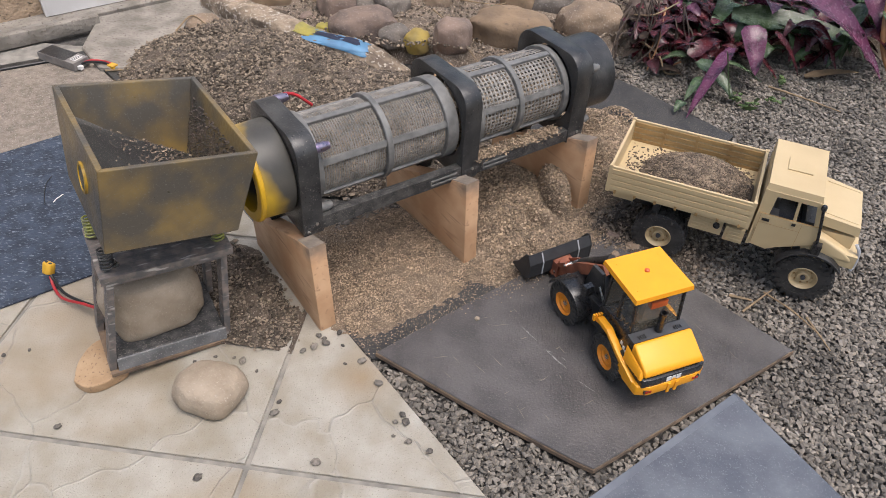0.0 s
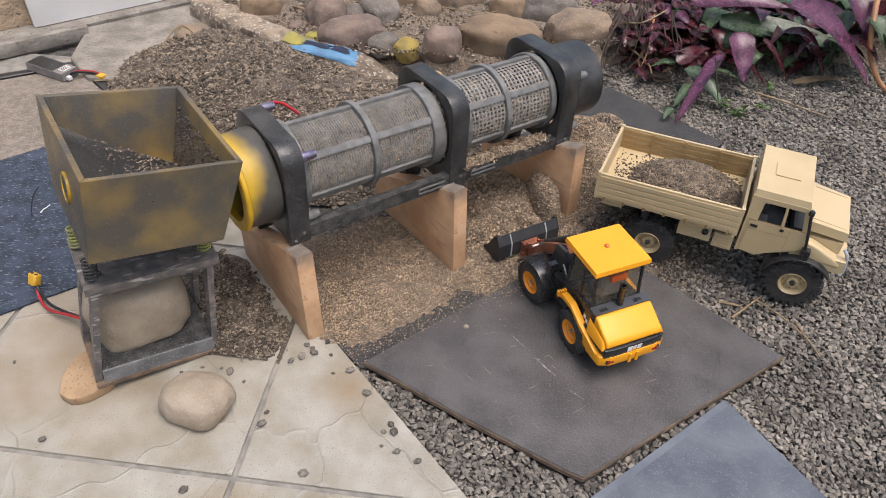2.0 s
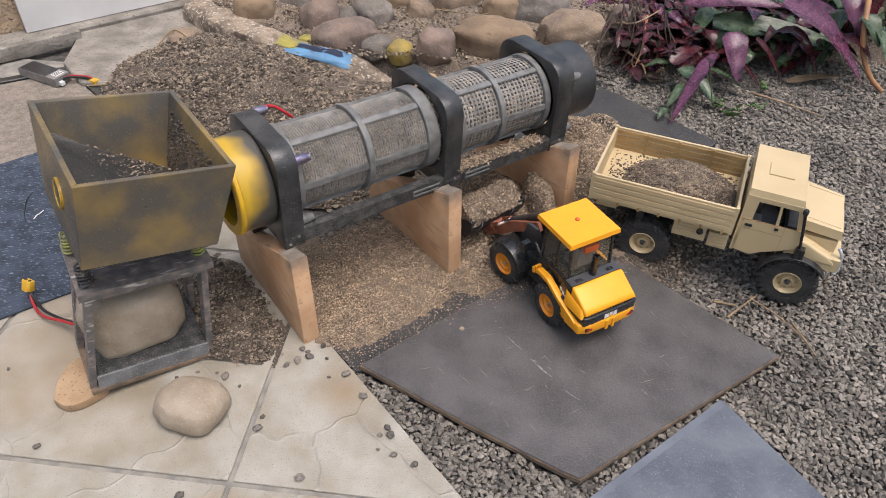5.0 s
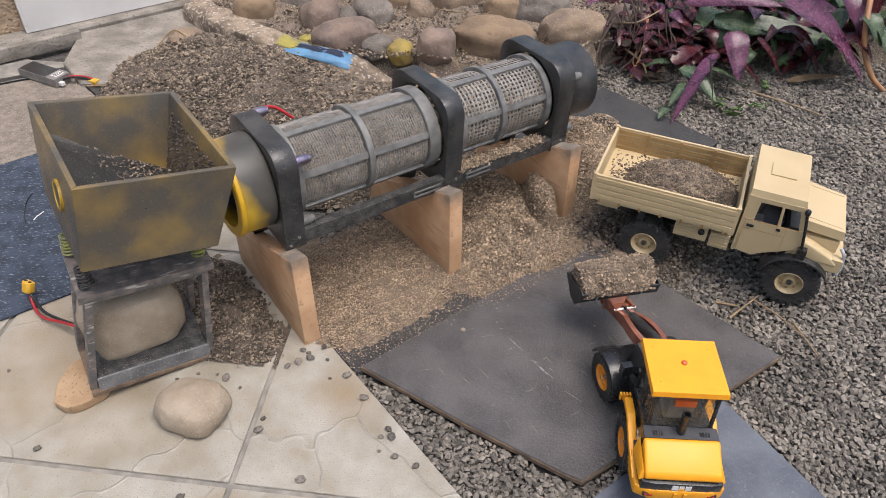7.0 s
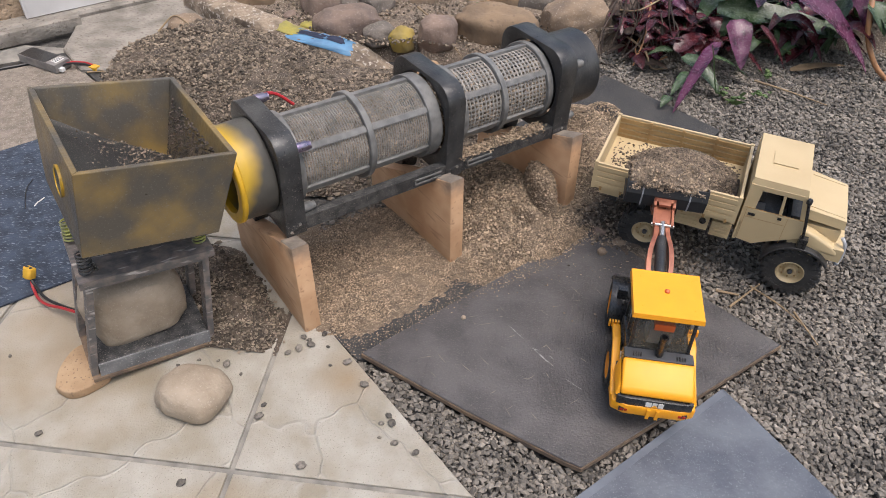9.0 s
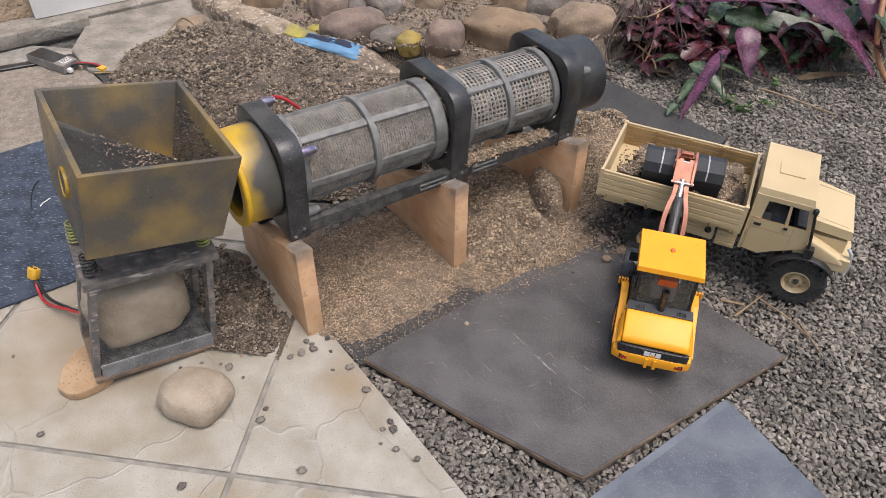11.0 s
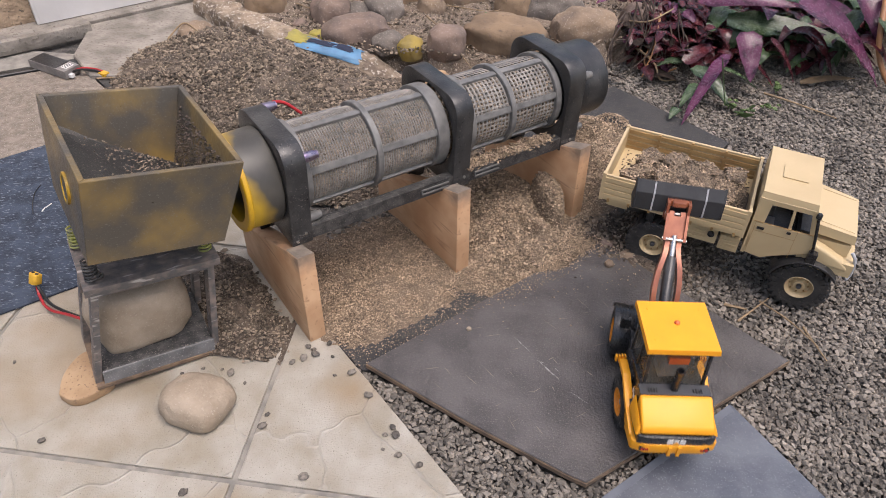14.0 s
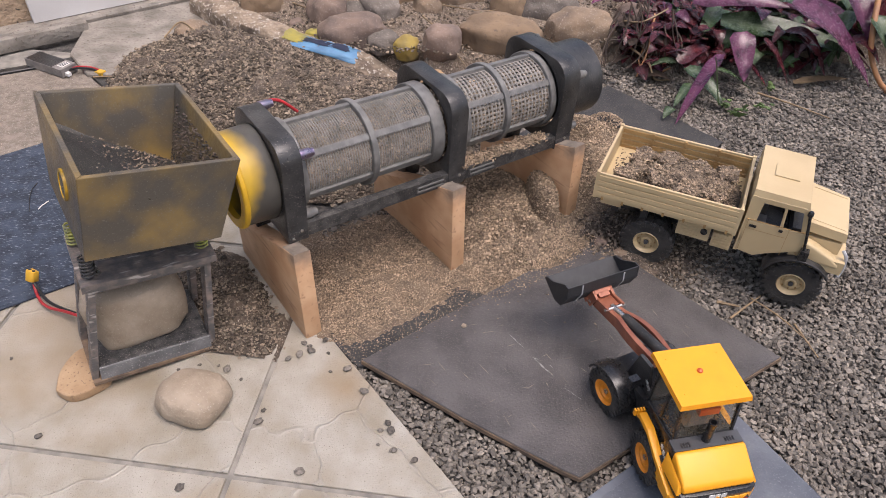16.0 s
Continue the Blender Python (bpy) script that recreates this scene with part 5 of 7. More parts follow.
    roof = part("cab_roof", bm, M["tan"], th, smooth=True)
    bm = bmesh.new()
    box(bm, 0.148, 0.186, -0.018, 0.018, 0.2045, 0.2085, 0.0015)
    part("roof_hatch", bm, M["tan"], roof, smooth=True)
    bm = bmesh.new()
    box(bm, C0 - 0.002, C0 + 0.003, -CW, CW, 0.085, 0.197, 0.0015)
    part("cab_back", bm, M["tan"], th)
    for s in (-1, 1):
        bm = bmesh.new()
        yy = sorted((s * CW, s * (CW - 0.004)))
        prism(bm, [(C0, 0.087), (C0 + 0.03, 0.083), (0.170, 0.092), (C1 + 0.006, 0.116), (C1 + 0.006, 0.150), (C0, 0.150)], *yy, "y", 0.001)
        door = part("door", bm, M["tan"], th)
        for pts in ([(C0, 0.150), (C0 + 0.016, 0.150), (C0 + 0.018, 0.189), (C0, 0.196)], [(C0 + 0.016, 0.187), (0.204, 0.187), (0.206, 0.196), (C0, 0.196)], [(0.210, 0.150), (C1 + 0.006, 0.150), (0.208, 0.195), (0.202, 0.190)], [(0.178, 0.150), (0.183, 0.150), (0.179, 0.190), (0.175, 0.190)]):
            bm = bmesh.new()
            yb = sorted((s * (CW - 0.001), s * (CW - 0.005)))
            prism(bm, pts, *yb, "y", 0.0006, m=Matrix.Translation((0, 0, 0)))
            part("window_post", bm, M["tan"], door)
        bm = bmesh.new()
        box(bm, 0.134, 0.145, *sorted((s * CW, s * (CW + 0.002))), 0.139, 0.143, 0.0008)
        part("door_handle", bm, M["black"], door, "black door handle")
        for x0, x1, z0, z1 in ((0.1300, 0.1306, 0.09, 0.150), (0.1925, 0.1931, 0.098, 0.150), (0.1300, 0.1931, 0.1335, 0.1340), (0.126, 0.220, 0.1515, 0.1520)):
            bm = bmesh.new()
            box(bm, x0, x1, *sorted((s * (CW - 0.001), s * (CW + 0.0003))), z0, z1)
            part("panel_seam", bm, M["tan_dark"], door)
        bm = bmesh.new()
        box(bm, 0.178, 0.184, *sorted((s * CW, s * (CW + 0.0018))), 0.143, 0.147, 0.0006)
        part("latch", bm, M["black"], door)
    bm = bmesh.new()
    prism(bm, [(0.2145, 0.152), (0.2165, 0.152), (0.2065, 0.193), (0.2045, 0.193)], -CW + 0.006, CW - 0.006, "y")
    g = part("windscreen", bm, M["glass"], th, "tinted windscreen")
    g.visible_shadow = False
    bm = bmesh.new()
    box(bm, C0 + 0.002, C1, -0.066, 0.066, 0.095, 0.108, 0.002)
    part("cab_floor", bm, M["plastic"], th)
    for s in (-1, 1):
        bm = bmesh.new()
        box(bm, 0.136, 0.16, s * 0.034 - 0.018, s * 0.034 + 0.018, 0.108, 0.128, 0.004)
        box(bm, 0.132, 0.141, s * 0.034 - 0.018, s * 0.034 + 0.018, 0.118, 0.172, 0.004)
        part("seat", bm, M["foil"], th, "grey seat", smooth=True)
    bm = bmesh.new()
    box(bm, 0.196, 0.212, -0.066, 0.066, 0.125, 0.153, 0.003)
    part("dashboard", bm, M["plastic"], th)
    bm = bmesh.new()
    lathe(bm, [(0, 0.012), (0.003, 0.012), (0.003, 0.0145), (0, 0.0145)], 24, "x", pose(0.182, -0.034, 0.148, 0, -25, 0), closed=True)
    part("steering_wheel", bm, M["black"], th, smooth=True)
    # bonnet
    bm = bmesh.new()
    b2 = bmesh.new()
    add(b2, [(C1 + 0.003, -0.053, 0.145), (0.279, -0.050, 0.138), (0.279, 0.058, 0.138), (C1 + 0.003, 0.064, 0.145), (C1 + 0.003, -0.052, 0.162), (0.277, -0.049, 0.154), (0.277, 0.057, 0.154), (C1 + 0.003, 0.063, 0.162)],
        [(0, 3, 2, 1), (4, 5, 6, 7), (0, 1, 5, 4), (1, 2, 6, 5), (2, 3, 7, 6), (3, 0, 4, 7)])
    bevel(b2, 0.004, 3)
    merge(bm, b2)
    bonnet = part("bonnet", bm, M["tan"], th, smooth=True)
    for s in (-1, 1):
        bm = bmesh.new()
        prism(bm, [(C1 + 0.006, 0.1605), (0.274, 0.1530), (0.274, 0.1555), (C1 + 0.006, 0.1630)], 0.005 + s * 0.046 - 0.001, 0.005 + s * 0.046 + 0.001, "y", 0.0008)
        part("bonnet_ridge", bm, M["tan"], bonnet)
    bm = bmesh.new()
    b2 = bmesh.new()
    box(b2, 0.205, 0.288, -0.069, 0.069, 0.088, 0.112, 0.007, seg=3)
    merge(bm, b2)
    b2 = bmesh.new()
    box(b2, 0.214, 0.276, -0.050, 0.050, 0.108, 0.134, 0.003)
    merge(bm, b2)
    part("nose", bm, M["tan"], th, smooth=True)
    for s in (-1, 1):
        bm = bmesh.new()
        pts_o = [(0.228 + 0.0555 * math.cos(radians(a)), 0.052 + 0.054 * math.sin(radians(a))) for a in range(35, 166, 10)]
        pts_i = [(0.228 + 0.052 * math.cos(radians(a)), 0.052 + 0.050 * math.sin(radians(a))) for a in range(165, 34, -10)]
        prism(bm, pts_o + pts_i, *sorted((s * 0.052, s * 0.084)), "y", 0.001)
        part("wheel_arch", bm, M["plastic"], th, "black plastic wheel arch", smooth=True)
        bm = bmesh.new()
        prism(bm, [(0.212, 0.138), (0.240, 0.128), (0.268, 0.115), (0.281, 0.106), (0.281, 0.098), (0.212, 0.100)], *sorted((s * 0.050, s * 0.0705)), "y", 0.004, seg=3)
        part("wing", bm, M["tan"], th, smooth=True)
        bm = bmesh.new()
        lathe(bm, [(0, 0.009), (0.003, 0.009), (0.004, 0.006), (0.004, 0.0001)], 18, "x", pose(0.287, s * 0.052, 0.101))
        part("headlight", bm, M["steel"], th, "round headlight", smooth=True)
    bm = bmesh.new()
    tube(bm, curve_pts([(0.280, -0.056, 0.128), (0.288, -0.060, 0.116), (0.290, -0.060, 0.088), (0.286, -0.052, 0.078), (0.286, 0.052, 0.078), (0.290, 0.060, 0.088), (0.288, 0.060, 0.116), (0.280, 0.056, 0.128)], 6), 0.0028, 8)
    part("bull_bar", bm, M["silver"], th, "silver tubular bull bar", smooth=True)
    bm = bmesh.new()
    tube(bm, curve_pts([(0.224, -0.077, 0.120), (0.219, -0.078, 0.15), (0.212, -0.077, 0.186), (0.211, -0.077, 0.192)], 5), 0.0024, 10)
    lathe(bm, [(0.188, 0.0024), (0.189, 0.0044), (0.195, 0.0044), (0.197, 0.003), (0.197, 0.0001)], 14, "z", pose(0.211, -0.077, 0))
    box(bm, 0.219, 0.232, -0.083, -0.071, 0.104, 0.124, 0.002)
    part("snorkel", bm, M["black"], th, "black air snorkel", smooth=True)
    for x in (-0.014, 0.228):
        for s in (-1, 1):
            truck_wheel(th, x, s * 0.0565, s)
    return th


truck()


def truck_load():
    """The dirt that lies in the bed."""
    def f(x, y):
        return 0.128 + max(0.0, 0.036 * (1 - (abs(x - 0.022) / 0.100) ** 1.8 - (abs(y + 0.002) / 0.085) ** 2.2))
    bm = bmesh.new()
    n, k = 46, 34
    g = [[bm.verts.new((-0.113 + 0.226 * i / n, -0.076 + 0.152 * j / k, f(-0.113 + 0.226 * i / n, -0.076 + 0.152 * j / k) + 0.0022 * noise.fractal((i * 0.5, j * 0.5, 2), 1, 2, 3))) for j in range(k + 1)] for i in range(n + 1)]
    for i in range(n):
        for j in range(k):
            bm.faces.new((g[i][j], g[i + 1][j], g[i + 1][j + 1], g[i][j + 1]))
    for v in bm.verts:
        v.co.z = v.co.z if v.co.z > 0.1292 else 0.1272
    th = tagged(part("load_of_dirt", bm, M["load_dark"], None, smooth=True, m=TRUCK), "dark brown dirt heaped in the truck bed", "dirt", kind="stuff")
    rng = np.random.default_rng(12)
    q = rng.normal((0.018, -0.004), (0.048, 0.038), (7000, 2))
    q = q[(abs(q[:, 0]) < 0.108) & (abs(q[:, 1]) < 0.073)]
    sp = np.array([(x, y, f(x, y) + 0.0006) for x, y in q])
    scatter("crumbs", M["crumb_dark"], sp, 0.0040, "", "", th, 0.8, 13)
    return th


truck_load()


# ---- wheel loader ----
# local axes: x forward, z up, the origin on the ground under the cab roof's middle
ART, FHX, HW, APX, APZ, ALEN, RHX, WR = 0.042, 0.0608, 0.0577, 0.0334, 0.1136, 0.144, -0.0219, 0.036


def loader_wheel(th, x, s):
    w = 0.030
    bm = bmesh.new()
    lathe(bm, [(s * (w / 2 - 0.006), 0.0001), (s * (w / 2 - 0.006), 0.009), (s * (w / 2 - 0.003), 0.011), (s * (w / 2 - 0.004), 0.0165), (s * (w / 2), 0.0195), (s * (w / 2 - 0.001), 0.021), (-s * w / 2, 0.021)], 28, "y")
    rim = part("wheel", bm, M["hub_orange"], th, "orange plastic wheel", smooth=True)
    bm = bmesh.new()
    lathe(bm, [(-w / 2, 0.020), (-w / 2, WR * 0.84), (-w * 0.38, WR * 0.97), (w * 0.38, WR * 0.97), (w / 2, WR * 0.84), (w / 2, 0.020)], 40, "y", closed=True)
    part("tyre", bm, M["rubber"], rim, "black treaded tyre", smooth=True)
    bm = bmesh.new()
    lugs(bm, WR, w, 20)
    tagged(part("tread", bm, M["rubber"], rim), kind="stuff")
    bm = bmesh.new()
    lathe(bm, [(s * (w / 2 - 0.0058), 0.0042), (s * (w / 2 - 0.0035), 0.0042), (s * (w / 2 - 0.0030), 0.003), (s * (w / 2 - 0.003), 0.0001)], 12, "y")
    part("hub_cap", bm, M["steel"], rim, smooth=True)
    return rim


def loader():
    th = empty("wheel_loader", "yellow and black model wheel loader with front bucket", "toy loader")
    # rear body
    bm = bmesh.new()
    prism(bm, [(-0.096, 0.0718), (-0.1020, 0.0755), (-0.0985, 0.0845), (-0.066, 0.1035), (-0.060, 0.1045), (-0.060, 0.0718)], -0.0470, 0.0470, "y", 0.0032, seg=3)
    hood = part("engine_hood", bm, M["cat_yellow"], th, "glossy yellow engine hood", smooth=True)
    bm = bmesh.new()
    box(bm, -0.0605, -0.043, -0.0455, 0.0455, 0.07, 0.1045, 0.002)
    deck = part("vent_deck", bm, M["grey"], th, "dark grey deck with vents", smooth=True)
    for s in (-1, 1):
        for k in range(4):
            bm = bmesh.new()
            box(bm, -0.057, -0.0505, s * 0.029 - 0.006 + k * 0.0034, s * 0.029 - 0.0042 + k * 0.0034, 0.1043, 0.1054, 0.0003)
            part("vent_slat", bm, M["black"], deck)
    bm = bmesh.new()
    prism(bm, [(-0.1025, -0.0495), (-0.1048, -0.034), (-0.1048, 0.034), (-0.1025, 0.0495), (-0.06, 0.0525), (-0.03, 0.0505), (-0.03, -0.0505), (-0.06, -0.0525)], 0.0572, 0.0728, "z", 0.001)
    band = part("rear_band", bm, M["black"], th, "black band across the rear", smooth=True)
    bm = bmesh.new()
    prism(bm, [(-0.1060, -0.038), (-0.1065, 0.0), (-0.1060, 0.038), (-0.099, 0.0555), (-0.066, 0.0570), (-0.06, 0.050), (-0.06, -0.050), (-0.066, -0.0570), (-0.099, -0.0555)], 0.040, 0.0590, "z", 0.0025)
    bump = part("rear_bumper", bm, M["cat_yellow"], th, smooth=True)
    for s in (-1, 1):
        bm = bmesh.new()
        box(bm, -0.1075, -0.1035, s * 0.0385 - 0.0065, s * 0.0385 + 0.0065, 0.046, 0.0525, 0.0008, m=pose(0.0015, 0, 0, 0, 0, 0))
        li = part("tail_light", bm, M["black"], bump, "small rear light")
        bm = bmesh.new()
        box(bm, -0.1083, -0.106, s * 0.006 - 0.0022, s * 0.006 + 0.0022, 0.038, 0.056, 0.0006)
        part("tow_lug", bm, M["cat_yellow"], bump)
        for q in (-1, 1):
            bm = bmesh.new()
            box(bm, -0.1068, -0.1055, s * 0.0385 + q * 0.0028 - 0.002, s * 0.0385 + q * 0.0028 + 0.002, 0.0472, 0.0513, 0.0003)
            part("lens", bm, M["red"], bump, "red lens")
    # rounded rear emblem: plain pale bars with a yellow triangle
    for y0, y1, z0, z1 in ((0.004, 0.012, 0.0, 0.0085), (-0.003, 0.003, 0.0, 0.0085), (-0.0115, -0.0045, 0.0, 0.0085)):
        bm = bmesh.new()
        box(bm, -0.1054, -0.1046, y0, y1, 0.0608, 0.0608 + z1, 0.0006)
        part("emblem", bm, M["label_white"], band, "pale emblem block")
    bm = bmesh.new()
    prism(bm, [(-0.0045, 0.0606), (0.0045, 0.0606), (0.0, 0.0655)], -0.1059, -0.1054, "x")
    part("emblem", bm, M["cat_yellow"], band, "yellow emblem triangle")
    # side panels and fenders
    for s in (-1, 1):
        y0, y1 = sorted((s * 0.0445, s * 0.0475))
        bm = bmesh.new()
        prism(bm, [(-0.060, 0.06), (-0.060, 0.104), (-0.043, 0.104), (-0.03, 0.080), (-0.02, 0.06)], y0 - s * 0.0012, y1 - s * 0.0012, "y", 0.0008)
        sp = part("side_panel", bm, M["black"], th, "black side panel")
        for k in range(3):
            bm = bmesh.new()
            box(bm, -0.052 + k * 0.0062, -0.0472 + k * 0.0062, *sorted((s * 0.0462, s * 0.0470)), 0.070 + k * 0.004, 0.0765 + k * 0.004, 0.0003)
            part("emblem", bm, M["label_white"], sp, "pale emblem block")
        bm = bmesh.new()
        prism(bm, [(0.018, 0.074), (0.014, 0.086), (-0.012, 0.087), (-0.045, 0.072), (-0.090, 0.059), (-0.090, 0.052), (-0.046, 0.063), (-0.014, 0.078), (0.008, 0.078)], *sorted((s * 0.0465, s * 0.0575)), "y", 0.0012)
        part("fender", bm, M["cat_yellow"], th, "yellow mudguard", smooth=True)
        bm = bmesh.new()
        for k in range(4):
            box(bm, 0.0145, 0.0192, s * (0.0495 + 0.004 * k) - 0.0012, s * (0.0495 + 0.004 * k) + 0.0012, 0.079, 0.0895, 0.0004)
        part("step_tread", bm, M["cat_yellow"], th, "ribbed yellow step")
        bm = bmesh.new()
        b2 = bmesh.new()
        add(b2, [(-0.100, s * 0.046, 0.070), (-0.050, s * 0.046, 0.070), (-0.050, s * 0.0475, 0.094), (-0.094, s * 0.0475, 0.084), (-0.099, s * 0.0535, 0.0705), (-0.056, s * 0.0545, 0.0705), (-0.054, s * 0.0500, 0.088), (-0.092, s * 0.0500, 0.081)],
            [(0, 1, 2, 3), (4, 5, 6, 7), (0, 1, 5, 4), (1, 2, 6, 5), (2, 3, 7, 6), (3, 0, 4, 7)])
        bmesh.ops.recalc_face_normals(b2, faces=b2.faces[:])
        bevel(b2, 0.0014, 2)
        merge(bm, b2)
        part("quarter_panel", bm, M["cat_yellow"], th, smooth=True)
        bm = bmesh.new()
        prism(bm, [(-0.066, 0.042), (-0.066, 0.066), (-0.056, 0.072), (-0.052, 0.060), (-0.050, 0.042)], *sorted((s * 0.047, s * 0.0555)), "y", 0.001)
        part("side_skirt", bm, M["cat_yellow"], th, smooth=True)
    bm = bmesh.new()
    box(bm, -0.064, 0.030, -0.038, 0.038, 0.028, 0.074, 0.003)
    part("rear_chassis", bm, M["plastic"], th)
    # cab
    bm = bmesh.new()
    prism(bm, [(-0.043, 0.07), (-0.043, 0.106), (-0.030, 0.1), (0.024, 0.094), (0.034, 0.086), (0.034, 0.066)], -0.0425, 0.0425, "y", 0.002)
    cab = part("cab_base", bm, M["black"], th, smooth=True)
    for s in (-1, 1):
        for a, b in (((-0.041, 0.104), (-0.036, 0.163)), ((0.030, 0.09), (0.024, 0.163)), ((-0.006, 0.10), (-0.008, 0.163))):
            bm = bmesh.new()
            prism(bm, [(a[0] - 0.0022, a[1]), (a[0] + 0.0022, a[1]), (b[0] + 0.0022, b[1]), (b[0] - 0.0022, b[1])], *sorted((s * 0.0405, s * 0.0365)), "y", 0.0006)
            part("cab_post", bm, M["black"], cab)
        bm = bmesh.new()
        prism(bm, [(-0.039, 0.104), (0.028, 0.094), (0.022, 0.163), (-0.034, 0.163)], *sorted((s * 0.0385, s * 0.0392)), "y")
        g = part("side_window", bm, M["glass"], cab, "tinted side window")
        g.visible_shadow = False
    for x0, z0, x1, z1, nm in ((-0.042, 0.106, -0.036, 0.163, "rear_window"), (0.0315, 0.092, 0.0255, 0.163, "front_window")):
        bm = bmesh.new()
        prism(bm, [(x0, z0), (x0 + 0.0008, z0), (x1 + 0.0008, z1), (x1, z1)], -0.0362, 0.0362, "y")
        g = part(nm, bm, M["glass"], cab, "tinted glass")
        g.visible_shadow = False
    bm = bmesh.new()
    b2 = bmesh.new()
    add(b2, [(-0.0437, -0.0465, 0.1635), (0.0437, -0.0465, 0.1635), (0.0437, 0.0465, 0.1635), (-0.0437, 0.0465, 0.1635), (-0.0425, -0.0455, 0.171), (0.0425, -0.0455, 0.171), (0.0425, 0.0455, 0.171), (-0.0425, 0.0455, 0.171)],
        [(0, 3, 2, 1), (4, 5, 6, 7), (0, 1, 5, 4), (1, 2, 6, 5), (2, 3, 7, 6), (3, 0, 4, 7)])
    bevel(b2, 0.0028, 3)
    merge(bm, b2)
    roof = part("cab_roof", bm, M["cat_yellow"], th, "glossy yellow cab roof", smooth=True)
    bm = bmesh.new()
    lathe(bm, [(0.1705, 0.0038), (0.1728, 0.0036), (0.1742, 0.002), (0.1745, 0.0001)], 16, "z", pose(0.0043, 0, 0))
    part("beacon", bm, M["orange"], roof, "small orange beacon", smooth=True)
    for x in (-0.026, 0.029):
        for s in (-1, 1):
            bm = bmesh.new()
            lathe(bm, [(0.1706, 0.0016), (0.1716, 0.001), (0.1717, 0.0001)], 8, "z", pose(x, s * 0.034, 0))
            part("rivet", bm, M["cat_yellow"], roof, smooth=True)
    bm = bmesh.new()
    box(bm, -0.026, 0.002, -0.016, 0.016, 0.098, 0.112, 0.003)
    box(bm, -0.030, -0.022, -0.016, 0.016, 0.108, 0.143, 0.003)
    part("seat", bm, M["foil"], th, "grey driver's seat", smooth=True)
    bm = bmesh.new()
    box(bm, -0.0385, -0.024, -0.013, 0.013, 0.139, 0.150, 0.003)
    part("servo_box", bm, M["orange"], th, "orange-red electronics box", smooth=True)
    bm = bmesh.new()
    lathe(bm, [(0, 0.008), (0.002, 0.008), (0.002, 0.0098), (0, 0.0098)], 20, "x", pose(0.012, 0, 0.122, 0, -30, 0), closed=True)
    part("steering_wheel", bm, M["black"], th, smooth=True)
    bm = bmesh.new()
    lathe(bm, [(0.100, 0.0056), (0.134, 0.0050), (0.135, 0.0056), (0.141, 0.0056), (0.141, 0.0038), (0.130, 0.0038), (0.130, 0.0001)], 18, "z", pose(-0.0505, 0, 0))
    part("exhaust", bm, M["black"], th, "dark grey exhaust stack", smooth=True)
    # front frame
    bm = bmesh.new()
    box(bm, -0.012, 0.085, -0.034, 0.034, 0.026, 0.070, 0.004)
    prism(bm, [(0.010, 0.066), (0.060, 0.066), (0.046, 0.120), (0.022, 0.120)], -0.026, -0.020, "y", 0.001)
    prism(bm, [(0.010, 0.066), (0.060, 0.066), (0.046, 0.120), (0.022, 0.120)], 0.020, 0.026, "y", 0.001)
    front = part("front_frame", bm, M["plastic"], th, "black articulated front frame")
    for s in (-1, 1):
        bm = bmesh.new()
        o = [(FHX + 0.044 * math.cos(radians(a)), 0.036 + 0.042 * math.sin(radians(a))) for a in range(20, 171, 15)]
        i = [(FHX + 0.0405 * math.cos(radians(a)), 0.036 + 0.0385 * math.sin(radians(a))) for a in range(170, 19, -15)]
        prism(bm, o + i, *sorted((s * 0.030, s * 0.0595)), "y", 0.0008)
        part("front_fender", bm, M["black"], front, "glossy black front mudguard", smooth=True)
        bm = bmesh.new()
        box(bm, 0.020, 0.030, s * 0.046 - 0.007, s * 0.046 + 0.007, 0.086, 0.104, 0.0015)
        tube(bm, [(0.022, s * 0.028, 0.08), (0.024, s * 0.04, 0.092)], 0.0022, 6)
        part("headlight", bm, M["black"], front, "black headlight box")
        bm = bmesh.new()
        tube(bm, [(0.002, s * 0.0285, 0.074), (0.02, s * 0.0285, 0.098)], 0.0018, 6)
        part("hydraulic_line", bm, M["steel"], front, smooth=True)
    wheels = []
    for x, f in ((RHX, 0), (FHX, 1)):
        for s in (-1, 1):
            w = loader_wheel(th, x, s)
            wheels.append((w, f, x, s * (HW - 0.015)))
    # boom, its origin at the pivot, x towards the bucket
    bm = bmesh.new()
    for s in (-1, 1):
        y = s * 0.013
        ctl = [(-0.006, y * 1.05, 0), (0.03, y * 1.25, 0.004), (0.06, y * 1.1, 0.005), (0.082, y * 0.75, 0.003), (0.10, y * 0.62, 0), (ALEN + 0.003, y * 0.62, 0)]
        pts = curve_pts(ctl, 5)
        rings = []
        for i, p in enumerate(pts):
            hgt = 0.0075 + 0.002 * math.sin(math.pi * i / len(pts))
            rings.append([bm.verts.new(p + Vector((0, a * 0.0034, b * hgt))) for a, b in ((-1, -1), (1, -1), (1, 1), (-1, 1))])
        for a, b in zip(rings, rings[1:]):
            for k in range(4):
                bm.faces.new((a[k], a[(k + 1) % 4], b[(k + 1) % 4], b[k]))
        bm.faces.new(rings[0]), bm.faces.new(rings[-1])
    box(bm, 0.094, 0.112, -0.010, 0.010, -0.006, 0.002, 0.001)
    boom = part("boom", bm, M["copper"], th, "copper-brown lifting boom", smooth=True)
    bm = bmesh.new()
    lathe(bm, [(-0.012, 0.0001), (-0.012, 0.008), (0.076, 0.008), (0.078, 0.0065), (0.078, 0.0001)], 20, "x", pose(0.004, 0, 0.012, 0, 2, 0))
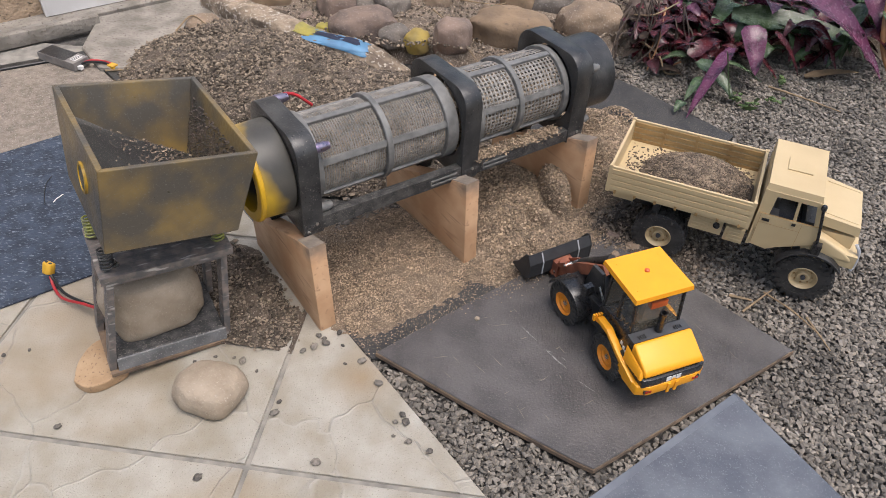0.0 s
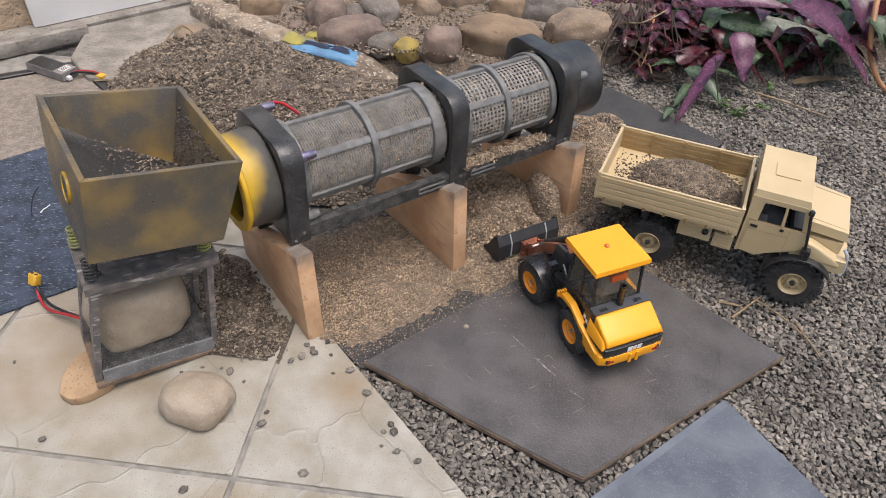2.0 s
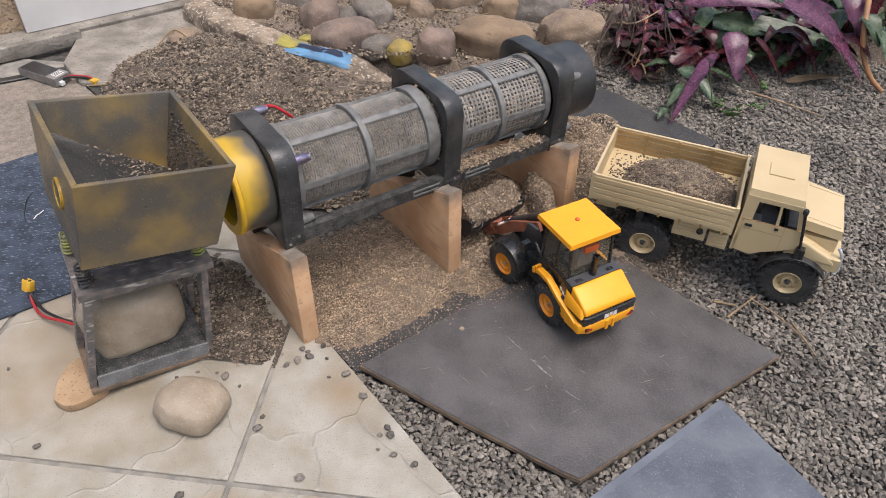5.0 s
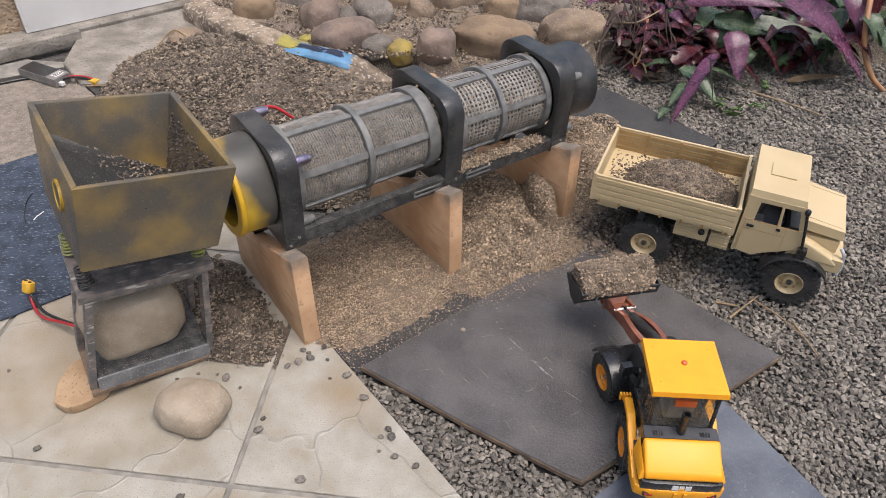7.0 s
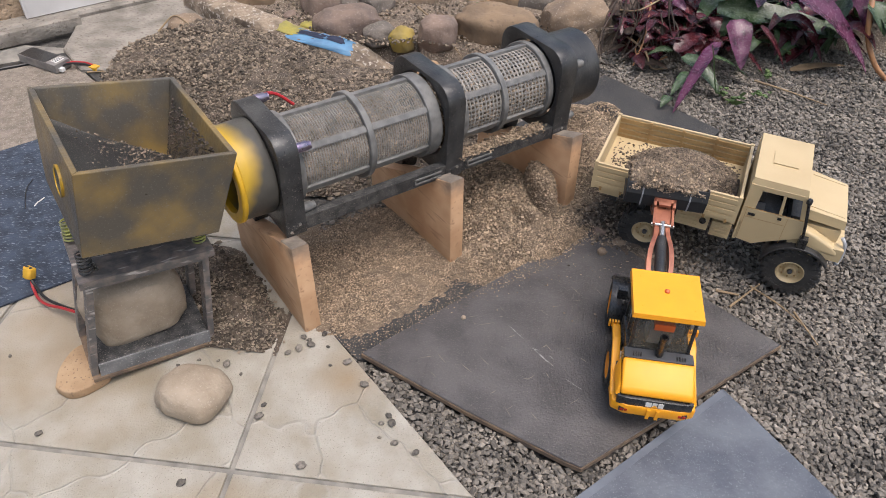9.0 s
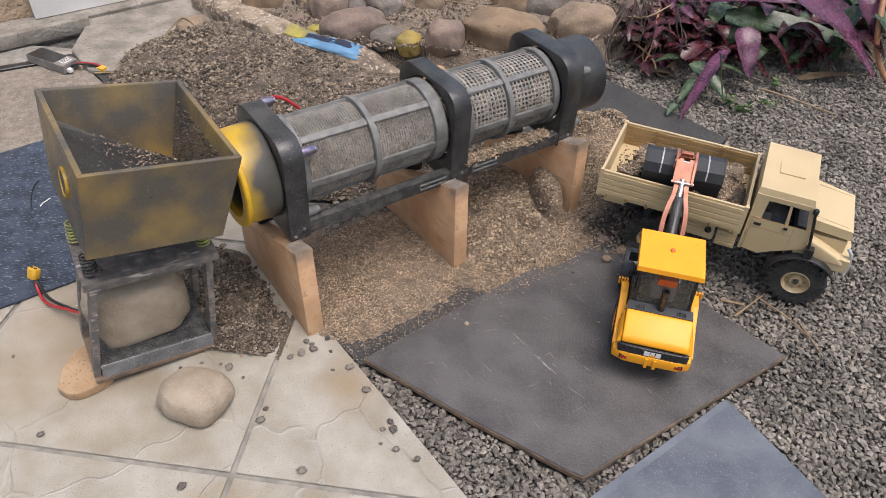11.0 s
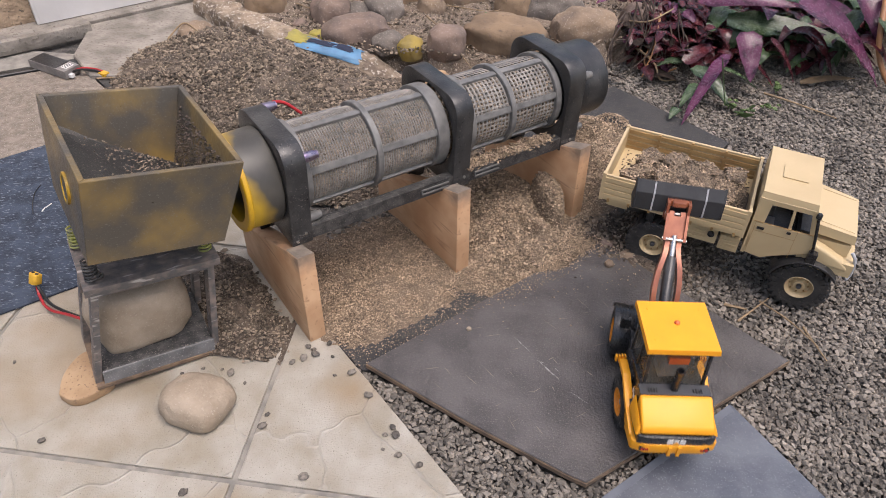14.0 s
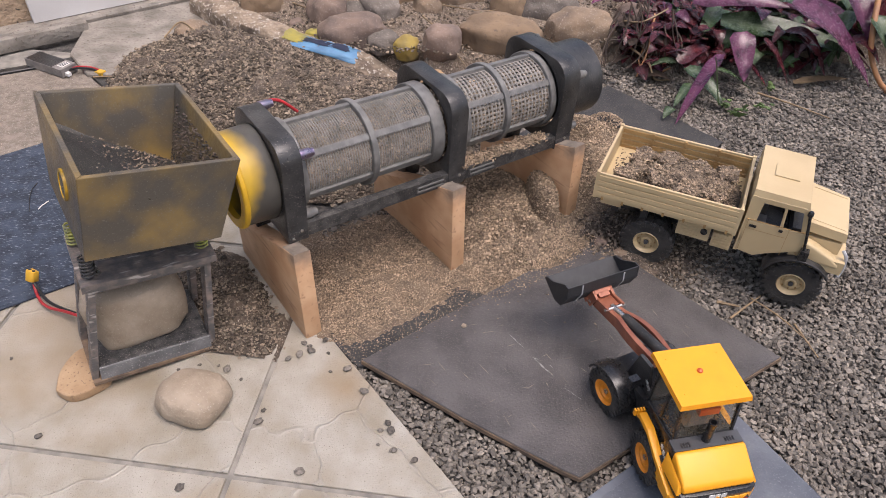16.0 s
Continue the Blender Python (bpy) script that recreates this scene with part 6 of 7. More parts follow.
    part("hydraulic_cylinder", bm, M["plastic"], boom, "black hydraulic cylinder", smooth=True)
    bm = bmesh.new()
    lathe(bm, [(0.074, 0.0045), (0.108, 0.0045), (0.109, 0.0001)], 14, "x", pose(0.004, 0, 0.012, 0, 2, 0))
    part("piston_rod", bm, M["steel"], boom, "bright steel piston rod", smooth=True)
    for x, z in ((0.106, 0.010), (ALEN, 0.0)):
        bm = bmesh.new()
        lathe(bm, [(-0.017, 0.0001), (-0.017, 0.0026), (0.017, 0.0026), (0.017, 0.0001)], 10, "y", pose(x, 0, z))
        part("pin", bm, M["steel"], boom, smooth=True)
    for s in (-1, 1):
        bm = bmesh.new()
        b2 = bmesh.new()
        box(b2, 0.104, ALEN - 0.002, s * 0.0138 - 0.0018, s * 0.0138 + 0.0018, 0.008, 0.0145, 0.0008)
        merge(bm, b2)
        part("tilt_link", bm, M["copper"], boom, smooth=True)
    bm = bmesh.new()
    box(bm, 0.107, ALEN - 0.004, -0.0118, 0.0118, 0.0065, 0.0095, 0.0008)
    part("link_plate", bm, M["copper"], boom, smooth=True)
    # bucket, its origin at the pin
    up = 0.015
    sh = lambda pts: [(0.0085 + (a - 0.0085) * 0.9, b * 0.85 + up - 0.002) for a, b in pts]
    bm = bmesh.new()
    W = 0.060
    prof = [(0.064, -0.028), (0.024, -0.031), (0.0085, -0.020), (0.0085, 0.012), (0.019, 0.031)]
    inner = [(0.021, 0.0298), (0.0108, 0.011), (0.0108, -0.0192), (0.025, -0.0288), (0.064, -0.0263)]
    prism(bm, sh(prof + inner), -W, W, "y", 0.0004)
    bucket = part("bucket", bm, M["bucket"], th, "scuffed black loader bucket")
    for s in (-1, 1):
        bm = bmesh.new()
        prism(bm, sh([(0.064, -0.0285), (0.024, -0.0315), (0.0080, -0.020), (0.0080, 0.012), (0.019, 0.0325), (0.028, 0.028), (0.048, -0.008), (0.062, -0.021)]), *sorted((s * W, s * (W + 0.0024))), "y", 0.0005)
        part("bucket_side", bm, M["bucket"], bucket)
        bm = bmesh.new()
        line = [(0.0178, 0.0290), (0.0083, 0.0115), (0.0083, -0.0202), (0.0225, -0.0303)]
        prism(bm, sh([(a - 0.0009, b) for a, b in line] + [(a + 0.0008, b) for a, b in reversed(line)]), s * 0.036 - 0.0011, s * 0.036 + 0.0011, "y")
        part("stripe", bm, M["silver"], bucket, "silver stripe")
    bm = bmesh.new()
    for q in (-1, 1):
        box(bm, -0.006, 0.010, *sorted((q * 0.0165, q * 0.0125)), -0.008, 0.020, 0.001)
    box(bm, 0.002, 0.010, -0.016, 0.016, 0.012, 0.020, 0.001)
    box(bm, 0.003, 0.010, -0.018, 0.018, -0.010, -0.002, 0.001)
    box(bm, -0.004, 0.004, -0.009, 0.009, 0.014, 0.020, 0.001)
    part("coupler", bm, M["copper"], bucket, "copper-brown coupler bracket")
    return th, front, wheels, boom, bucket


LOADER, FRONT, WHEELS, BOOM, BUCKET = loader()


def scoop_lump(y0, y1, z0, z1, seed):
    """One lump of the scoop of damp sand, its origin at the bucket's pin; y0 to z1 are its share of the scoop."""
    bm = bmesh.new()
    bmesh.ops.create_cube(bm, size=1.0)
    bmesh.ops.subdivide_edges(bm, edges=bm.edges[:], cuts=11, use_grid_fill=True)
    for v in bm.verts:
        x, y, z = v.co.x, y0 + (y1 - y0) * (v.co.y + 0.5), z0 + (z1 - z0) * (v.co.z + 0.5)
        k = 0.5 + 0.5 * (z + 0.5)
        p = Vector((0.040 + x * 0.050, y * 0.119, 0.004 + z * 0.056))
        p += Vector([noise.fractal((p.x * 60 + a, p.y * 60 + b, p.z * 60), 1, 2, 4) for a, b in ((0, 0), (9, 0), (0, 5))]) * 0.0045
        if p.x > 0.03 and p.z < 0.0:
            p.x = min(p.x, 0.062 + p.z * 0.1)
        p.x = max(p.x, 0.0145 + max(0.0, -p.z - 0.018))
        if p.z > 0:
            p.z *= 1.0 - 0.32 * min(1, abs(p.y) / 0.06) ** 4 - 0.30 * min(1, abs(p.x - 0.038) / 0.027) ** 3
        p.z = max(p.z, -0.027)
        p.z += 0.009 * noise.noise((p.y * 35, p.x * 30, 4)) * k
        p.y *= 0.94
        p.z += 0.015
        v.co = p
    mid = sum((v.co for v in bm.verts), Vector()) / len(bm.verts)
    rng = np.random.default_rng(seed)
    skin = [v.co + (v.co - mid) * 0.02 for v in bm.verts if v.co.z > mid.z or z0 > -0.4]
    sp = np.array([skin[i] for i in rng.integers(0, len(skin), 900)]) + rng.normal(0, 0.0012, (900, 3))
    th = tagged(part("lump_of_sand", bm, M["load"], smooth=True), "lump of damp tan sand scooped up by the bucket", "sand", "lumps of the scooped sand")
    scatter("grains", M["grain_damp"], sp, 0.0038, "", "", th, 0.8, seed + 1)
    return th, mid


LUMPS = [scoop_lump(-0.5 + 0.25 * i, -0.25 + 0.25 * i, a, b, 17 + 2 * i + 20 * (a > -0.4)) for i in range(4) for a, b in ((-0.5, 0.0), (0.0, 0.5))]


# ---- loose stones, grains and clutter ----
def spots_in(x0, x1, y0, y1, step, seed, keep, z, jitter=0.6):
    rng = np.random.default_rng(seed)
    gx, gy = np.meshgrid(np.arange(x0, x1, step), np.arange(y0, y1, step))
    x = gx.ravel() + rng.uniform(-jitter, jitter, gx.size) * step
    y = gy.ravel() + rng.uniform(-jitter, jitter, gx.size) * step
    k = keep(x, y)
    x, y = x[k], y[k]
    return np.stack([x, y, z(x, y) if callable(z) else z + rng.uniform(-0.003, 0.003, len(x))], -1)


def tiled(x, y):
    return (EDGE_B.x - EDGE_A.x) * (y - EDGE_A.y) - (EDGE_B.y - EDGE_A.y) * (x - EDGE_A.x) < 0


VIEW = [(0.05, -0.25), (0.78, -0.25), (1.02, 0.1), (1.62, 1.95), (-0.55, 1.75), (-0.6, 0.9), (0.0, 0.33)]
BEHIND = [(-0.5, 1.30), (-0.20, 1.13), (0.0, 1.08), (0.42, 1.15), (0.56, 1.30), (0.75, 1.40), (1.3, 1.5), (2.4, 1.5), (2.6, 3.0), (-0.7, 3.0)]


def open_gravel(x, y):
    return inside(x, y, VIEW) & ~tiled(x, y) & ~inside(x, y, BOARD) & ~inside(x, y, SLATE) & ~inside(x, y, FELT) & ~inside(x, y, BEHIND)


scatter("gravel", M["gravel"], spots_in(0.0, 1.7, -0.3, 1.4, 0.0052, 41, open_gravel, -0.008), 0.0080, "grey crushed stone gravel", "gravel", None, 0.75, 42)
scatter("gravel", M["gravel"], spots_in(0.0, 1.7, -0.3, 1.4, 0.0086, 43, open_gravel, -0.004), 0.0088, "larger grey crushed stones on the gravel", "gravel", None, 0.72, 44)


def height(fn):
    return lambda x, y: np.array([fn(float(a), float(b)) for a, b in zip(x, y)])


def above(fn, lo):
    h = height(fn)
    return lambda x, y: (h(x, y) > lo)


thin = lambda share, k: (lambda x, y: k(x, y) & (np.random.default_rng(len(x)).uniform(0, 1, len(x)) < share))
scatter("dirt_crumbs", M["crumb"], spots_in(-0.85, 0.35, 0.6, 1.42, 0.0056, 52, above(back_pile, -0.014), height(lambda x, y: back_pile(x, y) + 0.003)), 0.0064, "grey-brown gravelly crumbs on the dirt heap", "dirt", None, 0.75, 53)
scatter("dirt_crumbs", M["crumb"], spots_in(-0.85, 0.35, 0.6, 1.42, 0.020, 54, above(back_pile, -0.012), height(lambda x, y: back_pile(x, y) + 0.004)), 0.0105, "lumps of earth on the dirt heap", "dirt", None, 0.8, 55)
scatter("dirt_crumbs", M["crumb"], spots_in(-0.26, 0.12, 0.2, 0.56, 0.0038, 56, above(small_pile, 0.0005), height(lambda x, y: small_pile(x, y) + 0.0020)), 0.0043, "crumbs of brown dirt on the tiles", "dirt", None, 0.8, 57)
scatter("dirt_crumbs", M["crumb"], spots_in(-0.26, 0.12, 0.2, 0.56, 0.016, 58, thin(0.6, above(small_pile, -0.004)), height(lambda x, y: max(0.003, small_pile(x, y) + 0.003))), 0.0085, "small lumps of brown dirt", "dirt", None, 0.8, 59)
scatter("dirt_crumbs", M["crumb"], spots_in(0.36, 0.78, 0.42, 0.82, 0.0060, 60, above(truck_dirt, -0.012), height(lambda x, y: truck_dirt(x, y) + 0.003)), 0.0066, "brown crumbs under the truck", "dirt", None, 0.8, 61)
scatter("sand_grains", M["grain"], spots_in(-0.1, 0.75, 0.2, 1.02, 0.0027, 62, lambda x, y: above(sand_all, -0.001)(x, y) & ~above(sand_pile, 0.004)(x, y), height(lambda x, y: sand_all(x, y) + 0.0010)), 0.0028, "loose tan sand grains", "sand", None, 0.85, 63)
scatter("sand_grains", M["grain_damp"], spots_in(0.1, 0.75, 0.25, 1.05, 0.0042, 64, above(sand_pile, 0.0), height(lambda x, y: sand_all(x, y) + 0.0018)), 0.0047, "small lumps of damp sand", "sand", None, 0.85, 65)
scatter("sand_grains", M["grain"], spots_in(0.0, 0.62, 0.17, 0.62, 0.0034, 66, lambda x, y: (inside(x, y, FELT) & (np.random.default_rng(5).uniform(0, 1, len(x)) < np.clip(0.9 + 38 * height(sand_all)(x, y), 0.06, 0.95))) | (inside(x, y, BOARD) & (x * 0.45 + (y - 0.55) * -1 < 0.35) & (np.random.default_rng(3).uniform(0, 1, len(x)) < 0.05)), height(lambda x, y: max(0.0, sand_all(x, y)) + (0.0125 if inside(np.array(x), np.array(y), BOARD) else 0.0002))), 0.0021, "stray sand grains on the felt and board", "sand", None, 0.7, 67)
scatter("soil_crumbs", M["crumb"], spots_in(-0.7, 1.5, 1.1, 1.9, 0.011, 68, lambda x, y: inside(x, y, BED), height(lambda x, y: 0.05 + 0.02 * float(noise.noise((x * 6, y * 6, 1))))), 0.0075, "crumbs of dry garden soil", "soil", None, 0.8, 69)

scatter("dirt_crumbs", M["crumb"], spots_in(0.30, 0.62, 0.30, 0.58, 0.0075, 80, lambda x, y: inside(x, y, BOARD) & (np.random.default_rng(81).uniform(0, 1, len(x)) < np.clip(0.26 - 2.4 * np.hypot(x - 0.47, y - 0.54), 0.015, 0.5)), 0.0128), 0.0042, "crumbs of earth scattered on the board", "dirt", None, 0.7, 82)
nr = np.random.default_rng(77)
ru = nr.uniform(0.30, 0.488, 2600)
rx, ry = uv(ru, nr.normal(0.058, 0.006, 2600))
scatter("sand_grains", M["grain_damp"], np.stack([rx, ry, 0.185 - 0.0335 * ru + np.abs(nr.normal(0, 0.004, 2600))], -1), 0.0034, "sand spilled along the frame rail", "sand", None, 0.85, 78)
PEB = []
for k in range(4):
    b2 = bmesh.new()
    bmesh.ops.create_icosphere(b2, subdivisions=2, radius=1.0)
    rng = random.Random(70 + k)
    for v in b2.verts:
        v.co *= rng.uniform(0.92, 1.08) * (1 + 0.45 * noise.noise(v.co * 1.1 + Vector((k * 7.0, 0, 0))))
        v.co.z = v.co.z * 0.6
    lo = min(v.co.z for v in b2.verts)
    for v in b2.verts:
        v.co = Vector((v.co.x * 1.25, v.co.y, v.co.z - lo)) * 0.0055
    me = bpy.data.meshes.new("pebble")
    b2.to_mesh(me)
    b2.free()
    me.materials.append(M["pebble"])
    PEB.append(me)
rng = random.Random(7)
for x, y in ((-0.426, 0.127), (-0.394, 0.143), (-0.28, 0.02), (-0.109, 0.174), (-0.08, 0.176), (-0.038, 0.156), (0.012, 0.107), (0.011, 0.087), (0.185, 0.098), (0.193, 0.112), (0.2, 0.1), (0.186, 0.075), (0.209, 0.069),
             (0.091, 0.018), (-0.058, -0.027), (0.036, 0.239), (0.067, 0.25), (0.046, 0.235), (0.148, 0.161), (-0.065, 0.171), (-0.137, 0.16), (0.24, 0.058), (0.051, 0.225), (0.114, 0.199), (0.02, 0.205), (0.035, 0.215), (0.078, 0.225), (0.09, 0.19)):
    ob = tagged(new("pebble", PEB[rng.randrange(4)]), "small grey-brown stone chip on the tiles", "pebble", "stone chips on the tiles")
    s = rng.choice((0.45, 0.6, 0.8, 1.0, 1.0))
    ob.matrix_basis = pose(x, y, 0.0, 0, 0, rng.uniform(0, 360)) @ Matrix.Diagonal((s, s, s, 1))
for x, y, z, s, mt in ((0.539, 0.525, 0.0, 0.014, "rock"), (0.508, 0.490, 0.0117, 0.008, "rock"), (0.505, 0.548, 0.0, 0.014, "rock_red"), (0.281, 0.303, 0.0117, 0.004, "stone")):
    stone(x, y, z, s, s * 0.8, s * 0.75, 30, int(x * 1000), M[mt], "lump", "small lump of dry brown earth", rough=0.3, category="lump")


# ---- batteries, plugs and wires ----
def plug_thing(name, label, m, leads):
    th = empty(name, label, "connector", m=m)
    bm = bmesh.new()
    prism(bm, [(-0.008, -0.006), (0.008, -0.006), (0.008, 0.003), (0.004, 0.0065), (-0.004, 0.0065), (-0.008, 0.003)], -0.008, 0.008, "y", 0.0012)
    part("plug", bm, M["plug"], th, "yellow two-pin plug", smooth=True)
    bm = bmesh.new()
    for s in (-1, 1):
        lathe(bm, [(0.008, 0.0001), (0.008, 0.0024), (0.0088, 0.0024), (0.0088, 0.0001)], 10, "y", pose(s * 0.0038, 0, 0))
    part("socket_hole", bm, M["cable_black"], th)
    for pts, mt in leads:
        bm = bmesh.new()
        tube(bm, curve_pts(pts, 6), 0.0021, 7)
        part("lead", bm, M[mt], th, "red lead" if mt == "cable_red" else "black lead", smooth=True)
    return th


def battery():
    a = math.degrees(math.atan2(-0.048, 0.131))
    th = empty("battery_pack", "grey battery pack with red and black leads on the mat", "battery", m=pose(-0.80, 0.995, 0.009, 0, 0, a))
    bm = bmesh.new()
    box(bm, -0.062, 0.062, -0.022, 0.022, 0.0, 0.02, 0.003)
    part("pack", bm, M["foil"], th, smooth=True)
    bm = bmesh.new()
    box(bm, -0.058, 0.030, -0.0205, 0.0205, 0.0198, 0.0208, 0.0004)
    part("carbon_label", bm, M["plastic"], th, "dark weave-pattern label")
    bm = bmesh.new()
    box(bm, 0.036, 0.054, -0.010, 0.014, 0.0198, 0.0206, 0.0003)
    part("white_label", bm, M["label_white"], th, "small white label")
    for k in range(3):
        bm = bmesh.new()
        box(bm, 0.038 + 0.005 * k, 0.0405 + 0.005 * k, -0.008, 0.012, 0.0205, 0.0209)
        part("print_bar", bm, M["grey"], th)
    for y, mt, e in ((0.008, "cable_red", 0.004), (0.0, "cable_black", -0.002)):
        bm = bmesh.new()
        tube(bm, curve_pts([(0.06, y, 0.010), (0.075, y + 0.012, 0.014), (0.10, 0.030 + e, 0.012), (0.118, 0.034 + e, 0.009)], 6), 0.0026, 7)
        part("lead", bm, M[mt], th, smooth=True)
    bm = bmesh.new()
    box(bm, 0.060, 0.072, -0.014, -0.004, 0.002, 0.010, 0.001)
    part("balance_plug", bm, M["label_white"], th, "small white balance plug")
    bm = bmesh.new()
    box(bm, 0.116, 0.136, 0.026, 0.042, 0.0, 0.010, 0.0015)
    part("power_plug", bm, M["plug"], th, "yellow power plug", smooth=True)
    return th


battery()
PLUG = pose(-0.437, 0.291, 0.030) @ Matrix.Diagonal((1.15, 1.15, 1.15, 1)) @ pose(0, 0, 0, 65, 0, -20)
to_plug = lambda pts: [tuple(PLUG.inverted() @ Vector(p)) for p in pts]
plug_thing("power_lead", "yellow plug on red and black leads beside the stand", PLUG,
           [(to_plug([(-0.434, 0.288, 0.024), (-0.428, 0.276, 0.012), (-0.408, 0.256, 0.008), (-0.384, 0.242, 0.012), (-0.350, 0.230, 0.022), (-0.312, 0.214, 0.034)]), "cable_red"), (to_plug([(-0.438, 0.288, 0.024), (-0.424, 0.278, 0.016), (-0.405, 0.262, 0.014), (-0.385, 0.250, 0.014), (-0.350, 0.235, 0.020), (-0.312, 0.218, 0.032)]), "cable_black")])
bm = bmesh.new()
pts = [Vector((*uv(u, v), z)) for u, v, z in ((0.02, 0.200, 0.292), (0.04, 0.212, 0.300), (0.065, 0.214, 0.294), (0.09, 0.208, 0.270))]
tube(bm, curve_pts(pts, 6), 0.0026, 7)
tagged(part("wire", bm, M["cable_red"], smooth=True), "red motor wire looped behind the screen", "wire")


# ---- plants ----
def leaf_mesh(bm, base, tip, width, arch, fold=0.22, n=12, twist=0.0, blunt=0.18):
    base, tip = Vector(base), Vector(tip)
    d = tip - base
    side = d.cross(Vector((0, 0, 1)))
    side = side.normalized() if side.length > 1e-6 else Vector((1, 0, 0))
    up = side.cross(d).normalized()
    if up.z < 0:
        up = -up
    side = Matrix.Rotation(twist, 3, d.normalized()) @ side
    up2 = Matrix.Rotation(twist, 3, d.normalized()) @ up
    rows = []
    lay = bm.verts.layers.float.get("across") or bm.verts.layers.float.new("across")
    for i in range(n + 1):
        t = i / n
        w = width * 0.72 * min(1.0, (t * 3 + 0.5)) * (1 - t ** 2.2) ** 0.8 * (1 + blunt)
        p = base + d * t + Vector((0, 0, 1)) * arch * math.sin(math.pi * t)
        wob = 0.06 * width * noise.noise((p.x * 40, p.y * 40, p.z * 40))
        rows.append([bm.verts.new(p + side * (k * w) + up2 * (abs(k) * w * fold + wob)) for k in (-1, -0.5, 0, 0.5, 1)])
        for v, k in zip(rows[-1], (-1, -0.5, 0, 0.5, 1)):
            v[lay] = k
    for a, b in zip(rows, rows[1:]):
        for k in range(4):
            bm.faces.new((a[k], a[k + 1], b[k + 1], b[k]))
    bmesh.ops.solidify(bm, geom=bm.faces[:], thickness=0.0012)


def plant(name, label, leaves, root):
    th = empty(name, label, "plant", m=Matrix.Translation(root))
    r = Vector(root)
    for base, tip, w, arch, mt, tw in leaves:
        bm = bmesh.new()
        leaf_mesh(bm, Vector(base) - r, Vector(tip) - r, w, arch, twist=tw)
        part("leaf", bm, M[mt], th, {"leaf_purple": "purple leaf", "leaf_green": "green leaf", "leaf_dark": "dark maroon leaf", "straw": "dry straw-coloured leaf", "twig": "withered dark brown leaf"}[mt], smooth=True)
    return th


BIG = [
    ((0.799, 1.193, 0.09), (0.689, 0.996, 0.004), 0.022, 0.012, "leaf_purple", 0.3), ((0.844, 1.257, 0.12), (0.866, 1.177, 0.03), 0.038, 0.010, "leaf_purple", 0.1),
    ((0.902, 1.251, 0.11), (0.984, 1.224, 0.012), 0.020, 0.012, "leaf_dark", 0.1), ((0.814, 1.340, 0.11), (1.169, 1.317, 0.06), 0.042, 0.012, "leaf_green", 0.5),
    ((0.952, 1.291, 0.19), (1.176, 1.224, 0.02), 0.056, 0.030, "leaf_purple", 0.2), ((0.740, 1.361, 0.15), (0.966, 1.331, 0.16), 0.034, 0.012, "leaf_purple", 0.6),
    ((1.135, 1.388, 0.14), (1.057, 1.268, 0.02), 0.027, 0.012, "leaf_green", 0.1), ((1.117, 1.396, 0.20), (1.171, 1.283, 0.09), 0.040, 0.012, "leaf_purple", 0.2),
    ((0.723, 1.173, 0.06), (0.810, 1.088, 0.006), 0.026, 0.014, "leaf_green", 0.2), ((0.777, 1.176, 0.06), (0.895, 1.169, 0.008), 0.025, 0.012, "leaf_green", -0.2),
    ((0.704, 1.213, 0.05), (0.642, 1.215, 0.03), 0.022, 0.008, "leaf_green", 0.0), ((0.735, 1.128, 0.04), (0.690, 1.062, 0.01), 0.017, 0.010, "leaf_green", 0.1),
    ((0.685, 1.044, 0.02), (0.663, 1.013, 0.006), 0.015, 0.006, "leaf_green", 0.0), ((0.705, 1.192, 0.06), (0.790, 1.270, 0.07), 0.024, 0.012, "leaf_dark", 0.3),
    ((1.157, 1.312, 0.16), (1.195, 1.261, 0.10), 0.030, 0.012, "leaf_green", 0.2), ((1.116, 1.397, 0.12), (1.093, 1.294, 0.03), 0.022, 0.012, "leaf_green", 0.2),
    ((1.208, 1.357, 0.10), (1.261, 1.323, 0.06), 0.028, 0.012, "leaf_green", 0.2), ((0.720, 1.230, 0.06), (0.760, 1.150, 0.02), 0.024, 0.010, "leaf_dark", 0.3),
    ((0.840, 1.270, 0.06), (0.930, 1.200, 0.01), 0.022, 0.012, "leaf_dark", -0.2), ((1.00, 1.330, 0.10), (1.080, 1.262, 0.02), 0.026, 0.016, "leaf_dark", 0.1),
    ((1.005, 1.245, 0.006), (1.145, 1.278, 0.012), 0.013, 0.006, "straw", 0.3), ((0.62, 1.205, 0.010), (0.70, 1.195, 0.010), 0.018, 0.012, "twig", 0.2), ((0.565, 1.43, 0.10), (0.49, 1.36, 0.12), 0.03, 0.01, "leaf_purple", 0.2),
]
rl = random.Random(90)
for k in range(95):
    cx, cy = rl.uniform(0.70, 1.5), rl.uniform(1.42, 1.9)
    a = rl.uniform(0, math.tau)
    ln = rl.uniform(0.12, 0.24)
    z0 = rl.uniform(0.03, 0.09)
    BIG.append(((cx, cy, z0), (cx + ln * math.cos(a), cy + ln * math.sin(a) * 0.7 - 0.05, max(0.03, z0 + rl.uniform(-0.04, 0.06))), rl.uniform(0.032, 0.05), rl.uniform(0.02, 0.06), rl.choice(("leaf_purple", "leaf_green", "leaf_green", "leaf_dark")), rl.uniform(-0.5, 0.5)))
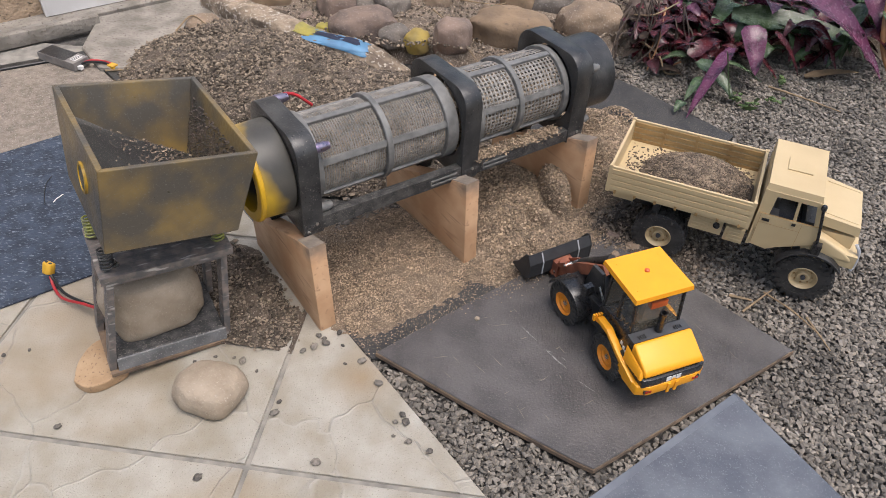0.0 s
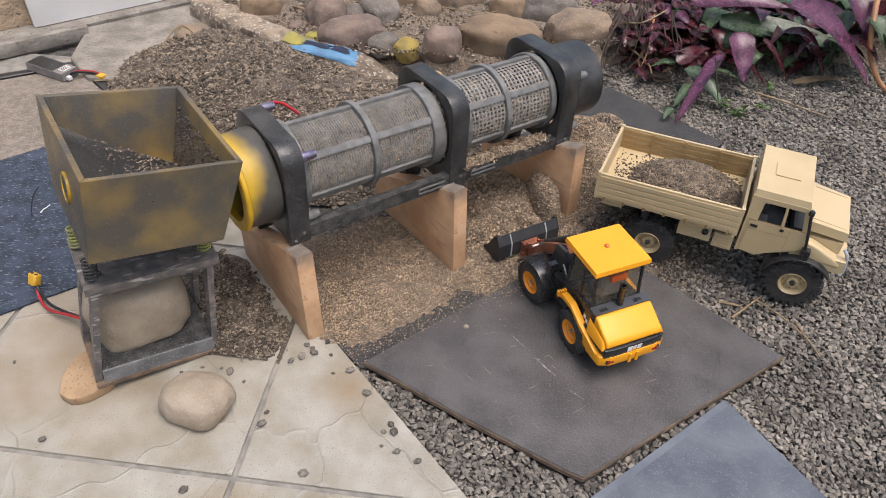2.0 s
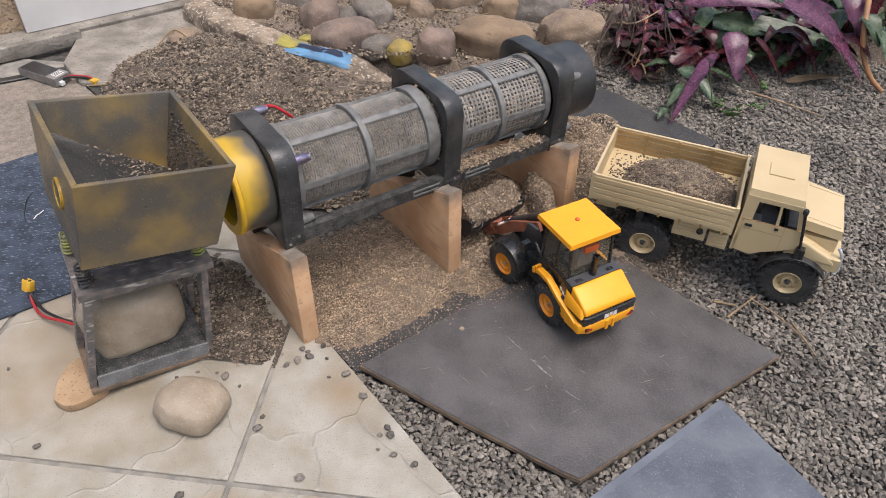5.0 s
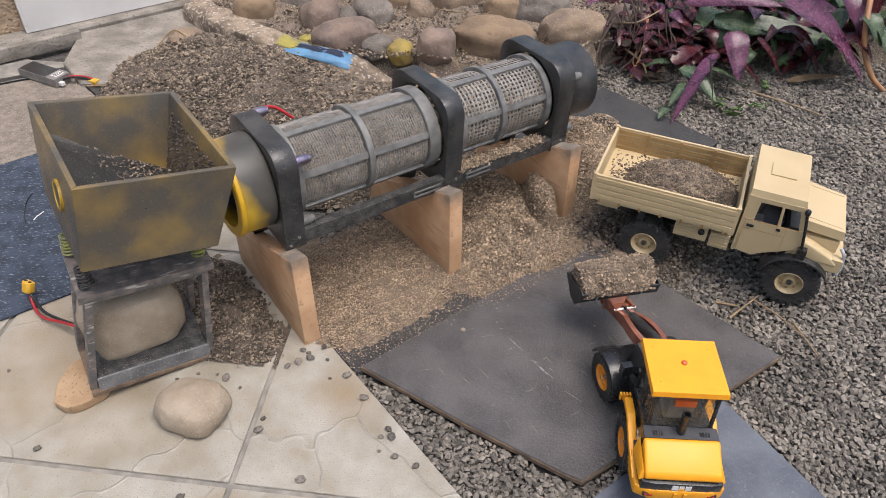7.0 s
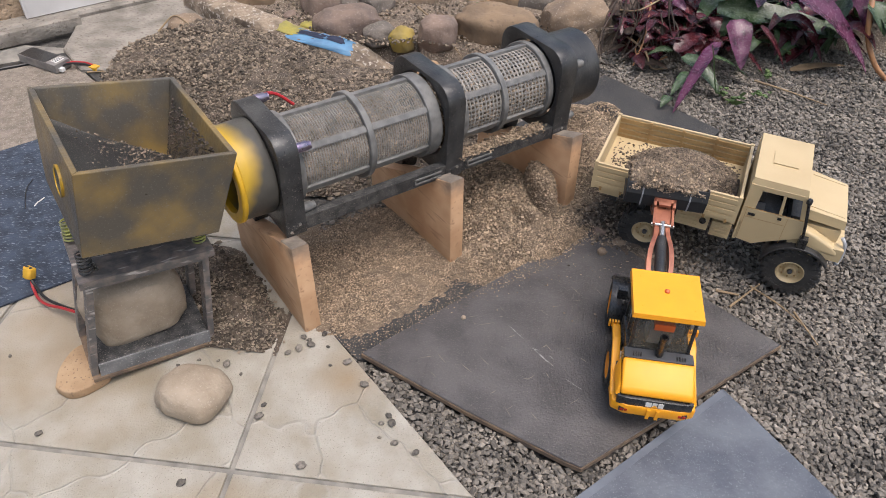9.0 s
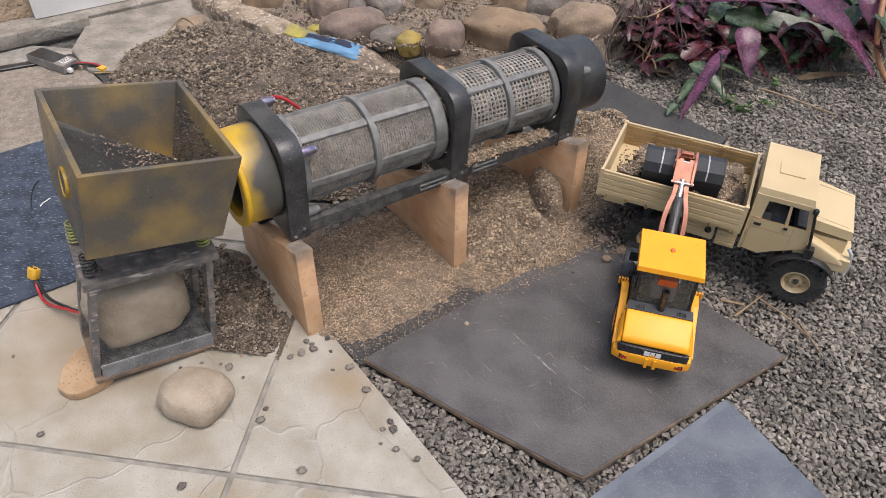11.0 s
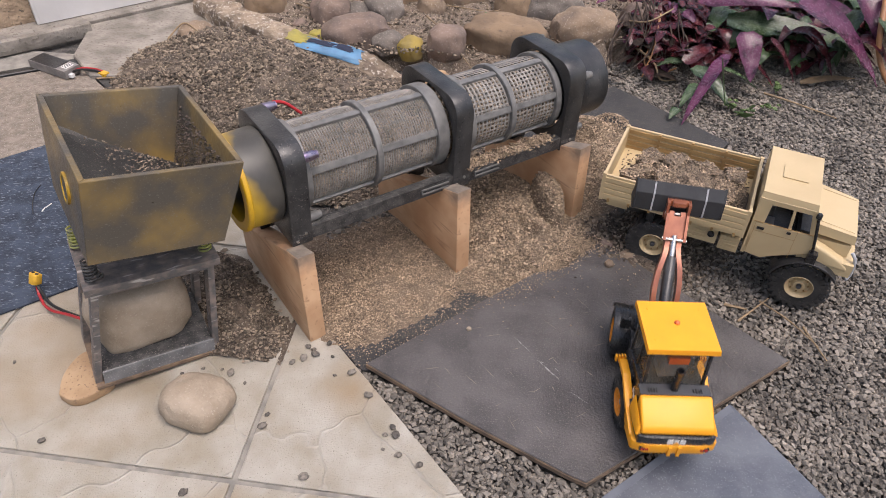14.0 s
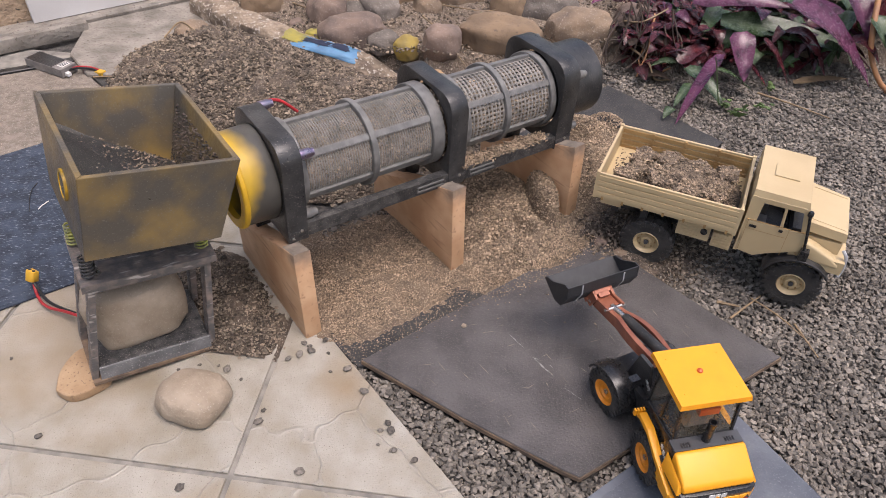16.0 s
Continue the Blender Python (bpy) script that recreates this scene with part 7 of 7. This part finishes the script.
for k in range(110):
    cx, cy = rl.uniform(0.72, 1.12), rl.uniform(1.31, 1.46)
    a = rl.uniform(-2.6, -0.5)
    ln = rl.uniform(0.06, 0.15)
    z0 = rl.uniform(0.03, 0.10)
    BIG.append(((cx, cy, z0), (cx + ln * math.cos(a), cy + 0.55 * ln * math.sin(a), max(0.012, z0 + rl.uniform(-0.07, 0.0))), rl.uniform(0.016, 0.028), rl.uniform(0.01, 0.03), rl.choice(("leaf_dark", "leaf_green", "leaf_dark")), rl.uniform(-0.5, 0.5)))
plant("spiderwort", "spiderwort with long purple and green lance leaves", BIG, (0.92, 1.40, 0.02))
SMALL = []
for k in range(300):
    cx, cy = rl.gauss(0.71, 0.075), rl.gauss(1.37, 0.07)
    a = rl.uniform(0, math.tau)
    z0 = 0.02 + 0.11 * rl.random() * math.exp(-((cx - 0.70) / 0.12) ** 2)
    ln = rl.uniform(0.028, 0.055)
    SMALL.append(((cx, cy, z0), (cx + ln * math.cos(a), cy + ln * math.sin(a), z0 + rl.uniform(-0.02, 0.012)), rl.uniform(0.012, 0.02), rl.uniform(0.002, 0.008), "leaf_dark" if rl.random() < 0.93 else "leaf_purple", rl.uniform(-0.6, 0.6)))
for k in range(150):
    cx, cy, a, ln = rl.gauss(0.635, 0.04), rl.gauss(1.335, 0.05), rl.uniform(0, math.tau), rl.uniform(0.03, 0.06)
    z0 = rl.uniform(0.012, 0.09)
    SMALL.append(((cx, cy, z0), (cx + ln * math.cos(a), cy + ln * math.sin(a), max(0.006, z0 - rl.uniform(0.0, 0.03))), rl.uniform(0.010, 0.018), rl.uniform(0.002, 0.01), "twig" if k % 3 == 0 else "leaf_dark", rl.uniform(-0.6, 0.6)))
plant("coleus", "low bush of small dark maroon leaves", SMALL, (0.70, 1.36, 0.02))


def stems():
    for k, pts in enumerate(([(0.60, 1.32, 0.02), (0.60, 1.27, 0.05), (0.64, 1.22, 0.04), (0.66, 1.20, 0.008), (0.70, 1.21, 0.004)], [(0.66, 1.40, 0.10), (0.645, 1.30, 0.10), (0.635, 1.24, 0.06), (0.615, 1.20, 0.01)],
                             [(0.58, 1.36, 0.08), (0.62, 1.30, 0.11), (0.68, 1.34, 0.13)], [(0.70, 1.24, 0.02), (0.65, 1.215, 0.012), (0.62, 1.235, 0.03), (0.63, 1.28, 0.05)])):
        bm = bmesh.new()
        tube(bm, curve_pts(pts, 6), 0.0035 if k < 2 else 0.0025, 6, 0.0018)
        tagged(part("dry_stem", bm, M["stem"] if k % 2 else M["straw"], smooth=True), "bent dry brown stem by the bush", "stem", "dry stems")
    rt = random.Random(97)
    for k in range(38):
        x, y, z = rt.uniform(0.55, 0.70), rt.uniform(1.26, 1.42), rt.uniform(0.05, 0.16)
        e = (x + rt.uniform(-0.05, 0.06), y - rt.uniform(0.03, 0.09), rt.uniform(0.008, 0.03))
        bm = bmesh.new()
        tube(bm, curve_pts([(x, y, z), ((x + e[0]) / 2 + rt.uniform(-0.02, 0.02), (y + e[1]) / 2, (z + e[2]) / 2 + rt.uniform(0.0, 0.03)), e], 5), rt.uniform(0.0012, 0.0032), 6, 0.001)
        tagged(part("dry_stem", bm, M["twig"], smooth=True), "thin dark dry stem hanging from the bush", "stem", "dry stems")
    bm = bmesh.new()
    tube(bm, curve_pts([(1.165, 1.351, 0.20), (1.157, 1.293, 0.14), (1.172, 1.277, 0.08), (1.201, 1.252, 0.03), (1.235, 1.242, 0.0)], 8), 0.007, 10, 0.006)
    tagged(part("stalk", bm, M["stem"], smooth=True), "thick orange-brown plant stalk", "stalk")
    for pts, r in (([(0.904, 1.173, 0.008), (0.97, 1.13, 0.01), (1.052, 1.087, 0.004)], 0.003), ([(0.716, 0.398, 0.001), (0.745, 0.425, 0.006), (0.775, 0.456, 0.005)], 0.0022), ([(0.70, 0.435, 0.0), (0.735, 0.425, 0.004)], 0.003), ([(0.76, 0.45, 0.002), (0.80, 0.41, 0.003), (0.835, 0.36, 0.001)], 0.0018), ([(0.82, 0.40, 0.002), (0.84, 0.33, 0.003)], 0.0018),
                   ([(0.06, 1.32, 0.07), (0.12, 1.22, 0.075), (0.20, 1.13, 0.03)], 0.0025), ([(0.10, 1.42, 0.06), (0.22, 1.38, 0.07), (0.26, 1.44, 0.06)], 0.002), ([(-0.30, 1.36, 0.06), (-0.22, 1.30, 0.07), (-0.20, 1.34, 0.06)], 0.0025), ([(-0.68, 0.965, 0.012), (-0.62, 0.985, 0.012), (-0.58, 1.02, 0.02)], 0.002), ([(-0.55, 1.10, 0.06), (-0.52, 1.14, 0.085), (-0.47, 1.12, 0.07)], 0.0025), ([(0.45, 1.42, 0.07), (0.52, 1.36, 0.08), (0.56, 1.38, 0.07)], 0.0022)):
        bm = bmesh.new()
        tube(bm, curve_pts(pts, 5), r, 6, r * 0.5)
        tagged(part("straw", bm, M["straw"], smooth=True), "dry straw stalk on the ground", "straw", "straw on the ground")
    rw = random.Random(95)
    for x, y, z in ((0.841, 1.074, 0.0), (0.818, 1.096, 0.0), (0.995, 1.29, 0.02), (0.94, 1.21, 0.0), (0.905, 1.10, 0.0), (0.235, 1.34, 0.06)):
        th = empty("weed", "bright green clover weed growing in gravel", "weed", m=pose(x, y, z), group="weeds in the gravel")
        for k in range(9):
            a, r = rw.uniform(0, math.tau), rw.uniform(0.004, 0.022)
            bm = bmesh.new()
            p = Vector((r * math.cos(a), r * math.sin(a), rw.uniform(0.006, 0.02)))
            for q in range(3):
                b = a + q * 2.1
                leaf_mesh(bm, p, p + Vector((0.006 * math.cos(b), 0.006 * math.sin(b), 0.001)), 0.0045, 0.001, n=4)
            part("leaf", bm, M["weed"], th)


stems()


# ---- movement ----
# seconds, x, y, heading, steering angle of the front frame, boom angle, bucket angle
DRIVE = [
    (0.0, 0.5153, 0.2701, 118.2, 7.0, -41, 2), (0.5, 0.5016, 0.2900, 120.4, 5.4, -41, 2), (1.0, 0.4899, 0.3132, 120.0, 6.3, -41, 2), (1.5, 0.4870, 0.3191, 119.6, 6.0, -41, 2),
    (2.0, 0.4790, 0.3314, 119.5, 5.8, -41, 0), (2.5, 0.4677, 0.3495, 120.4, 5.6, -42, 0), (3.0, 0.4613, 0.3602, 121.0, 5.8, -42, 0), (3.5, 0.4618, 0.3635, 121.9, 5.0, -42, 0),
    (4.0, 0.4530, 0.3853, 124.4, 3.8, -42, 2), (4.2, 0.4408, 0.3979, 126.4, 3.8, -42, 4), (4.7, 0.4370, 0.4020, 127.0, 5.0, -42, 20), (5.2, 0.4560, 0.3770, 123.0, 12.0, -32, 40), (5.8, 0.5060, 0.3020, 113.0, 15.5, -28, 42),
    (6.3, 0.5435, 0.2345, 105.0, 17.5, -27, 42), (6.5, 0.5529, 0.2055, 100.8, 17.5, -25, 42), (7.0, 0.5673, 0.1280, 93.8, 15.0, -18.5, 42), (7.5, 0.5733, 0.1095, 99.5, -1.5, -12, 40), (8.0, 0.5706, 0.1108, 102.0, -9.4, -6.6, 38),
    (8.5, 0.5596, 0.1368, 99.0, -11.5, 4.3, 32), (9.0, 0.5560, 0.2272, 87.5, -4.0, 12.1, 18), (9.2, 0.5565, 0.2460, 84.5, -1.8, 16.5, 10), (9.8, 0.5620, 0.2950, 82.5, -2.0, 28, -30), (10.5, 0.5670, 0.3250, 82.0, -2.2, 36, -72),
    (11.5, 0.5681, 0.3326, 81.9, -2.4, 39, -74), (12.0, 0.5670, 0.3300, 82.2, -2.6, 40, -70), (12.5, 0.5614, 0.2973, 83.9, -3.6, 48, -52), (13.0, 0.5612, 0.2973, 84.0, -5.0, 52, -38), (13.5, 0.5581, 0.2974, 86.8, -12.5, 55, -33), (13.8, 0.5564, 0.2485, 91.9, -13.5, 53, -20),
    (14.0, 0.5560, 0.1963, 96.5, -11.5, 45, -6), (14.5, 0.5909, 0.0675, 99.5, 3.0, 25.5, 22), (15.0, 0.6185, -0.0055, 85.5, 22.0, 14.0, 26), (15.5, 0.6125, 0.0425, 92.5, 21.5, 4.5, 26), (16.0, 0.5866, 0.1175, 108.4, 13.5, -7.0, 26),
]


def smooth_rows(rows, step=0.1):
    """The rows at even steps, along monotone cubic curves."""
    a = np.array(rows)
    t = a[:, 0]
    h = np.diff(t)[:, None]
    d = np.diff(a, axis=0) / h
    m = np.zeros_like(a)
    s = np.sign(d[:-1]) == np.sign(d[1:])
    w1, w2 = 2 * h[1:] + h[:-1], h[1:] + 2 * h[:-1]
    with np.errstate(divide="ignore", invalid="ignore"):
        hm = (w1 + w2) / (w1 / d[:-1] + w2 / d[1:])
    m[1:-1] = np.where(s & np.isfinite(hm), hm, 0)
    out = []
    for k in range(int(round(t[-1] / step)) + 1):
        x = k * step
        i = min(int(np.searchsorted(t, x, "right")) - 1, len(t) - 2)
        u = (x - t[i]) / h[i, 0]
        out.append((2 * u ** 3 - 3 * u * u + 1) * a[i] + (u ** 3 - 2 * u * u + u) * h[i, 0] * m[i] + (3 * u * u - 2 * u ** 3) * a[i + 1] + (u ** 3 - u * u) * h[i, 0] * m[i + 1])
    return out


def motions():
    rows = smooth_rows(DRIVE)
    body, fr, bo, bu, cl = [], [], [], [], []
    wh = [[] for _ in WHEELS]
    roll, last = 0.0, None
    for _, x, y, yaw, ph, al, be in rows:
        t = len(body) * 0.1
        z = 0.0118 if y > 0.17 else max(0.003, 0.0118 - (0.17 - y) * 0.08)
        B = pose(x, y, z, 0, 0, yaw)
        if last is not None:
            d = (Vector((x, y)) - last[0]).dot(Vector((math.cos(radians(yaw)), math.sin(radians(yaw)))))
            roll += math.degrees(d / WR)
        last = (Vector((x, y)),)
        F = pose(ART, 0, 0, 0, 0, ph)
        body.append((t, B))
        fr.append((t, F))
        for q, (w, f, wx, wy) in enumerate(WHEELS):
            wh[q].append((t, (F if f else Matrix()) @ pose(wx, wy, WR) @ pose(0, 0, 0, 0, roll, 0)))
        bo.append((t, F @ pose(APX, 0, APZ, 0, -al, 0)))
        K = F @ pose(APX + ALEN * math.cos(radians(al)), 0, APZ + ALEN * math.sin(radians(al)), 0, -be, 0)
        bu.append((t, K))
        cl.append((t, B @ K))
    grab, drop = 46, 94
    still = Matrix.Translation((0.02, 0.02, -0.05)) @ cl[grab][1]
    for k, (lump, mid) in enumerate(LUMPS):
        i, up = divmod(k, 2)
        spot = Vector((-0.070 + 0.047 * i + 0.010 * up, -0.034 + 0.056 * up + 0.008 * (i % 2), 0.147 + 0.003 * up))
        bed = TRUCK @ Matrix.Translation(spot) @ pose(0, 0, 0, 6 * (i - 1.5), 8 * up - 4, 82 + 17 * ((i * 3 + up) % 4 - 1.5)) @ Matrix.Translation(-mid)
        go, land = drop + (0 if up else 3), drop + 9 + i % 3 + (0 if up else 2)
        out = []
        for q, (t, m) in enumerate(cl):
            if q < grab - 3:
                out.append((t, still))
            elif q < grab:
                out.append((t, still.lerp(cl[grab][1], (q - grab + 3) / 3)))
            elif q <= go:
                out.append((t, m))
            elif q < land:
                f = (q - go) / (land - go)
                out.append((t, cl[go][1].lerp(bed, f * f)))
            else:
                out.append((t, bed))
        walk(lump, out)
    walk(LOADER, body)
    walk(FRONT, fr)
    walk(BOOM, bo)
    walk(BUCKET, bu)
    for (w, *_), r in zip(WHEELS, wh):
        walk(w, r)
    walk(DRUM, [(0.2 * k, pose(0, VC, ZC, SPIN * 0.2 * k, 0, 0)) for k in range(81)])


motions()
